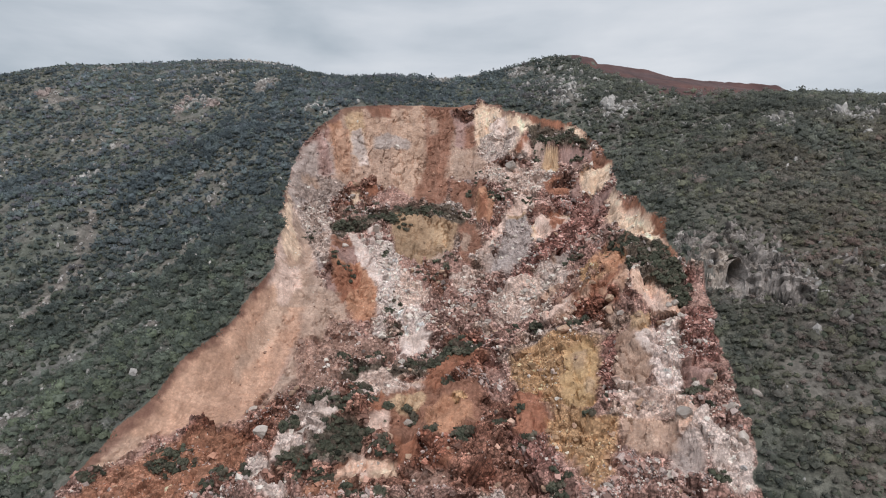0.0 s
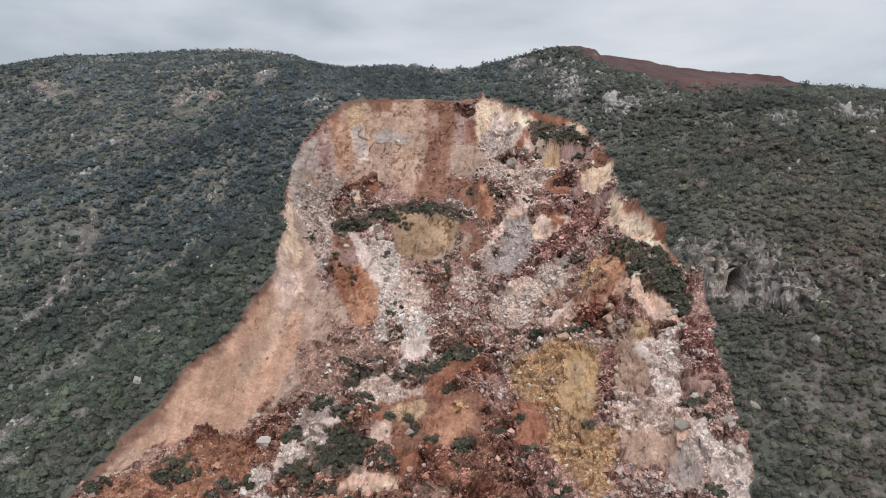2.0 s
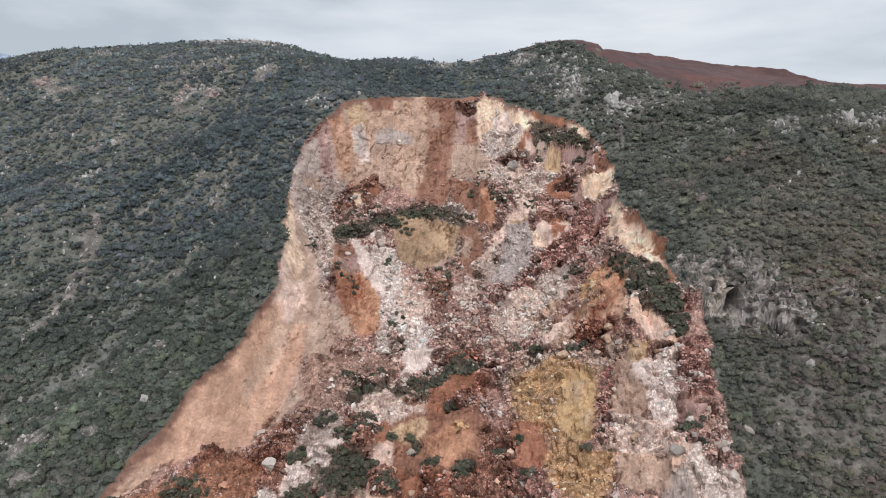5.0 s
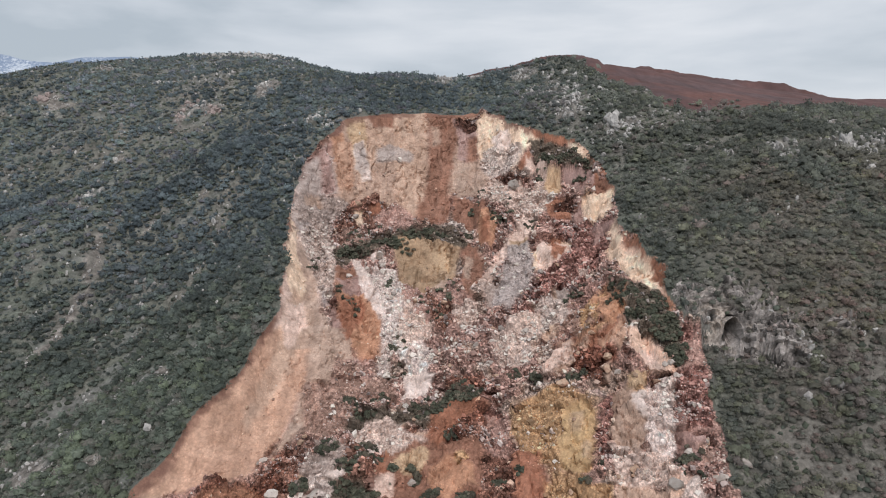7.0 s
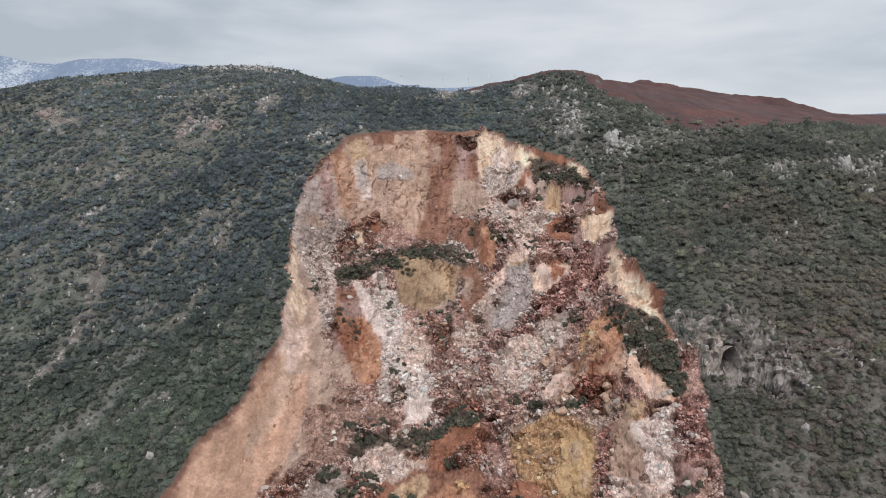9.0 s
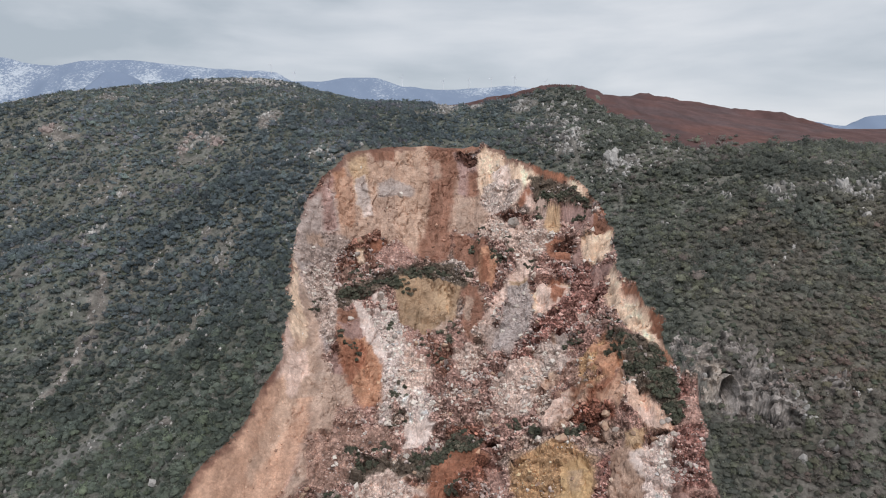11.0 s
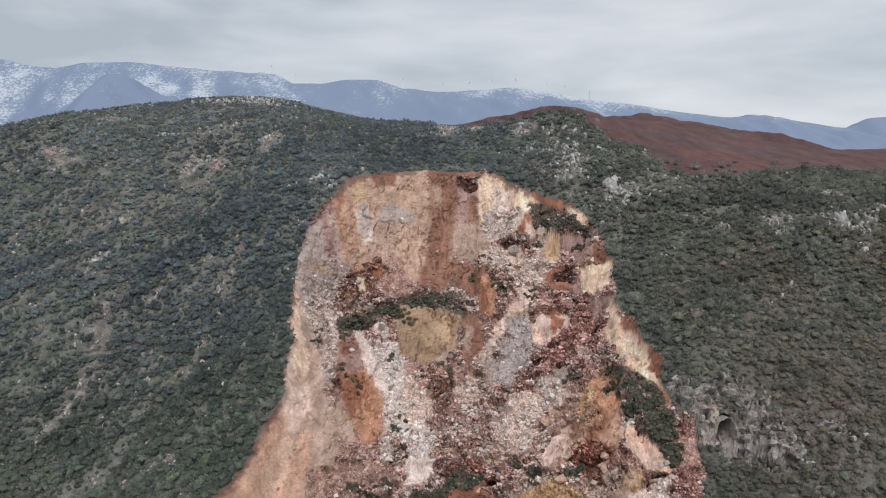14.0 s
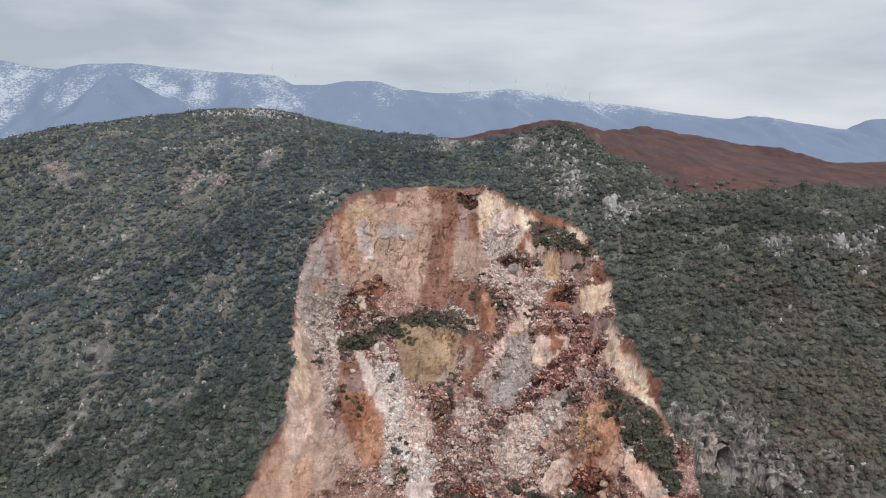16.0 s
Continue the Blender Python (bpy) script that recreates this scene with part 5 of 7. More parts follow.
def scar_earth(x, y, z, d, below):
    """Colour of the scar's surface, and how broken it is."""
    s = y + z
    wob = fbm(x, s * 0.7, 6, 5, 31, 0.68)
    mottle = fbm(x, s, 12, 4, 41, 0.6)
    base = np.array(TONES["pinkrubble"]) + np.zeros((*x.shape, 1))
    for lo, hi, tone in ((0.1, 0.35, "greytan"), (0.3, 0.5, "palegrey")):
        w = smooth(lo, hi, mottle)[..., None]
        base = base * (1 - w) + w * np.array(TONES[tone])
    w = 0.3 * smooth(0.12, 0.45, -mottle)[..., None]
    base = base * (1 - w) + w * np.array(TONES["maroon"])
    broken = np.full(x.shape, 0.9)
    jx, js = x + 1.1 * wob + 0.5 * fbm(x, s, 1.6, 3, 32), s + 1.6 * fbm(x, s, 5, 4, 34, 0.6)
    gritty = 0.04 + 0.14 * smooth(215, 175, y) * smooth(-42, -30, x) * smooth(-0.3, 0.2, fbm(x, s, 4, 3, 36))
    for kind, soft, outline in ZONES:
        w = 0.95 * patch_weight(jx, js, outline, soft)
        base = base * (1 - w[..., None]) + w[..., None] * np.array(TONES[kind])
        broken = broken * (1 - w) + w * (gritty if kind in SMOOTH else 0.25 if kind in ("grey", "bluegrey") else 0.45 if kind in TALUS else 1.0)
    streak = fbm(x + 2 * wob, s * 0.1, 2.6, 4, 51, 0.6)[..., None]
    base = base * (1 + 0.34 * streak * (1.1 - broken[..., None]))
    stain = fbm(x, s, 5, 5, 53, 0.65)[..., None] * (1.05 - broken[..., None])
    base = base * (1 + 0.26 * stain * np.array((0.8, 1.0, 1.15)))
    run = fbm(x + wob, s * 0.06, 0.9, 3, 55, 0.6)[..., None]
    base = base * (1 + 0.09 * run * (1.1 - broken[..., None]))
    # stones and the dark soil between them
    big, _, gap_big = cells(x + 0.8 * wob, s + 0.8 * wob, 3.4, 201)
    small, _, gap = cells(x + 0.4 * wob, s - 0.4 * wob, 1.35, 211)
    stone = (0.72 + 0.5 * small) * (0.84 + 0.32 * big)
    stone = np.where(small > 0.86, 1.5, stone)
    base = base * (1 + (stone[..., None] - 1) * (0.08 + 0.92 * broken[..., None]))
    earth = smooth(0.0, 0.5, fbm(x, s, 6.0, 4, 221, 0.65)) * broken * 0.5
    earth = np.maximum(earth, (1 - smooth(0.05, 0.4, gap)) * broken * 0.85)
    base = base * (1 - earth[..., None]) + earth[..., None] * (0.42 * base + np.array((0.055, 0.028, 0.02)))
    # the dark topsoil along the torn edge, redder on the east side
    ragged = below + 1.6 * wob + 1.5 * fbm(x, s, 1.8, 3, 78)
    lip = (1 - smooth(1.0, 1.7 + 1.4 * smooth(0, -40, x), ragged)) * smooth(-0.5, 0.0, fbm(x, y, 16, 3, 77))
    lip = (0.85 * lip * ((x < 58) | (y > 166)) * (y > 122) * (1 - smooth(1.2, 3.2, d + fbm(x, s, 1.5, 2, 76))))[..., None]
    east = smooth(30, 50, x)[..., None]
    base = base * (1 - lip) + lip * (np.array((0.17, 0.088, 0.068)) * (1 - east) + east * np.array((0.30, 0.135, 0.085)))
    return np.clip(base, 0.02, 0.8), broken


def hill_mask(kind, x, s, wob):
    w = np.zeros(x.shape)
    for k, cx, cs, rx, rs, slant in HILL_ZONES:
        if k == kind:
            w = np.maximum(w, zone_weight(x, s, cx, cs, rx, rs, slant, 1.3 * wob))
    return w


def hill_rough(x, y):
    return 1.3 * fbm(x, y, 26, 3, 3) + 0.35 * fbm(x, y, 5, 3, 4)


# ---------------------------------------------------------------- the ground
def steps(*runs):
    out = [runs[0][0]]
    for a, b, d in runs:
        n = max(1, round(abs(b - a) / d))
        out += [a + (b - a) * (k + 1) / n for k in range(n)]
    return np.array(out)


def growing(a, b, d, n):
    """n steps from a to b, the first of about d."""
    k = np.linspace(0, 1, n + 1)[1:]
    q = abs(b - a)
    p = math.log(d / q) / math.log(1 / n)
    return a + (b - a) * k ** p


def hill_tones(x, y, s, wob):
    soil = np.array((0.112, 0.120, 0.100)) + np.zeros((*x.shape, 1))
    w = smooth(-0.1, 0.5, fbm(x, y, 30, 4, 71))[..., None]
    soil = soil * (1 - w) + w * np.array((0.124, 0.125, 0.105))
    w = 0.6 * smooth(0.2, 0.5, fbm(x, y, 14, 4, 73))[..., None]
    soil = soil * (1 - w) + w * np.array((0.17, 0.155, 0.138))
    w = 0.5 * (smooth(55, 90, x) * smooth(260, 200, y))[..., None]
    soil = soil * (1 - w) + w * np.array((0.122, 0.099, 0.085))
    w = 0.7 * (smooth(-20, -90, x) * smooth(0.0, 0.4, -fbm(x - 0.7 * s, s * 0.22, 5.5, 3, 133, 0.6)))[..., None]
    soil = soil * (1 - w) + w * np.array((0.145, 0.147, 0.138))
    for kind, colour in (("dry", (0.137, 0.128, 0.114)), ("rock", (0.22, 0.205, 0.19)), ("bare", (0.19, 0.168, 0.152))):
        w = (0.5 if kind == "rock" else 0.8) * hill_mask(kind, x, s, wob)[..., None]
        soil = soil * (1 - w) + w * np.array(colour)
    big, _, _ = cells(x + wob, s - wob, 2.6, 251)
    small, _, gap = cells(x, s, 1.3, 261)
    w = np.maximum(hill_mask("rock", x, s, wob), hill_mask("bare", x, s, wob))[..., None]
    return soil * (1 + w * ((0.6 + 0.55 * big + 0.4 * small) * (0.55 + 0.45 * smooth(0, 0.35, gap)) - 1)[..., None])


def red_tones(x, s):
    red = np.array((0.104, 0.060, 0.057)) + np.zeros((*x.shape, 1))
    w = smooth(-0.1, 0.5, fbm(x, s * 2.2, 50, 5, 81, 0.6))[..., None]
    red = red * (1 - w) + w * np.array((0.128, 0.066, 0.057))
    w = smooth(0.0, 0.4, fbm(x, s * 2.0, 34, 5, 83, 0.6))[..., None]
    red = red * (1 - w) + w * np.array((0.096, 0.064, 0.064))
    runnel = fbm(x + 0.2 * s, s * 0.25, 5, 4, 85, 0.6)[..., None]
    return red * (1 + 0.35 * runnel)


def normals(z, ys, xs):
    gy, gx = np.gradient(z, ys, xs)
    n = np.dstack([-gx, -gy, np.ones_like(z)])
    return n / np.linalg.norm(n, axis=2, keepdims=True)


def quads_of(shape):
    n = np.arange(shape[0] * shape[1]).reshape(shape)
    return np.stack([n[:-1, :-1], n[:-1, 1:], n[1:, 1:], n[1:, :-1]], axis=-1).reshape(-1, 4)


def corners(mask, rule):
    return rule.reduce([mask[:-1, :-1], mask[:-1, 1:], mask[1:, 1:], mask[1:, :-1]]).ravel()


def ground_piece(name, places, quads, tones, mat, label, category, flat=False):
    used = np.unique(quads)
    back = np.zeros(len(places), np.int32)
    back[used] = np.arange(len(used))
    ob = new(name, mesh_from(name, places[used], back[quads], mat, tones.reshape(-1, tones.shape[-1])[used], flat))
    return tagged(ob, label, category, kind="structure")


# the hill and the plain round it
GX = np.concatenate([growing(-300, -4700, 4, 30)[::-1], steps((-300, -100, 1.7), (-100, 58, 1.2), (58, 100, 0.5), (100, 300, 1.7)), growing(300, 4700, 4, 30)])
GY = np.concatenate([growing(104, -4700, 1, 40)[::-1], steps((104, 142, 1.2), (142, 182, 0.26), (182, 320, 1.2), (320, 470, 1.4)), growing(470, 4800, 3, 36)])
X, Y = np.meshgrid(GX, GY)
Z, D, _ = bare_land(X, Y)
S = Y + Z
hill_wob = fbm(X, S, 7, 4, 91, 0.6)
rocky = hill_mask("rock", X, S, hill_wob)
Z = Z + hill_rough(X, Y) * smooth(0, 3, -D) * smooth(60, 90, Y)
crag = 2.0 * np.abs(fbm(X + 0.4 * S, S * 1.1, 6, 4, 21, 0.6)) + 1.0 * fbm(X, S * 1.3, 1.8, 3, 22)
rock_a, lean_a, _ = cells(X + hill_wob, S * 1.0 + 0.5 * X, 3.2, 271)
rock_b, lean_b, _ = cells(X, S * 0.8 + hill_wob, 1.5, 281)
crag = crag + 1.8 * (rock_a - 0.5) + 0.7 * lean_a + 0.9 * (rock_b - 0.5) + 0.5 * fbm(X, S, 0.9, 2, 29)
P = np.dstack([X, Y, Z]) + normals(Z, GY, GX) * (rocky * crag * smooth(0, 3, -D))[..., None]
# the cave in the grey crag
mouth = 1 - smooth(0.3, 1.0, np.hypot((P[..., 0] - 75.8) / 2.2, (P[..., 2] - 61.8 - 0.3 * (P[..., 0] - 75)) / 4.2))
P[..., 1] += np.where((Y > 120) & (Y < 200) & (D < -1), 11.0 * mouth, 0)
quads = quads_of(X.shape)
outside = ~corners(D > -0.5, np.logical_or)
red_at = corners(within(RED_EDGE, X + 5 * hill_wob, Y + 5 * hill_wob), np.logical_and)
soil, redness = hill_tones(X, Y, S, hill_wob), red_tones(X, S)
cliff_tone = np.array((0.222, 0.2, 0.186)) * (0.55 + 0.5 * rock_a + 0.4 * rock_b + 0.4 * fbm(X, S, 5, 4, 25) + 0.9 * fbm(X, S * 0.12, 1.3, 3, 27))[..., None]
w = (0.8 * smooth(11, 4, np.hypot(X - 73, 0.8 * (Z - 61))) * smooth(-0.4, 0.3, fbm(X, S, 4, 3, 26)))[..., None]
cliff_tone = np.clip(cliff_tone * (1 - w) + w * np.array((0.42, 0.36, 0.31)), 0.05, 0.6)
cliff_at = corners((rocky > 0.3) & (X > 58) & (X < 108) & (Y < 182), np.logical_and) & outside
ground_piece("ground", P.reshape(-1, 3), quads[outside & ~red_at & ~cliff_at], soil, M_HILL, "brown stony hillside soil between evergreen scrub", "hillside")
ground_piece("limestone_cliff", P.reshape(-1, 3), quads[cliff_at], cliff_tone, M_HILL, "low grey limestone cliff with a small cave", "cliff", True)
ground_piece("red_spoil_bank", P.reshape(-1, 3), quads[outside & red_at], redness, M_RED, "bare dark red earth bank behind the ridge", "earth bank")

# the scar, on a finer net
FX, FY = steps((-96, 72, 0.36)), steps((104, 322, 0.36))
XF, YF = np.meshgrid(FX, FY)
ZF, DF, _ = bare_land(XF, YF)
SF = YF + ZF
tone, broken = scar_earth(XF, YF, ZF, DF, hill(XF, YF) - ZF)
out_tone = hill_tones(XF, YF, SF, fbm(XF, SF, 7, 4, 91, 0.6))
tone = np.where((DF > 0)[..., None], tone, out_tone)
ZF = ZF + hill_rough(XF, YF) * smooth(0, 3, -DF) - 0.5 * smooth(0.8, 3.2, -DF)
warp = fbm(XF, SF, 3, 3, 18)
block_a, tilt_a, gap_a = cells(XF + warp, SF + warp, 6.0, 231)
block_b, tilt_b, gap_b = cells(XF + 0.5 * warp, SF - 0.5 * warp, 2.3, 241)
lump = 2.6 * fbm(XF, SF, 15, 3, 11) + 2.8 * (block_a - 0.5) + 1.6 * tilt_a + 1.9 * (block_b - 0.4) + 1.4 * tilt_b
lump = lump - 1.2 * (1 - smooth(0, 0.7, gap_a)) - 0.9 * (1 - smooth(0, 0.4, gap_b)) + 0.3 * fbm(XF, SF, 1.1, 2, 14)
flute = 1.3 * fbm(XF, SF * 0.12, 5, 3, 15) + 0.35 * fbm(XF, SF * 0.3, 1.8, 3, 16) + 0.4 * np.abs(fbm(XF, SF, 3.0, 3, 17)) + 0.35 * (block_b - 0.5)
pit = fbm(XF * 0.9 + SF * 0.4, SF * 1.1, 3.4, 3, 19, 0.6)
flute = flute - 0.35 * smooth(0.42, 0.58, pit) + 0.3 * smooth(0.36, 0.56, -pit)
rib = np.abs(fbm(XF - 0.25 * SF, SF * 0.45 + 0.3 * XF, 7, 4, 20, 0.6))
flute = flute - 1.4 * smooth(0.1, 0.0, rib) * (0.4 + fbm(XF, SF, 11, 2, 28)) + 1.6 * rib
slab, slab_tilt, _ = cells(XF + 0.6 * warp, SF * 0.3 + 0.5 * warp, 2.4, 291)
flute = flute + 0.55 * (slab - 0.5) + 0.3 * slab_tilt
flute = flute * (1 - 0.6 * smooth(-38, -48, XF) * smooth(245, 225, YF))
NF = normals(ZF, FY, FX)
PF = np.dstack([XF, YF, ZF]) + NF * (smooth(0, 3.2, DF) * np.clip(1.5 * NF[..., 2], 0.45, 1) * (broken * lump + (1.05 - broken) * flute))[..., None]
scar_quads = quads_of(XF.shape)[corners(DF > -3.2, np.logical_and)]
ground_piece("landslide_scar", PF.reshape(-1, 3), scar_quads, np.dstack([tone, np.where(DF > 0, broken, 0)]), M_SCAR, "bare tan, red and ochre earth torn open by a landslide", "landslide", True)


def bilinear(grid, xs, ys, x, y):
    j, i = np.clip(np.searchsorted(xs, x), 1, len(xs) - 1), np.clip(np.searchsorted(ys, y), 1, len(ys) - 1)
    u, v = np.clip((x - xs[j - 1]) / (xs[j] - xs[j - 1]), 0, 1), np.clip((y - ys[i - 1]) / (ys[i] - ys[i - 1]), 0, 1)
    return (grid[i - 1, j - 1] * (1 - u) + grid[i - 1, j] * u) * (1 - v) + (grid[i, j - 1] * (1 - u) + grid[i, j] * u) * v


def height(x, y):
    """The ground's height at places in the plan."""
    x, y = np.asarray(x, float), np.asarray(y, float)
    fine = (x > FX[0]) & (x < FX[-1]) & (y > FY[0]) & (y < FY[-1]) & (bilinear(DF, FX, FY, x, y) > -0.5)
    return np.where(fine, bilinear(PF[..., 2], FX, FY, x, y), bilinear(P[..., 2], GX, GY, x, y))


inner, flatP = DF > 0, PF.reshape(-1, 3)


# ---------------------------------------------------------------- far mountains
def mountains():
    cx = (-3600, -2640, -2500, -2300, -2140, -1870, -1640, -1370, -1040, -908, -774, -573, -440, -240, -40, 227, 360, 561, 828, 1096, 1366, 1700, 1900, 2104, 2374, 2510, 2640, 3600)
    cz = (690, 708, 676, 659, 682, 684, 660, 633, 610, 561, 561, 587, 587, 528, 512, 522, 535, 512, 469, 440, 397, 364, 364, 338, 305, 364, 371, 420)
    xs, ys = np.arange(-3700, 3701, 26.0), np.arange(2700, 4700, 26.0)
    x, y = np.meshgrid(xs, ys)
    crest = hermite(cx, cz, x)
    rise = np.where(y < 3800, np.clip((y - 2700) / 1100, 0, 1) ** 1.15, 1 - smooth(3800, 5200, y))
    spur = 0.6 - 1.6 * np.abs(fbm(x + 0.25 * y, y * 0.3, 620, 4, 101, 0.5)) + 0.25 * fbm(x, y * 0.5, 200, 4, 107)
    away = np.clip(np.abs(y - 3800) / 450, 0, 1)
    z = 30 + (crest - 30) * rise + away * rise * 290 * (spur - 0.25) + 9 * fbm(x, y, 60, 3, 103) * smooth(0, 0.2, away)
    z = z + away * rise * 80 * (0.25 - np.abs(fbm(x + 0.6 * y, y * 0.45, 170, 3, 111, 0.55)))
    peak = 565 - 0.56 * np.abs(x + 1690 + 40 * fbm(x, y, 150, 3, 109)) - 0.42 * np.abs(y - 3380) + 60 * fbm(x, y, 240, 5, 105, 0.6)
    dark = smooth(-20, 30, peak - z)
    z = np.maximum(z, peak)
    gy, gx = np.gradient(z, ys, xs)
    # snow lies on the sides turned from the sun, in the hollows and on the tops
    snow = 0.16 * smooth(250, 520, z) + 0.10 * smooth(-400, -1600, x) + 0.2 * np.clip(-gx / 0.5, -1, 1) - 0.34 * dark - 0.04 * smooth(900, 2000, x)
    snow = snow + 0.17 * smooth(70, 0, crest - z) * smooth(-300, 500, x) - 0.05
    n = np.arange(x.size).reshape(x.shape)
    q = np.stack([n[:-1, :-1], n[:-1, 1:], n[1:, 1:], n[1:, :-1]], axis=-1).reshape(-1, 4)
    v = np.c_[x.ravel(), y.ravel(), z.ravel()]
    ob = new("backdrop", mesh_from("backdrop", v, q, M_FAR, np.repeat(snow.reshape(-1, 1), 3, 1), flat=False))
    tagged(ob, "distant mountain range with patches of snow, haze put into its blue colour", "mountains", kind="structure")
    return lambda px: float(hermite(cx, cz, np.array([float(px)]))[0])


crest_at = mountains()


def tube(r0, r1, length, sides=10):
    a = np.arange(sides) * 2 * math.pi / sides
    v = [(r0 * math.cos(q), r0 * math.sin(q), 0) for q in a] + [(r1 * math.cos(q), r1 * math.sin(q), length) for q in a]
    f = [(k, (k + 1) % sides, sides + (k + 1) % sides, sides + k) for k in range(sides)]
    return np.array(v), np.array(f)


def wind_turbine():
    base = new("wind_turbine")
    v, f = tube(2.1, 1.4, 52)
    part("tower", mesh_from("tower", v, f, M_TOWER, flat=False), base)
    v, f = tube(1.5, 1.3, 6)
    v = v[:, [0, 2, 1]] + (0, -3.5, 53)
    part("nacelle", mesh_from("nacelle", v, f, M_TOWER, flat=False), base)
    v, f = tube(1.3, 0.3, 2)
    v = v[:, [0, 2, 1]] * (1, -1, 1) + (0, -3.5, 53)
    part("hub", mesh_from("hub", v, f, M_TOWER, flat=False), base)
    v, f = tube(1.1, 0.3, 20, 6)
    v = v * (1, 0.3, 1)
    blade = mesh_from("blade", v, f, M_TOWER, flat=False)
    for k in range(3):
        ob = part("blade", blade, base)
        ob.matrix_basis = pose(0, -4.4, 53, 0, 25 + 120 * k, 0)
    return tagged(base, "white wind turbine on the far snowy ridge", "wind turbine", "turbines along the far ridge")


turbine = wind_turbine()
for k, px in enumerate((-1034, -896, -263, -21, 131, 263, 401, 584, 695, 840)):
    here = pose(px, 3800, crest_at(px) - 3, 0, 0, 20 * math.sin(3 * k))
    if k == 0:
        turbine.matrix_basis = here
    else:
        copy_thing(turbine, here)


# ---------------------------------------------------------------- rubble and boulders
def rock_shape(fine=0, seed=0, slab=0.7):
    """An angular block: a ball cut by a few random planes."""
    g = np.random.default_rng(seed)
    v, f = (ICO_V, ICO_F) if not fine else (BALL_V, BALL_F) if fine == 1 else (ROUND_V, ROUND_F)
    v = v.copy()
    for _ in range(9 if fine < 2 else 18):
        n = g.normal(size=3)
        n /= np.linalg.norm(n)
        cut = g.uniform(0.45, 0.8)
        over = np.maximum(v @ n - cut, 0)
        v = v - over[:, None] * n
    v += g.normal(size=v.shape) * (0.05 if fine < 2 else 0.025)
    return v * (1, g.uniform(0.7, 1), slab), f


def spins(n, tilt=0.5):
    """Random rotations, mostly about the upright."""
    a, b, c = rng.uniform(0, 2 * math.pi, n), rng.normal(0, tilt, n), rng.normal(0, tilt, n)
    ca, sa, cb, sb, cc, sc = np.cos(a), np.sin(a), np.cos(b), np.sin(b), np.cos(c), np.sin(c)
    o, l = np.zeros(n), np.ones(n)
    rz = np.array([[ca, -sa, o], [sa, ca, o], [o, o, l]]).transpose(2, 0, 1)
    rx = np.array([[l, o, o], [o, cb, -sb], [o, sb, cb]]).transpose(2, 0, 1)
    ry = np.array([[cc, o, sc], [o, l, o], [-sc, o, cc]]).transpose(2, 0, 1)
    return rz @ rx @ ry


def scatter(shapes, where, size, turn, tones, pick):
    """Many copies of a few shapes as one set of arrays."""
    vs, fs, ts, base = [], [], [], 0
    for k, (v, f, shade) in enumerate(shapes):
        sel = np.flatnonzero(pick == k)
        if not len(sel):
            continue
        q = np.einsum("nij,vj->nvi", turn[sel], v) * size[sel][:, None, :] + where[sel][:, None, :]
        t = tones[sel][:, None, :] * shade[None, :, None]
        fs.append((f[None] + (np.arange(len(sel)) * len(v))[:, None, None]).reshape(-1, 3) + base)
        vs.append(q.reshape(-1, 3))
        ts.append(t.reshape(-1, 3))
        base += len(sel) * len(v)
    return np.concatenate(vs), np.concatenate(fs), np.concatenate(ts)


def chip_shape(seed):
    """A small stone: a block with shifted corners."""
    g = np.random.default_rng(700 + seed)
    v = np.array([(0.8, 0, 0), (0, 0.8, 0), (-0.8, 0, 0), (0, -0.8, 0), (0, 0, 0.7), (0, 0, -0.7)]) + g.uniform(-0.25, 0.25, (6, 3))
    return v, np.array([(0, 1, 4), (1, 2, 4), (2, 3, 4), (3, 0, 4), (1, 0, 5), (2, 1, 5), (3, 2, 5), (0, 3, 5)])


def shard_shape(seed):
    """A broken stone: a skewed box with its corners knocked about."""
    g = np.random.default_rng(740 + seed)
    v = np.array([(x, y, z) for z in (-0.5, 0.5) for y in (-0.62, 0.62) for x in (-0.75, 0.75)]) * g.uniform(0.6, 1.15, (8, 1)) + g.uniform(-0.26, 0.26, (8, 3))
    v[:, 0] += g.uniform(-0.4, 0.4) * v[:, 2]
    return v, np.array([(0, 2, 1), (1, 2, 3), (4, 5, 6), (5, 7, 6), (0, 1, 4), (1, 5, 4), (2, 6, 3), (3, 6, 7), (0, 4, 2), (2, 4, 6), (1, 3, 5), (3, 7, 5)])


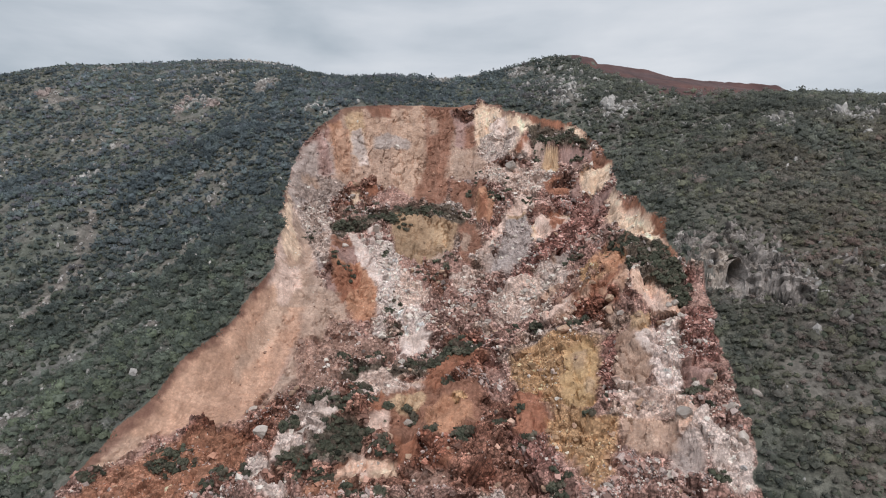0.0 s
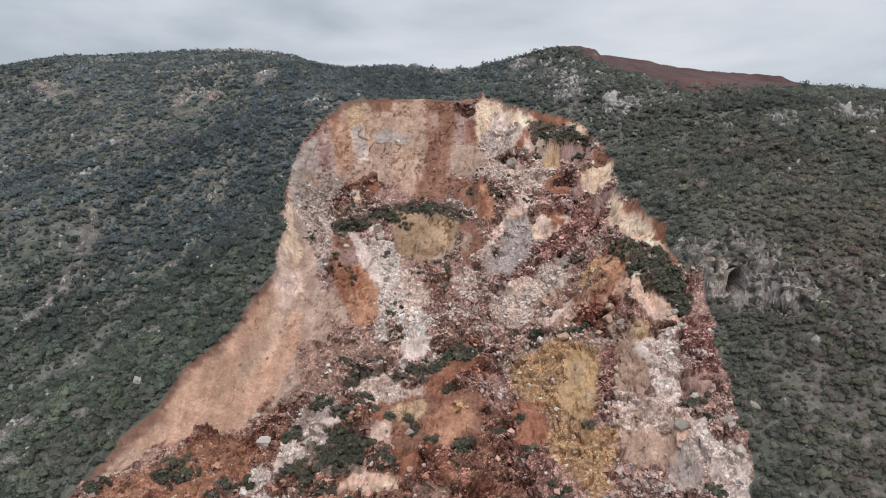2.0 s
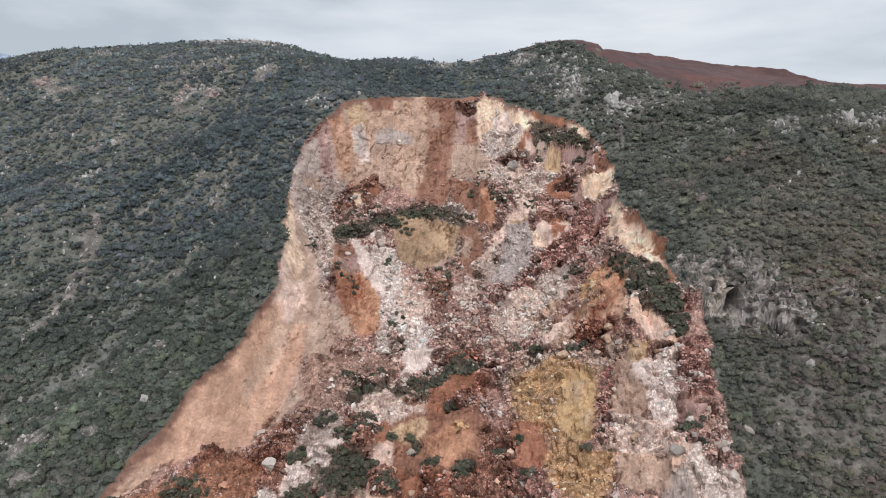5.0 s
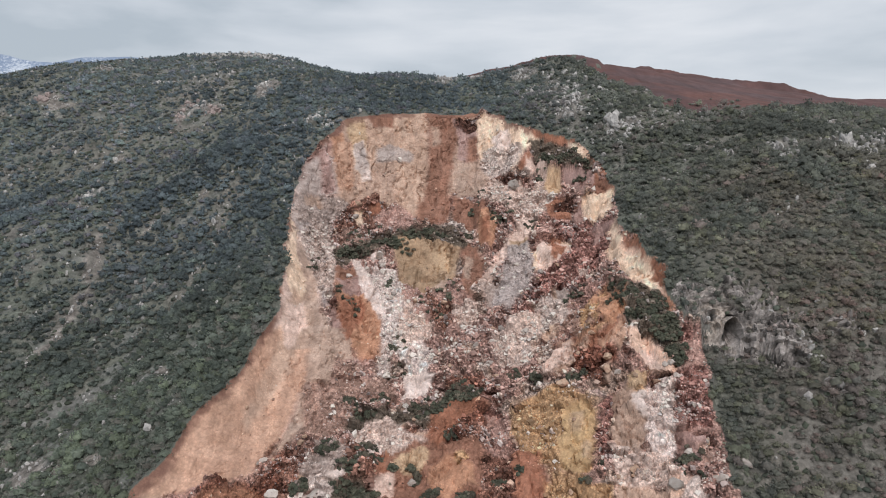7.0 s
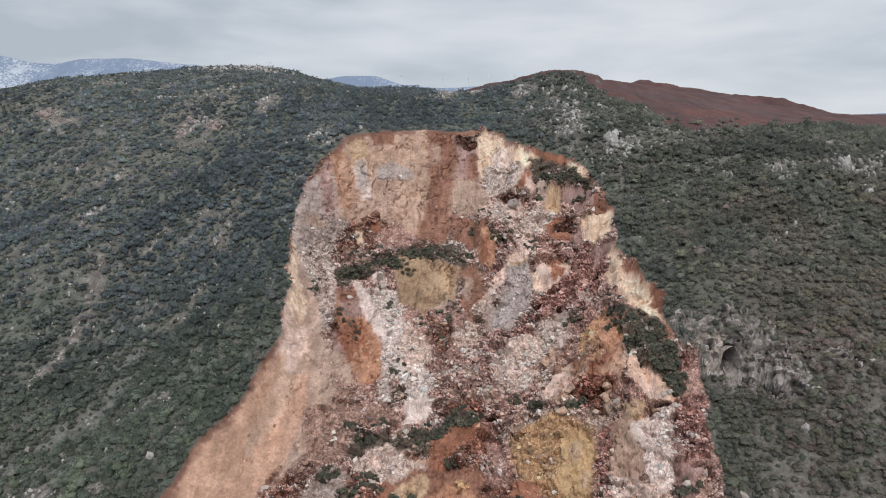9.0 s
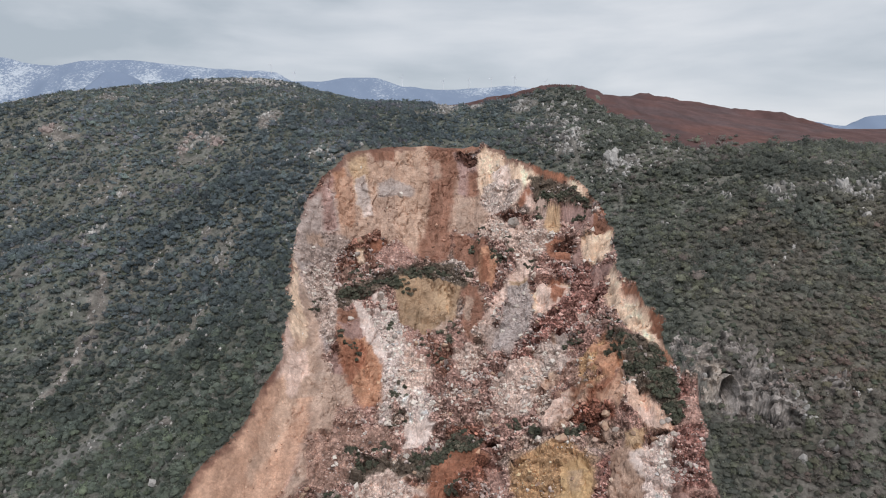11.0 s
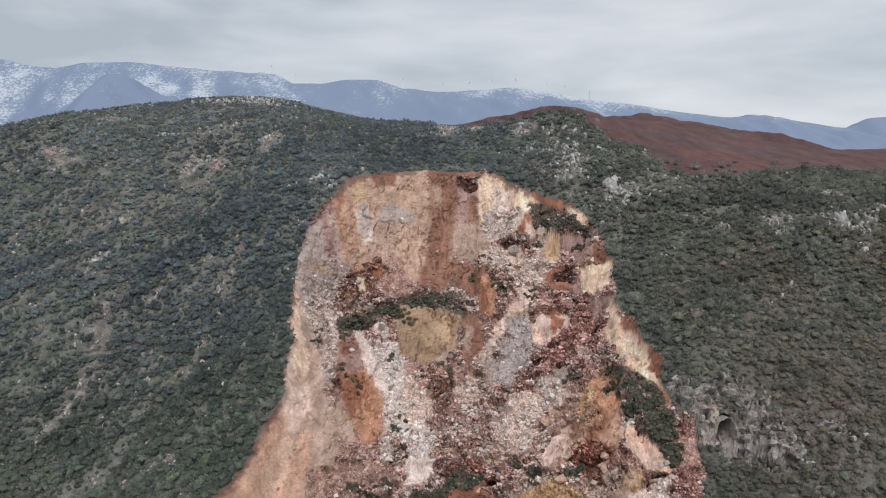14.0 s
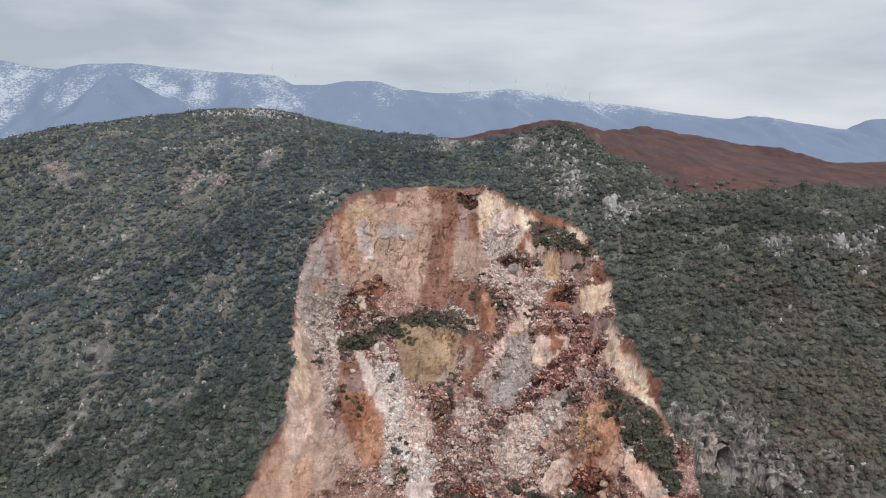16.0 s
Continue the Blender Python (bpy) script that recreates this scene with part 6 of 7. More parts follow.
def rubble(count):
    fine_i = np.flatnonzero((inner & (YF > 106)).ravel())
    weight = (0.006 + broken.ravel()[fine_i] ** 2) * (0.12 + smooth(-0.15, 0.35, fbm(XF.ravel()[fine_i], SF.ravel()[fine_i], 10, 4, 121, 0.6)))
    sites = rng.choice(fine_i, count, p=weight / weight.sum())
    where = flatP[sites] + rng.uniform(-0.3, 0.3, (count, 3)) * (1, 1, 0)
    r = np.clip(np.exp(rng.normal(np.log(np.where(where[:, 1] < 170, 0.22, 0.29)), 0.5, count)), 0.14, 1.0)
    size = np.repeat(r[:, None], 3, 1) * rng.uniform(0.75, 1.3, (count, 3))
    where[:, 2] += r * 0.15
    tones = tone.reshape(-1, 3)[sites]
    grey = tones.mean(1, keepdims=True)
    pale_patch = smooth(-0.35, 0.5, fbm(where[:, 0], where[:, 1] + where[:, 2], 9, 4, 123))[:, None]
    light = (rng.uniform(0, 1, (count, 1)) < 0.62 * pale_patch * smooth(0.0, 0.7, broken.ravel()[sites])[:, None]) * 1.0
    tones = tones * (1 - 0.7 * light) + 0.7 * light * np.clip(np.maximum(grey * 1.55, 0.32) * np.array((1.14, 0.96, 0.9)), 0, 0.8)
    tones = 0.92 * tones + 0.1 * tones.mean(1, keepdims=True)
    tones = np.clip(tones * np.exp(rng.normal(0.04, 0.42, (count, 1))), 0.03, (0.66, 0.6, 0.54))
    shapes = [(*shard_shape(k), np.ones(8)) for k in range(8)] + [(*chip_shape(k), np.ones(6)) for k in range(8)]
    v, f, t = scatter(shapes, where, size, spins(count, 0.6), tones, rng.integers(0, 8, count) + 8 * (r < 0.5))
    tagged(new("rubble", mesh_from("rubble", v, f, M_RUBBLE, t)), "broken pale and reddish stones strewn over the landslide", "rubble", kind="stuff")


def boulder_kind(mat, label, group, seeds):
    out = []
    for s in seeds:
        v, f = rock_shape(2, s)
        ob = new("boulder", mesh_from("boulder", v, f, mat))
        out.append(tagged(ob, label, "boulder", group))
    return out


def lay(ob, first, x, y, r, sink=0.25):
    p = Vector((x, y, float(height(np.array([x]), np.array([y]))[0]) + r * sink))
    m = Matrix.LocRotScale(p, Euler((rng.normal(0, 0.35), rng.normal(0, 0.35), rng.uniform(0, 6.28))), None)
    q = ob if first else copy_thing(ob, m)
    q.matrix_basis = m @ Matrix.Diagonal((r * rng.uniform(0.85, 1.2), r * rng.uniform(0.8, 1.1), r * rng.uniform(0.85, 1.15), 1))
    return q


rubble(82000)
pale = boulder_kind(M_PALE, "pale angular limestone boulder lying on landslide debris", "pale boulders on the debris", range(40, 46))
brown = boulder_kind(M_TAN, "tan limestone boulder lying on landslide debris", "tan boulders on the debris", range(50, 56))
laid = set()
# the blocks that stand out
for k, (x, y, r, kinds) in enumerate(((14.5, 191.8, 1.9, pale), (42.9, 159.1, 2.1, brown), (44.5, 187, 1.7, brown), (62.2, 127, 2.4, pale), (-23.5, 231.1, 2.4, pale), (-37.1, 264, 2.6, brown),
                                      (26.6, 229.7, 1.5, pale), (21.5, 227.8, 1.2, pale), (57.4, 139, 1.6, pale), (44.4, 138.2, 1.5, brown), (36.1, 131.4, 1.4, brown), (60.8, 132.8, 1.8, pale), (-30.1, 137.1, 2.6, pale), (-40.6, 137.1, 2.4, pale), (54.9, 156.6, 1.6, brown))):
    ob = kinds[k % 6]
    lay(ob, ob not in laid, x, y, r)
    laid.add(ob)


def block(x, y, r, kinds):
    """A large block lying on the debris."""
    ob = kinds[rng.integers(6)]
    lay(ob, ob not in laid, x, y, r, 0.35)
    laid.add(ob)


block(-25.4, 236.4, 2.8, pale)
block(-55.4, 166, 1.0, brown)
block(18.2, 199.1, 2.2, pale)
block(13.4, 187.2, 1.9, pale)
block(12.3, 206.4, 1.9, pale)
block(41.6, 174, 1.5, brown)
block(42.2, 157.7, 2.4, brown)
block(59.5, 154.9, 1.5, pale)
block(57.8, 148.1, 1.2, pale)
block(62.1, 141.9, 1.6, brown)
block(32.1, 162.7, 2.5, brown)
block(25.7, 194, 1.6, pale)
block(28.2, 198.9, 1.4, pale)
block(29, 267.3, 3.7, pale)
block(34.7, 265.6, 2.5, brown)
block(-37.2, 260.7, 2.1, pale)
block(-18.7, 220.7, 1.6, pale)
block(-10.8, 220.4, 1.6, brown)
block(5.7, 203, 1.7, pale)
block(9.9, 194.3, 1.4, pale)
block(48.9, 155.1, 1.3, brown)
block(58.6, 156.7, 1.2, pale)
block(17.9, 229.5, 1.5, pale)
block(62, 133.1, 3.0, pale)
block(68.8, 134.7, 1.7, pale)
block(61.6, 147.9, 1.3, pale)
block(-35, 222.5, 1.8, pale)
block(-4.3, 196, 1.3, pale)
block(-16.9, 197.2, 1.4, pale)
block(39.7, 135.5, 1.5, brown)
block(40.8, 134.1, 1, brown)
block(57.8, 147.8, 1.2, pale)
block(62.2, 141.8, 1.4, pale)
block(-8.5, 143.6, 1.7, pale)
block(-7.3, 128.1, 1.4, brown)
block(29.1, 135.7, 1.1, brown)
block(51.6, 131.1, 2.8, pale)
block(24.2, 154.3, 0.9, brown)
block(17.8, 152.0, 1, brown)
block(32.2, 148.9, 0.9, brown)
block(57.3, 156.9, 1.1, pale)
block(58.9, 146.5, 1.3, pale)
block(40.2, 144.9, 0.9, brown)
block(47.4, 136.0, 0.9, pale)
block(43.9, 137.1, 1, brown)
spots = np.flatnonzero((inner & (YF > 112) & (broken > 0.6) & (DF > 4)).ravel())
for k, s in enumerate(rng.choice(spots, 210, replace=False)):
    ob = (pale if tone.reshape(-1, 3)[s].mean() > 0.3 or k % 3 == 0 else brown)[k % 6]
    lay(ob, ob not in laid, float(flatP[s][0]), float(flatP[s][1]), float(np.clip(np.exp(rng.normal(-0.15, 0.35)), 0.55, 1.7)), 0.2)
    laid.add(ob)


# ---------------------------------------------------------------- grey crags on the hillside
M_CLIFF = single_material("cliff_limestone", (0.32, 0.288, 0.266), (0.14, 0.126, 0.117), 0.7)
CLIFF_ROCKS = [mesh_from("rock", *rock_shape(1, 220 + k, 1.9), M_CLIFF) for k in range(6)]
M_PINK = single_material("pinkish_limestone", (0.42, 0.345, 0.318), (0.25, 0.2, 0.186), 1.0)
PINK_ROCKS = [mesh_from("rock", *rock_shape(1, 240 + k, 1.0), M_PINK) for k in range(6)]
CRAG_ROCKS = [mesh_from("rock", *rock_shape(1, 200 + k, 1.05), M_GREY) for k in range(8)]


def outcrop(x, y, rx, ry, n, size, label, rocks=CRAG_ROCKS):
    """Rocks that stand out of the slope together."""
    base = new("rock_outcrop")
    base.location = (x, y, float(height(np.array([x]), np.array([y]))[0]))
    for k in range(n):
        px, py, r = x + rng.normal(0, 0.5) * rx, y + rng.normal(0, 0.5) * ry, size * min(math.exp(rng.normal(0, 0.4)), 1.7)
        if abs(px - 75.3) < 4 and abs(py - 164) < 13:
            continue  # the mouth of the cave stays open
        z = float(height(np.array([px]), np.array([py]))[0]) + 0.25 * r
        ob = part("rock", rocks[rng.integers(len(rocks))], base)
        ob.matrix_basis = Matrix.LocRotScale(Vector((px, py, z)) - base.location, Euler((rng.normal(0, 0.35), rng.normal(0, 0.35), rng.uniform(0, 6.28))), Vector((r * rng.uniform(0.6, 1.1), r * rng.uniform(0.6, 1.1), r * rng.uniform(0.8, 1.4))))
    tagged(base, label, "rock outcrop", "limestone outcrops on the hillside")


CRAG = "weathered grey limestone outcrop rising from evergreen scrub"
PINK = "pinkish grey limestone outcrop on the scrub slope"
PINNACLE = "pale upright limestone rocks standing out of scrub"
TALL_ROCKS = [mesh_from("rock", *rock_shape(1, 260 + k, 1.7), M_GREY) for k in range(6)]
outcrop(40.6, 341.6, 7, 5, 24, 1.04, CRAG)
outcrop(43.1, 314.5, 5, 4, 8, 1, CRAG)
outcrop(66.4, 327.4, 5, 5, 14, 1.2, CRAG)
outcrop(58.3, 298.0, 6, 8, 45, 1.04, CRAG)
outcrop(51.4, 296.1, 4, 3, 8, 1.1, CRAG)
outcrop(72.0, 275.8, 4, 3.5, 18, 1.68, CRAG)
outcrop(76.8, 269.8, 3, 3, 12, 1.2, CRAG)
outcrop(66.1, 285.1, 5, 4, 10, 1, CRAG)
outcrop(87.6, 268.0, 3, 2, 9, 1.12, CRAG)
outcrop(71.6, 260.7, 8, 4, 14, 0.8, CRAG)
outcrop(71.2, 269.0, 4, 2, 8, 1, CRAG)
outcrop(80.5, 268.0, 4, 3, 9, 1, CRAG)
outcrop(72.8, 304.2, 4, 3, 6, 0.9, CRAG)
outcrop(120.8, 234.2, 2.6, 2.4, 20, 0.682, PINNACLE, TALL_ROCKS)
outcrop(127.3, 233.5, 1.5, 1.8, 11, 0.93, PINNACLE, TALL_ROCKS)
outcrop(121.4, 228.7, 2.5, 2, 16, 0.62, PINNACLE, TALL_ROCKS)
outcrop(142.4, 227.7, 4, 3, 29, 0.992, PINNACLE, TALL_ROCKS)
outcrop(145.9, 222.9, 3.4, 3, 25, 0.93, PINNACLE, TALL_ROCKS)
outcrop(155.3, 231.7, 1.6, 1.8, 11, 0.93, PINNACLE, TALL_ROCKS)
outcrop(164.9, 239.2, 2, 1.8, 13, 0.992, PINNACLE, TALL_ROCKS)
outcrop(143.6, 214.1, 2.2, 1.6, 13, 0.868, PINNACLE, TALL_ROCKS)
outcrop(130.0, 218.2, 1.8, 2.5, 11, 0.496, PINNACLE, TALL_ROCKS)
outcrop(105.6, 238.6, 3.5, 3, 18, 0.496, PINNACLE, TALL_ROCKS)
outcrop(121.4, 221.6, 3, 1, 11, 0.558, PINNACLE, TALL_ROCKS)
outcrop(153.8, 237.8, 3, 1.2, 11, 0.62, PINNACLE, TALL_ROCKS)
outcrop(132.4, 230.4, 4, 1.5, 13, 0.434, PINNACLE, TALL_ROCKS)
outcrop(-131.1, 327.6, 3.5, 4, 18, 1.04, PINK, PINK_ROCKS)
outcrop(-118.0, 323.1, 4.5, 3, 24, 1.04, PINK, PINK_ROCKS)
outcrop(-131.5, 318.6, 3, 3, 10, 1.1, PINK, PINK_ROCKS)
outcrop(-131.7, 307.3, 1.2, 1.2, 3, 1.2, PINK, PINK_ROCKS)
outcrop(-207.8, 333.6, 4, 3, 10, 1.2, PINK, PINK_ROCKS)
outcrop(-151.5, 267.4, 4, 4, 21, 1.04, CRAG)
outcrop(-154.6, 349.7, 4, 3, 9, 1.2, CRAG)
outcrop(-95.3, 340.9, 6, 3, 14, 1.1, CRAG)
outcrop(-63.5, 298.3, 4, 2.4, 9, 1.2, CRAG)
outcrop(-54.4, 294.8, 3, 2, 7, 1.2, CRAG)
outcrop(-151.3, 289.9, 2.5, 2, 7, 0.9, CRAG)
outcrop(-109.4, 215.5, 6, 5, 14, 0.8, CRAG)
outcrop(103.3, 156.2, 2.4, 2.4, 16, 0.6, CRAG, CLIFF_ROCKS)
outcrop(91.3, 150.2, 3, 3, 9, 0.7, CRAG)
outcrop(91.0, 154.0, 2, 2, 6, 0.7, CRAG)
outcrop(107.0, 153.8, 2.5, 1.5, 6, 0.6, CRAG)
CAVE = "grey limestone crag beside a small cave"
outcrop(-143, 404, 26, 7, 100, 0.8, "low grey rocks along the summit among scrub")
outcrop(-116, 405, 18, 6, 70, 0.8, "low grey rocks along the summit among scrub")
outcrop(-123.4, 414.6, 24, 9, 60, 1.1, "low grey rocks along the summit among scrub")
outcrop(68.8, 173.6, 4, 2.5, 30, 0.5, CAVE, CLIFF_ROCKS)
outcrop(84, 164.9, 5, 3, 44, 0.5, CAVE, CLIFF_ROCKS)
outcrop(91, 156.7, 5, 4, 34, 0.45, CAVE, CLIFF_ROCKS)
outcrop(79.5, 170.4, 1.6, 3, 12, 0.55, CAVE, CLIFF_ROCKS)
outcrop(80.6, 168, 1.6, 1.6, 12, 0.55, CAVE, CLIFF_ROCKS)
outcrop(82.5, 166.7, 2.5, 2, 8, 0.8, CAVE, CLIFF_ROCKS)
outcrop(86.3, 168.9, 3, 1.5, 8, 0.45, CAVE, CLIFF_ROCKS)
outcrop(68.0, 173.4, 3, 3, 14, 0.5, CAVE, CLIFF_ROCKS)
outcrop(67.7, 167.9, 3, 1.2, 14, 0.5, CAVE, CLIFF_ROCKS)
outcrop(80.9, 163.3, 3, 2, 12, 0.5, CAVE, CLIFF_ROCKS)
outcrop(81.5, 157.6, 4, 3, 26, 0.45, CAVE, CLIFF_ROCKS)
outcrop(84.7, 155.0, 3, 2.5, 18, 0.45, CAVE, CLIFF_ROCKS)
outcrop(82.0, 156.2, 3, 2, 14, 0.5, CAVE, CLIFF_ROCKS)
outcrop(78.5, 158.4, 1.5, 2, 10, 0.5, CAVE, CLIFF_ROCKS)
outcrop(88.0, 165.8, 1.5, 3, 9, 0.5, PINK, PINK_ROCKS)
outcrop(88.2, 158.2, 2.5, 2, 9, 0.6, PINK, PINK_ROCKS)


# ---------------------------------------------------------------- scrub
TOP_F = ICO_F[ICO_V[ICO_F].mean(1)[:, 2] > -0.45]


def shrub_shape(lobes, sprigs, seed, leaf=1.0):
    """A shrub of unit radius: leafy lobes, with sprigs standing out all over."""
    g = np.random.default_rng(seed)
    vs, fs, sh, base = [], [], [], 0
    centres = []
    for k in range(lobes):
        a, q = g.uniform(0, 6.28), math.sqrt(g.uniform(0, 1)) * (0.62 if lobes > 1 else 0.1)
        c = np.array((q * math.cos(a), q * math.sin(a), g.uniform(0.35, 1.0) - 0.35 * q))
        r = g.uniform(0.22, 0.42) if lobes > 5 else g.uniform(0.34, 0.52) if lobes > 1 else g.uniform(0.5, 0.6)
        centres.append((c, r))
        v = ICO_V * r * g.uniform(0.65, 1.3, (12, 1)) * (1, 1, 0.9) + c
        vs.append(v)
        fs.append(TOP_F + base)
        sh.append(np.full(12, g.uniform(0.88, 1.0)))
        base += 12
    for k in range(sprigs):
        c, r = centres[g.integers(len(centres))]
        n = g.normal(size=3) + (0, -0.1, 0.45)
        n /= np.linalg.norm(n)
        side = np.cross(n, g.normal(size=3))
        side /= np.linalg.norm(side)
        up = np.cross(side, n)
        p = c + n * r * (g.uniform(0.75, 1.2) if lobes > 1 else g.uniform(0.8, 1.75)) * (1, 1, 0.85)
        w, h = leaf * g.uniform(0.13, 0.24), leaf * g.uniform(0.2, 0.42)
        vs.append(np.array((p - side * w, p + side * w, p + up * h * 0.5 + n * h * 0.5 + (0, 0, 0.35 * h))))
        fs.append(np.array([(base, base + 1, base + 2)]))
        sh.append(np.full(3, g.uniform(0.9, 1.15)))
        base += 3
    return np.concatenate(vs), np.concatenate(fs), np.concatenate(sh)


GREENS = np.array([(0.074, 0.085, 0.076), (0.090, 0.102, 0.089), (0.106, 0.119, 0.101), (0.112, 0.126, 0.097), (0.120, 0.126, 0.115), (0.128, 0.120, 0.111)]) * (1.77, 1.75, 1.75)


def scrub(name, y0, y1, cell, lobes, sprigs, leaf, label, seed):
    xs, ys = np.meshgrid(np.arange(-330, 330, cell), np.arange(y0, y1, cell))
    x = (xs + rng.uniform(-0.55, 0.55, xs.shape) * cell).ravel()
    y = (ys + rng.uniform(-0.55, 0.55, ys.shape) * cell).ravel()
    keep = (np.abs(x) < 0.74 * y + 14) & (y > y0)
    x, y = x[keep], y[keep]
    z, d, _ = bare_land(x, y)
    s = y + z
    wob = fbm(x, s, 7, 4, 91, 0.6)
    thin = np.maximum(hill_mask("rock", x, s, wob) * np.where((x > 58) & (y < 182), 0.7, 0.5), hill_mask("bare", x, s, wob) * 1.1)
    thin = np.maximum(thin, hill_mask("dry", x, s, wob) * np.where((x > 58) & (y < 200), 0.1, 0.35))
    west = smooth(-20, -110, x)
    run = x - 0.7 * west * s
    gaps = fbm(run, s * (1 - 0.65 * west), 16, 5, 131, 0.62)
    cover = 0.97 - 0.06 * west + (0.42 + 0.1 * west) * np.minimum(gaps + 0.1, 0.15) * 2 - 0.35 * smooth(0.15, 0.5, fbm(x, y, 14, 4, 73))
    rows = west * fbm(run, s * 0.22, 5.5, 3, 133, 0.6)
    cover = cover + 0.7 * np.minimum(rows + 0.1, 0.1)
    low = smooth(240, 170, y)
    cover = cover + 0.02 * low
    thin = np.maximum(thin * (1 - 0.15 * low * (x < 0)), hill_mask("bare", x, s, wob) * 1.1)
    ok = (d < -0.2) & ~within(RED_EDGE, x + 5 * wob, y + 5 * wob) & (rng.uniform(0, 1, len(x)) < cover * (1 - thin))
    ok |= within(RED_EDGE, x, y) & (y < 306) & (rng.uniform(0, 1, len(x)) < 0.08 * smooth(310, 285, y))
    x, y, d, wob, gaps, rows = x[ok], y[ok], d[ok], wob[ok], gaps[ok], rows[ok]
    n = len(x)
    r = np.clip(np.exp(rng.normal(math.log(cell * 0.88), 0.36, n)) * (1 + 0.7 * np.clip(gaps, -0.5, 0.6) + 0.6 * rows) * (1 + 0.3 * smooth(220, 150, y) * (x < 0)), 0.45, 2.8)
    size = r[:, None] * np.c_[rng.uniform(0.8, 1.3, n), rng.uniform(0.8, 1.2, n), rng.uniform(0.6, 1.0, n)]
    where = np.c_[x, y, height(x, y) - (0.12 + 0.35 * smooth(260, 330, y) + 0.45 * smooth(330, 370, y) * smooth(-30, -60, x)) * r]
    patch = fbm(x, y, 40, 3, 141)
    pick_green = np.clip((2.3 + 2.4 * patch + rng.normal(0, 1.5, n) + 1.3 * hill_mask("dry", x, y + height(x, y), wob)).astype(int), 0, 5)
    tones = GREENS[pick_green] * np.exp(rng.normal(0, 0.12, (n, 1)) + 0.35 * fbm(x, y, 30, 4, 161)[:, None] + 0.5 * rows[:, None])
    # distance haze put into the leaf colour: bluer up the western slope
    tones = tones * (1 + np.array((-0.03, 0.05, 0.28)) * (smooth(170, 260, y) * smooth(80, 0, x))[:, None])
    tones = tones * (1 + np.array((-0.04, 0.0, -0.06)) * (smooth(240, 150, y) * smooth(0, -40, x))[:, None])
    tones = tones * (1 + np.array((0.2, 0.14, 0.12)) * smooth(45, 80, x)[:, None])
    tones = tones * (1 + np.array((0.16, 0.0, -0.04)) * (smooth(55, 110, x) * smooth(260, 190, y) * smooth(-0.4, 0.3, fbm(x, y, 18, 3, 163)))[:, None])
    shapes = [shrub_shape(lobes, sprigs, seed + k, leaf) for k in range(10)]
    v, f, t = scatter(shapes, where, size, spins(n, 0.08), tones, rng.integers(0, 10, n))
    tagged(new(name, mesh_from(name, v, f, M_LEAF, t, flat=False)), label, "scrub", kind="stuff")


scrub("near_scrub", 104, 215, 1.5, 1, 52, 0.72, "dense dark green evergreen scrub on the lower slope", 300)
scrub("upper_scrub", 215, 320, 1.7, 1, 30, 0.9, "dense dark green evergreen scrub on the upper slope", 320)
scrub("ridge_scrub", 320, 430, 2.0, 1, 24, 1.0, "dark evergreen scrub along the ridge", 340)


def wide_rock(x, y):
    """Stony ground about the knoll and down towards the scar."""
    return smooth(1.1, 0.6, np.hypot((x - 62) / 24, (y - 305) / 42) + 0.5 * fbm(x, y, 12, 3, 171)) - 0.3


def loose_stones(count):
    """Pale stones lying about the slope, thickest round the crags and down the scree runs."""
    x, y = rng.uniform(-260, 230, count * 12), rng.uniform(108, 400, count * 12)
    z, d, _ = bare_land(x, y)
    s = y + z
    wob = fbm(x, s, 7, 4, 91, 0.6)
    like = 0.07 + 0.3 * hill_mask("rock", x, s, wob) + 0.25 * (wide_rock(x, y) > 0) + 0.9 * hill_mask("bare", x, s, wob) + 0.35 * smooth(0.3, 0.6, fbm(x, y, 14, 4, 73)) + 0.2 * smooth(0.35, 0.6, fbm(x, y, 9, 4, 151))
    ok = np.flatnonzero((rng.uniform(0, 1, len(x)) < like) & (d < -2) & ~within(RED_EDGE, x, y) & (np.abs(x) < 0.74 * y + 10))[:count]
    x, y, n = x[ok], y[ok], len(ok)
    keep = ((x < 56) | (y > 195) | (rng.uniform(0, 1, n) < 0.15)) & ((np.abs(x - 75.3) > 4) | (np.abs(y - 164) > 13))
    ok, x, y = ok[keep], x[keep], y[keep]
    n = len(ok)
    r = np.clip(np.exp(rng.normal(math.log(0.42), 0.45, n)) * (1 + 1.0 * hill_mask("rock", x, s[ok], wob[ok])), 0.2, 1.4)
    tones = np.array((0.34, 0.325, 0.31)) * np.exp(rng.normal(0, 0.25, (n, 1))) * (1 - 0.12 * hill_mask("rock", x, s[ok], wob[ok])[:, None])
    shapes = [(*rock_shape(0, 20 + k, 0.8), np.ones(12)) for k in range(6)]
    v, f, t = scatter(shapes, np.c_[x, y, height(x, y) + 0.3 * r], np.repeat(r[:, None], 3, 1) * rng.uniform(0.7, 1.3, (n, 3)) * (1, 1, 1.4), spins(n, 0.5), tones, rng.integers(0, 6, n))
    tagged(new("loose_stones", mesh_from("loose_stones", v, f, M_RUBBLE, t)), "pale grey stones scattered among the scrub", "stones", kind="stuff")


loose_stones(6500)


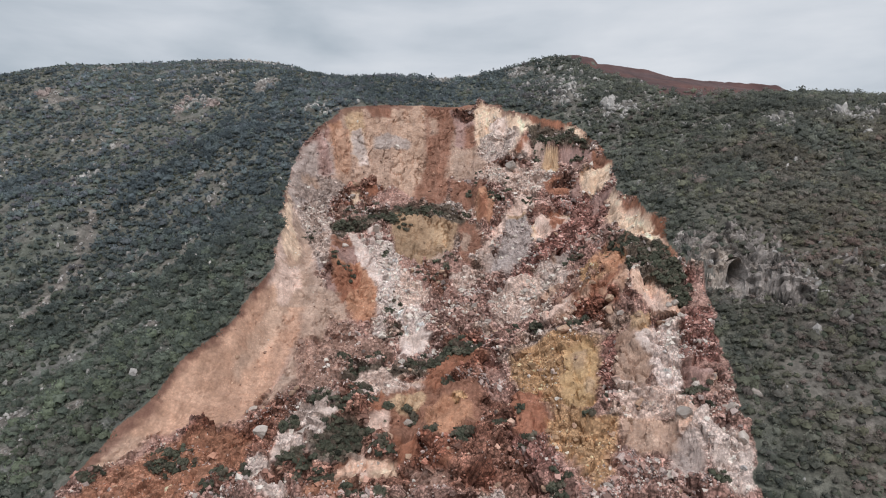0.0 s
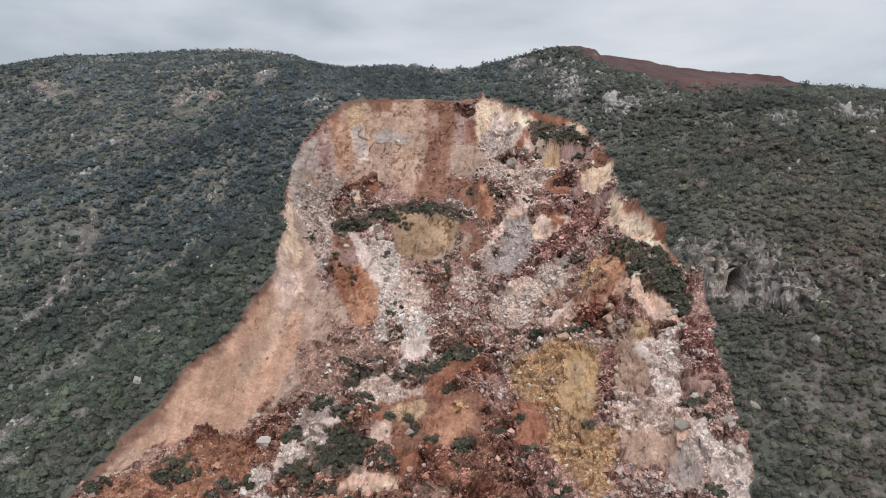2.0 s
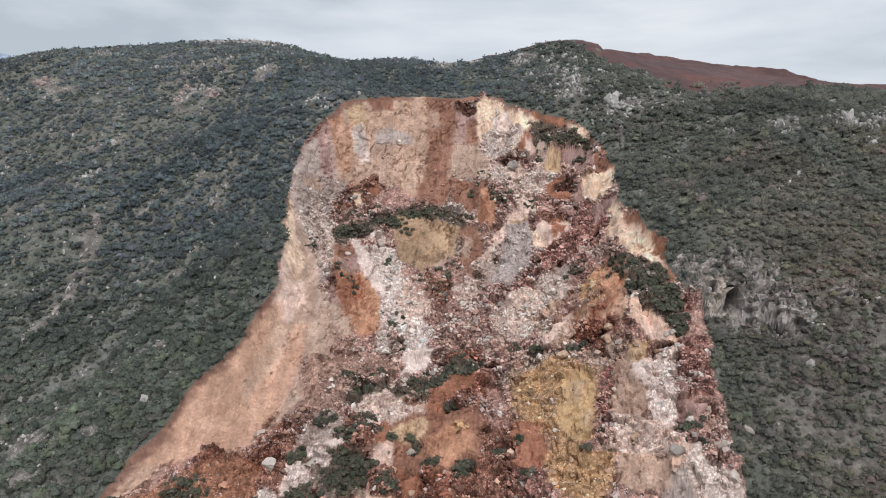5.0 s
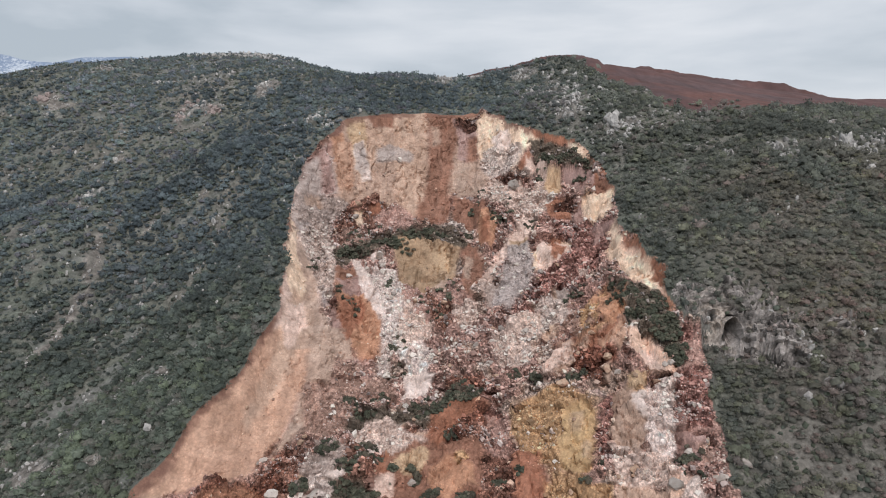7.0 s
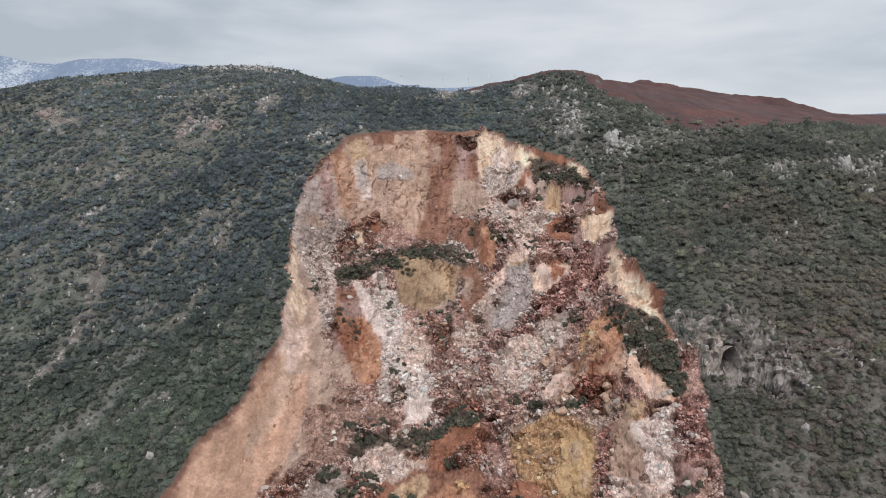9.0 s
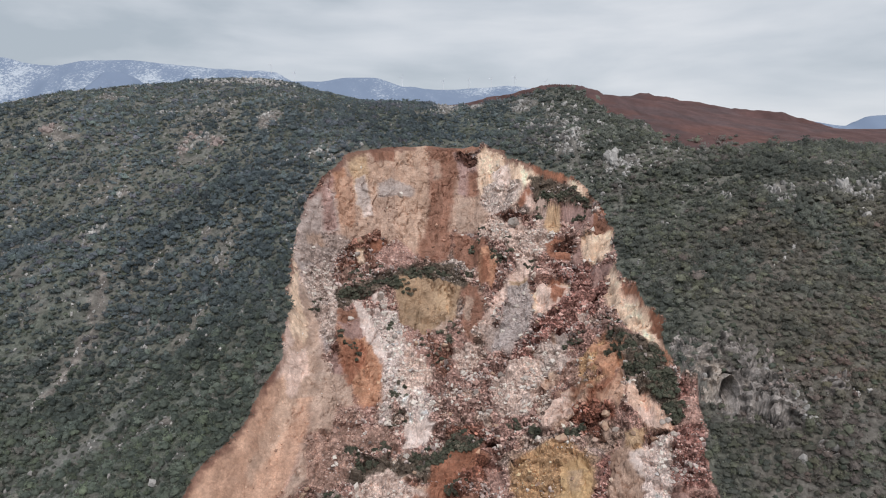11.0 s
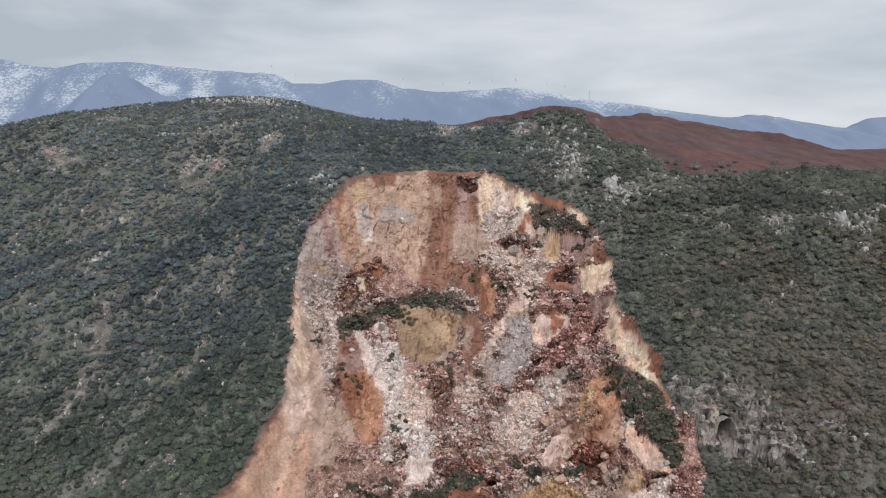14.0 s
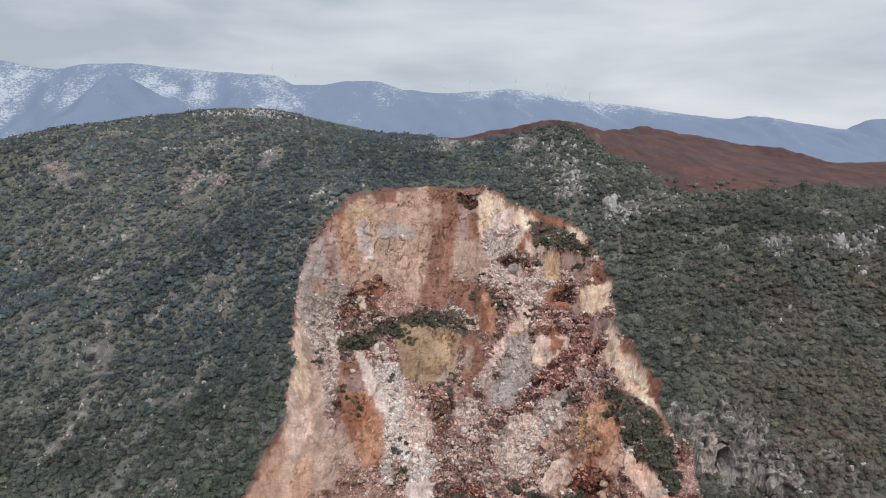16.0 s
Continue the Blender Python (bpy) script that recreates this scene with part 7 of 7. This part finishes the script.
def low_growth(count):
    """Knee-high cushions and tufts that fill the gaps between the shrubs."""
    x, y = rng.uniform(-260, 240, count * 3), 104 + 316 * rng.uniform(0, 1, count * 3) ** 1.15
    z, d, _ = bare_land(x, y)
    s = y + z
    wob = fbm(x, s, 7, 4, 91, 0.6)
    gone = np.maximum(hill_mask("rock", x, s, wob), hill_mask("bare", x, s, wob))
    ok = np.flatnonzero((d < -1) & ~within(RED_EDGE, x + 5 * wob, y + 5 * wob) & (np.abs(x) < 0.73 * y + 8) & (rng.uniform(0, 1, len(x)) > 0.9 * gone))[:count]
    x, y, n = x[ok], y[ok], len(ok)
    r = rng.uniform(0.45, 1.15, n)
    tones = np.array([(0.125, 0.142, 0.116), (0.150, 0.150, 0.128), (0.138, 0.156, 0.118)])[rng.integers(0, 3, n)] * np.exp(rng.normal(0, 0.2, (n, 1)))
    shapes = []
    for k in range(8):
        g = np.random.default_rng(600 + k)
        shapes.append((ICO_V * g.uniform(0.5, 1.35, (12, 1)) * (1, 1, 0.8), TOP_F, g.uniform(0.85, 1.2, 12)))
    v, f, t = scatter(shapes, np.c_[x, y, height(x, y) + 0.05], np.repeat(r[:, None], 3, 1), spins(n, 0.2), tones, rng.integers(0, 8, n))
    tagged(new("low_growth", mesh_from("low_growth", v, f, M_LEAF, t, flat=False)), "low tufts and cushions between the shrubs", "low growth", kind="stuff")


low_growth(9500)


def bush(seed, label):
    g = np.random.default_rng(seed)
    base = new("bush")
    v, f, _ = shrub_shape(14, 300, seed, 0.56)
    part("crown", mesh_from("crown", v, f, M_CROWN, flat=False), base)
    vs, fs, k = [], [], 0
    for _ in range(4):
        q, w = tube(0.06, 0.03, 0.75, 5)
        lean = Euler((g.uniform(-0.5, 0.5), g.uniform(-0.5, 0.5), 0)).to_matrix()
        vs.append(q @ np.array(lean).T - (0, 0, 0.1))
        fs.append(w + k)
        k += len(q)
    part("stems", mesh_from("stems", np.concatenate(vs), np.concatenate(fs), M_BARK), base)
    return tagged(base, label, "bush", "bushes carried down by the slide")


BUSHES = [bush(400 + k, "dark green evergreen bush standing on slipped ground") for k in range(8)]
bush_used = set()


UNDERGROWTH = []


def thicket(x, y, rx, ry, n):
    """Bushes that rode down with their ground: the large ones, and small growth between them."""
    for k in range(6 * n):
        a, q = rng.uniform(0, 6.28), math.sqrt(rng.uniform(0, 1))
        bx, by = x + rx * q * math.cos(a), y + ry * q * math.sin(a)
        if k >= n:
            UNDERGROWTH.append((bx, by, rng.uniform(0.7, 1.5)))
            continue
        r = float(rng.uniform(1.0, 2.0))
        first = BUSHES[rng.integers(8)]
        m = pose(bx, by, float(height(bx, by)) - 0.1 * r, rng.normal(0, 8), rng.normal(0, 8), rng.uniform(0, 360))
        ob = copy_thing(first, m) if first in bush_used else first
        bush_used.add(first)
        ob.matrix_basis = m @ Matrix.Diagonal((r * rng.uniform(0.9, 1.3), r, r * rng.uniform(0.6, 0.95), 1))


def undergrowth():
    x, y, r = np.array(UNDERGROWTH).T
    n = len(x)
    tones = GREENS[rng.choice((0, 1, 5), n)] * (0.88, 0.84, 0.7) * np.exp(rng.normal(0.0, 0.22, (n, 1)))
    shapes = [shrub_shape(3, 40, 500 + k, 0.75) for k in range(6)]
    v, f, t = scatter(shapes, np.c_[x, y, height(x, y) - 0.1 * r], np.repeat(r[:, None], 3, 1), spins(n, 0.15), tones, rng.integers(0, 6, n))
    tagged(new("undergrowth", mesh_from("undergrowth", v, f, M_LEAF, t, flat=False)), "small dark shrubs between bushes on slipped ground", "undergrowth", kind="stuff")


thicket(-35.1, 237.4, 6.5, 1.3, 6)
thicket(-24, 241.4, 6.1, 1.3, 6)
thicket(-14.3, 249, 4.8, 1.0, 5)
thicket(-3.1, 251.8, 5.3, 1.0, 5)
thicket(8.3, 255.1, 4.4, 1.0, 5)
thicket(-29.5, 244.7, 11.9, 4.2, 9)
thicket(-39.1, 236.6, 4.3, 1.4, 3)
thicket(-6.2, 251.4, 9.2, 1.1, 7)
thicket(-18, 241.6, 6.5, 1.0, 3)
thicket(22.1, 256.8, 5.1, 6.6, 6)
thicket(14, 264.9, 4.8, 3.0, 4)
thicket(52.7, 184.6, 3.4, 4.4, 8)
thicket(56.8, 173.3, 5.6, 3.7, 18)
thicket(59.7, 165.1, 3.8, 3.3, 16)
thicket(60.6, 159.1, 2.2, 2.0, 8)
thicket(-28.3, 123.4, 6.1, 4.0, 8)
thicket(-61.7, 138.6, 5.8, 2.8, 6)
thicket(-78.3, 134.2, 3.0, 1.6, 3)
thicket(-45.3, 126.8, 5.2, 4.2, 6)
thicket(-15.8, 119.3, 4.5, 1.7, 4)
thicket(22.6, 119.4, 2.3, 2.9, 3)
thicket(33.8, 241.7, 3.1, 6.4, 3)
thicket(42.9, 203.1, 3.6, 1.9, 3)
thicket(-21.1, 224, 1.6, 2.6, 1)
thicket(-1, 212.6, 5.7, 5.0, 3)
thicket(-3, 223.1, 8.0, 6.6, 4)
thicket(56.9, 136.4, 3.2, 3.6, 3)
thicket(54.4, 120.2, 2.0, 1.8, 2)
thicket(-48.8, 229, 1.7, 6.9, 2)
thicket(-33.4, 210.6, 3.8, 2.7, 2)
thicket(-15.1, 194, 3.5, 9.0, 3)
thicket(54.1, 196.5, 2.5, 2.0, 4)
thicket(53, 177, 2.3, 1.0, 5)
thicket(42.4, 267.2, 4.5, 2.6, 8)
thicket(49.7, 265.3, 4.5, 2.6, 8)
thicket(55.4, 260.3, 3.5, 2.4, 6)
thicket(-24.8, 177.6, 5.4, 2.5, 8)
thicket(-18.2, 181.9, 1.7, 2.1, 2)
thicket(-6.6, 176.4, 5.0, 2.9, 8)
thicket(-0.1, 175.4, 4.1, 2.5, 6)
thicket(4.8, 177.7, 5.8, 3.3, 9)
thicket(-19.1, 146.4, 3.1, 2.5, 5)
thicket(-23.5, 140.6, 4.2, 3.5, 11)
thicket(-22.5, 133.0, 5.3, 3.0, 12)
thicket(-35.4, 139.8, 2.1, 1.4, 3)
thicket(-30.7, 127.8, 3.9, 1.6, 5)
thicket(-4.0, 138.1, 2.2, 1.5, 4)
thicket(4.3, 134.7, 2.6, 2.3, 6)
thicket(-7.8, 145.4, 1.1, 2.1, 2)
thicket(-12.8, 129.0, 2.6, 1.8, 4)
thicket(20.8, 179.8, 2.0, 1.7, 2)
thicket(25.1, 168.4, 1.3, 1.2, 1)
thicket(36.0, 164.0, 2.8, 1.6, 4)
thicket(36.7, 138.8, 0.8, 1.0, 1)
thicket(18.5, 132.2, 1.6, 1.3, 2)
thicket(32.4, 136.8, 1.1, 1.2, 1)
thicket(2.4, 158.9, 3.9, 2.3, 5)
thicket(-32.3, 161.1, 3.1, 1.6, 3)
thicket(-12.7, 141.8, 1.1, 2.1, 1)
thicket(-17.6, 138.7, 1.6, 1.7, 2)
thicket(17.9, 142.7, 1.4, 1.4, 1)
thicket(13.2, 142.6, 1.7, 1.4, 1)
undergrowth()
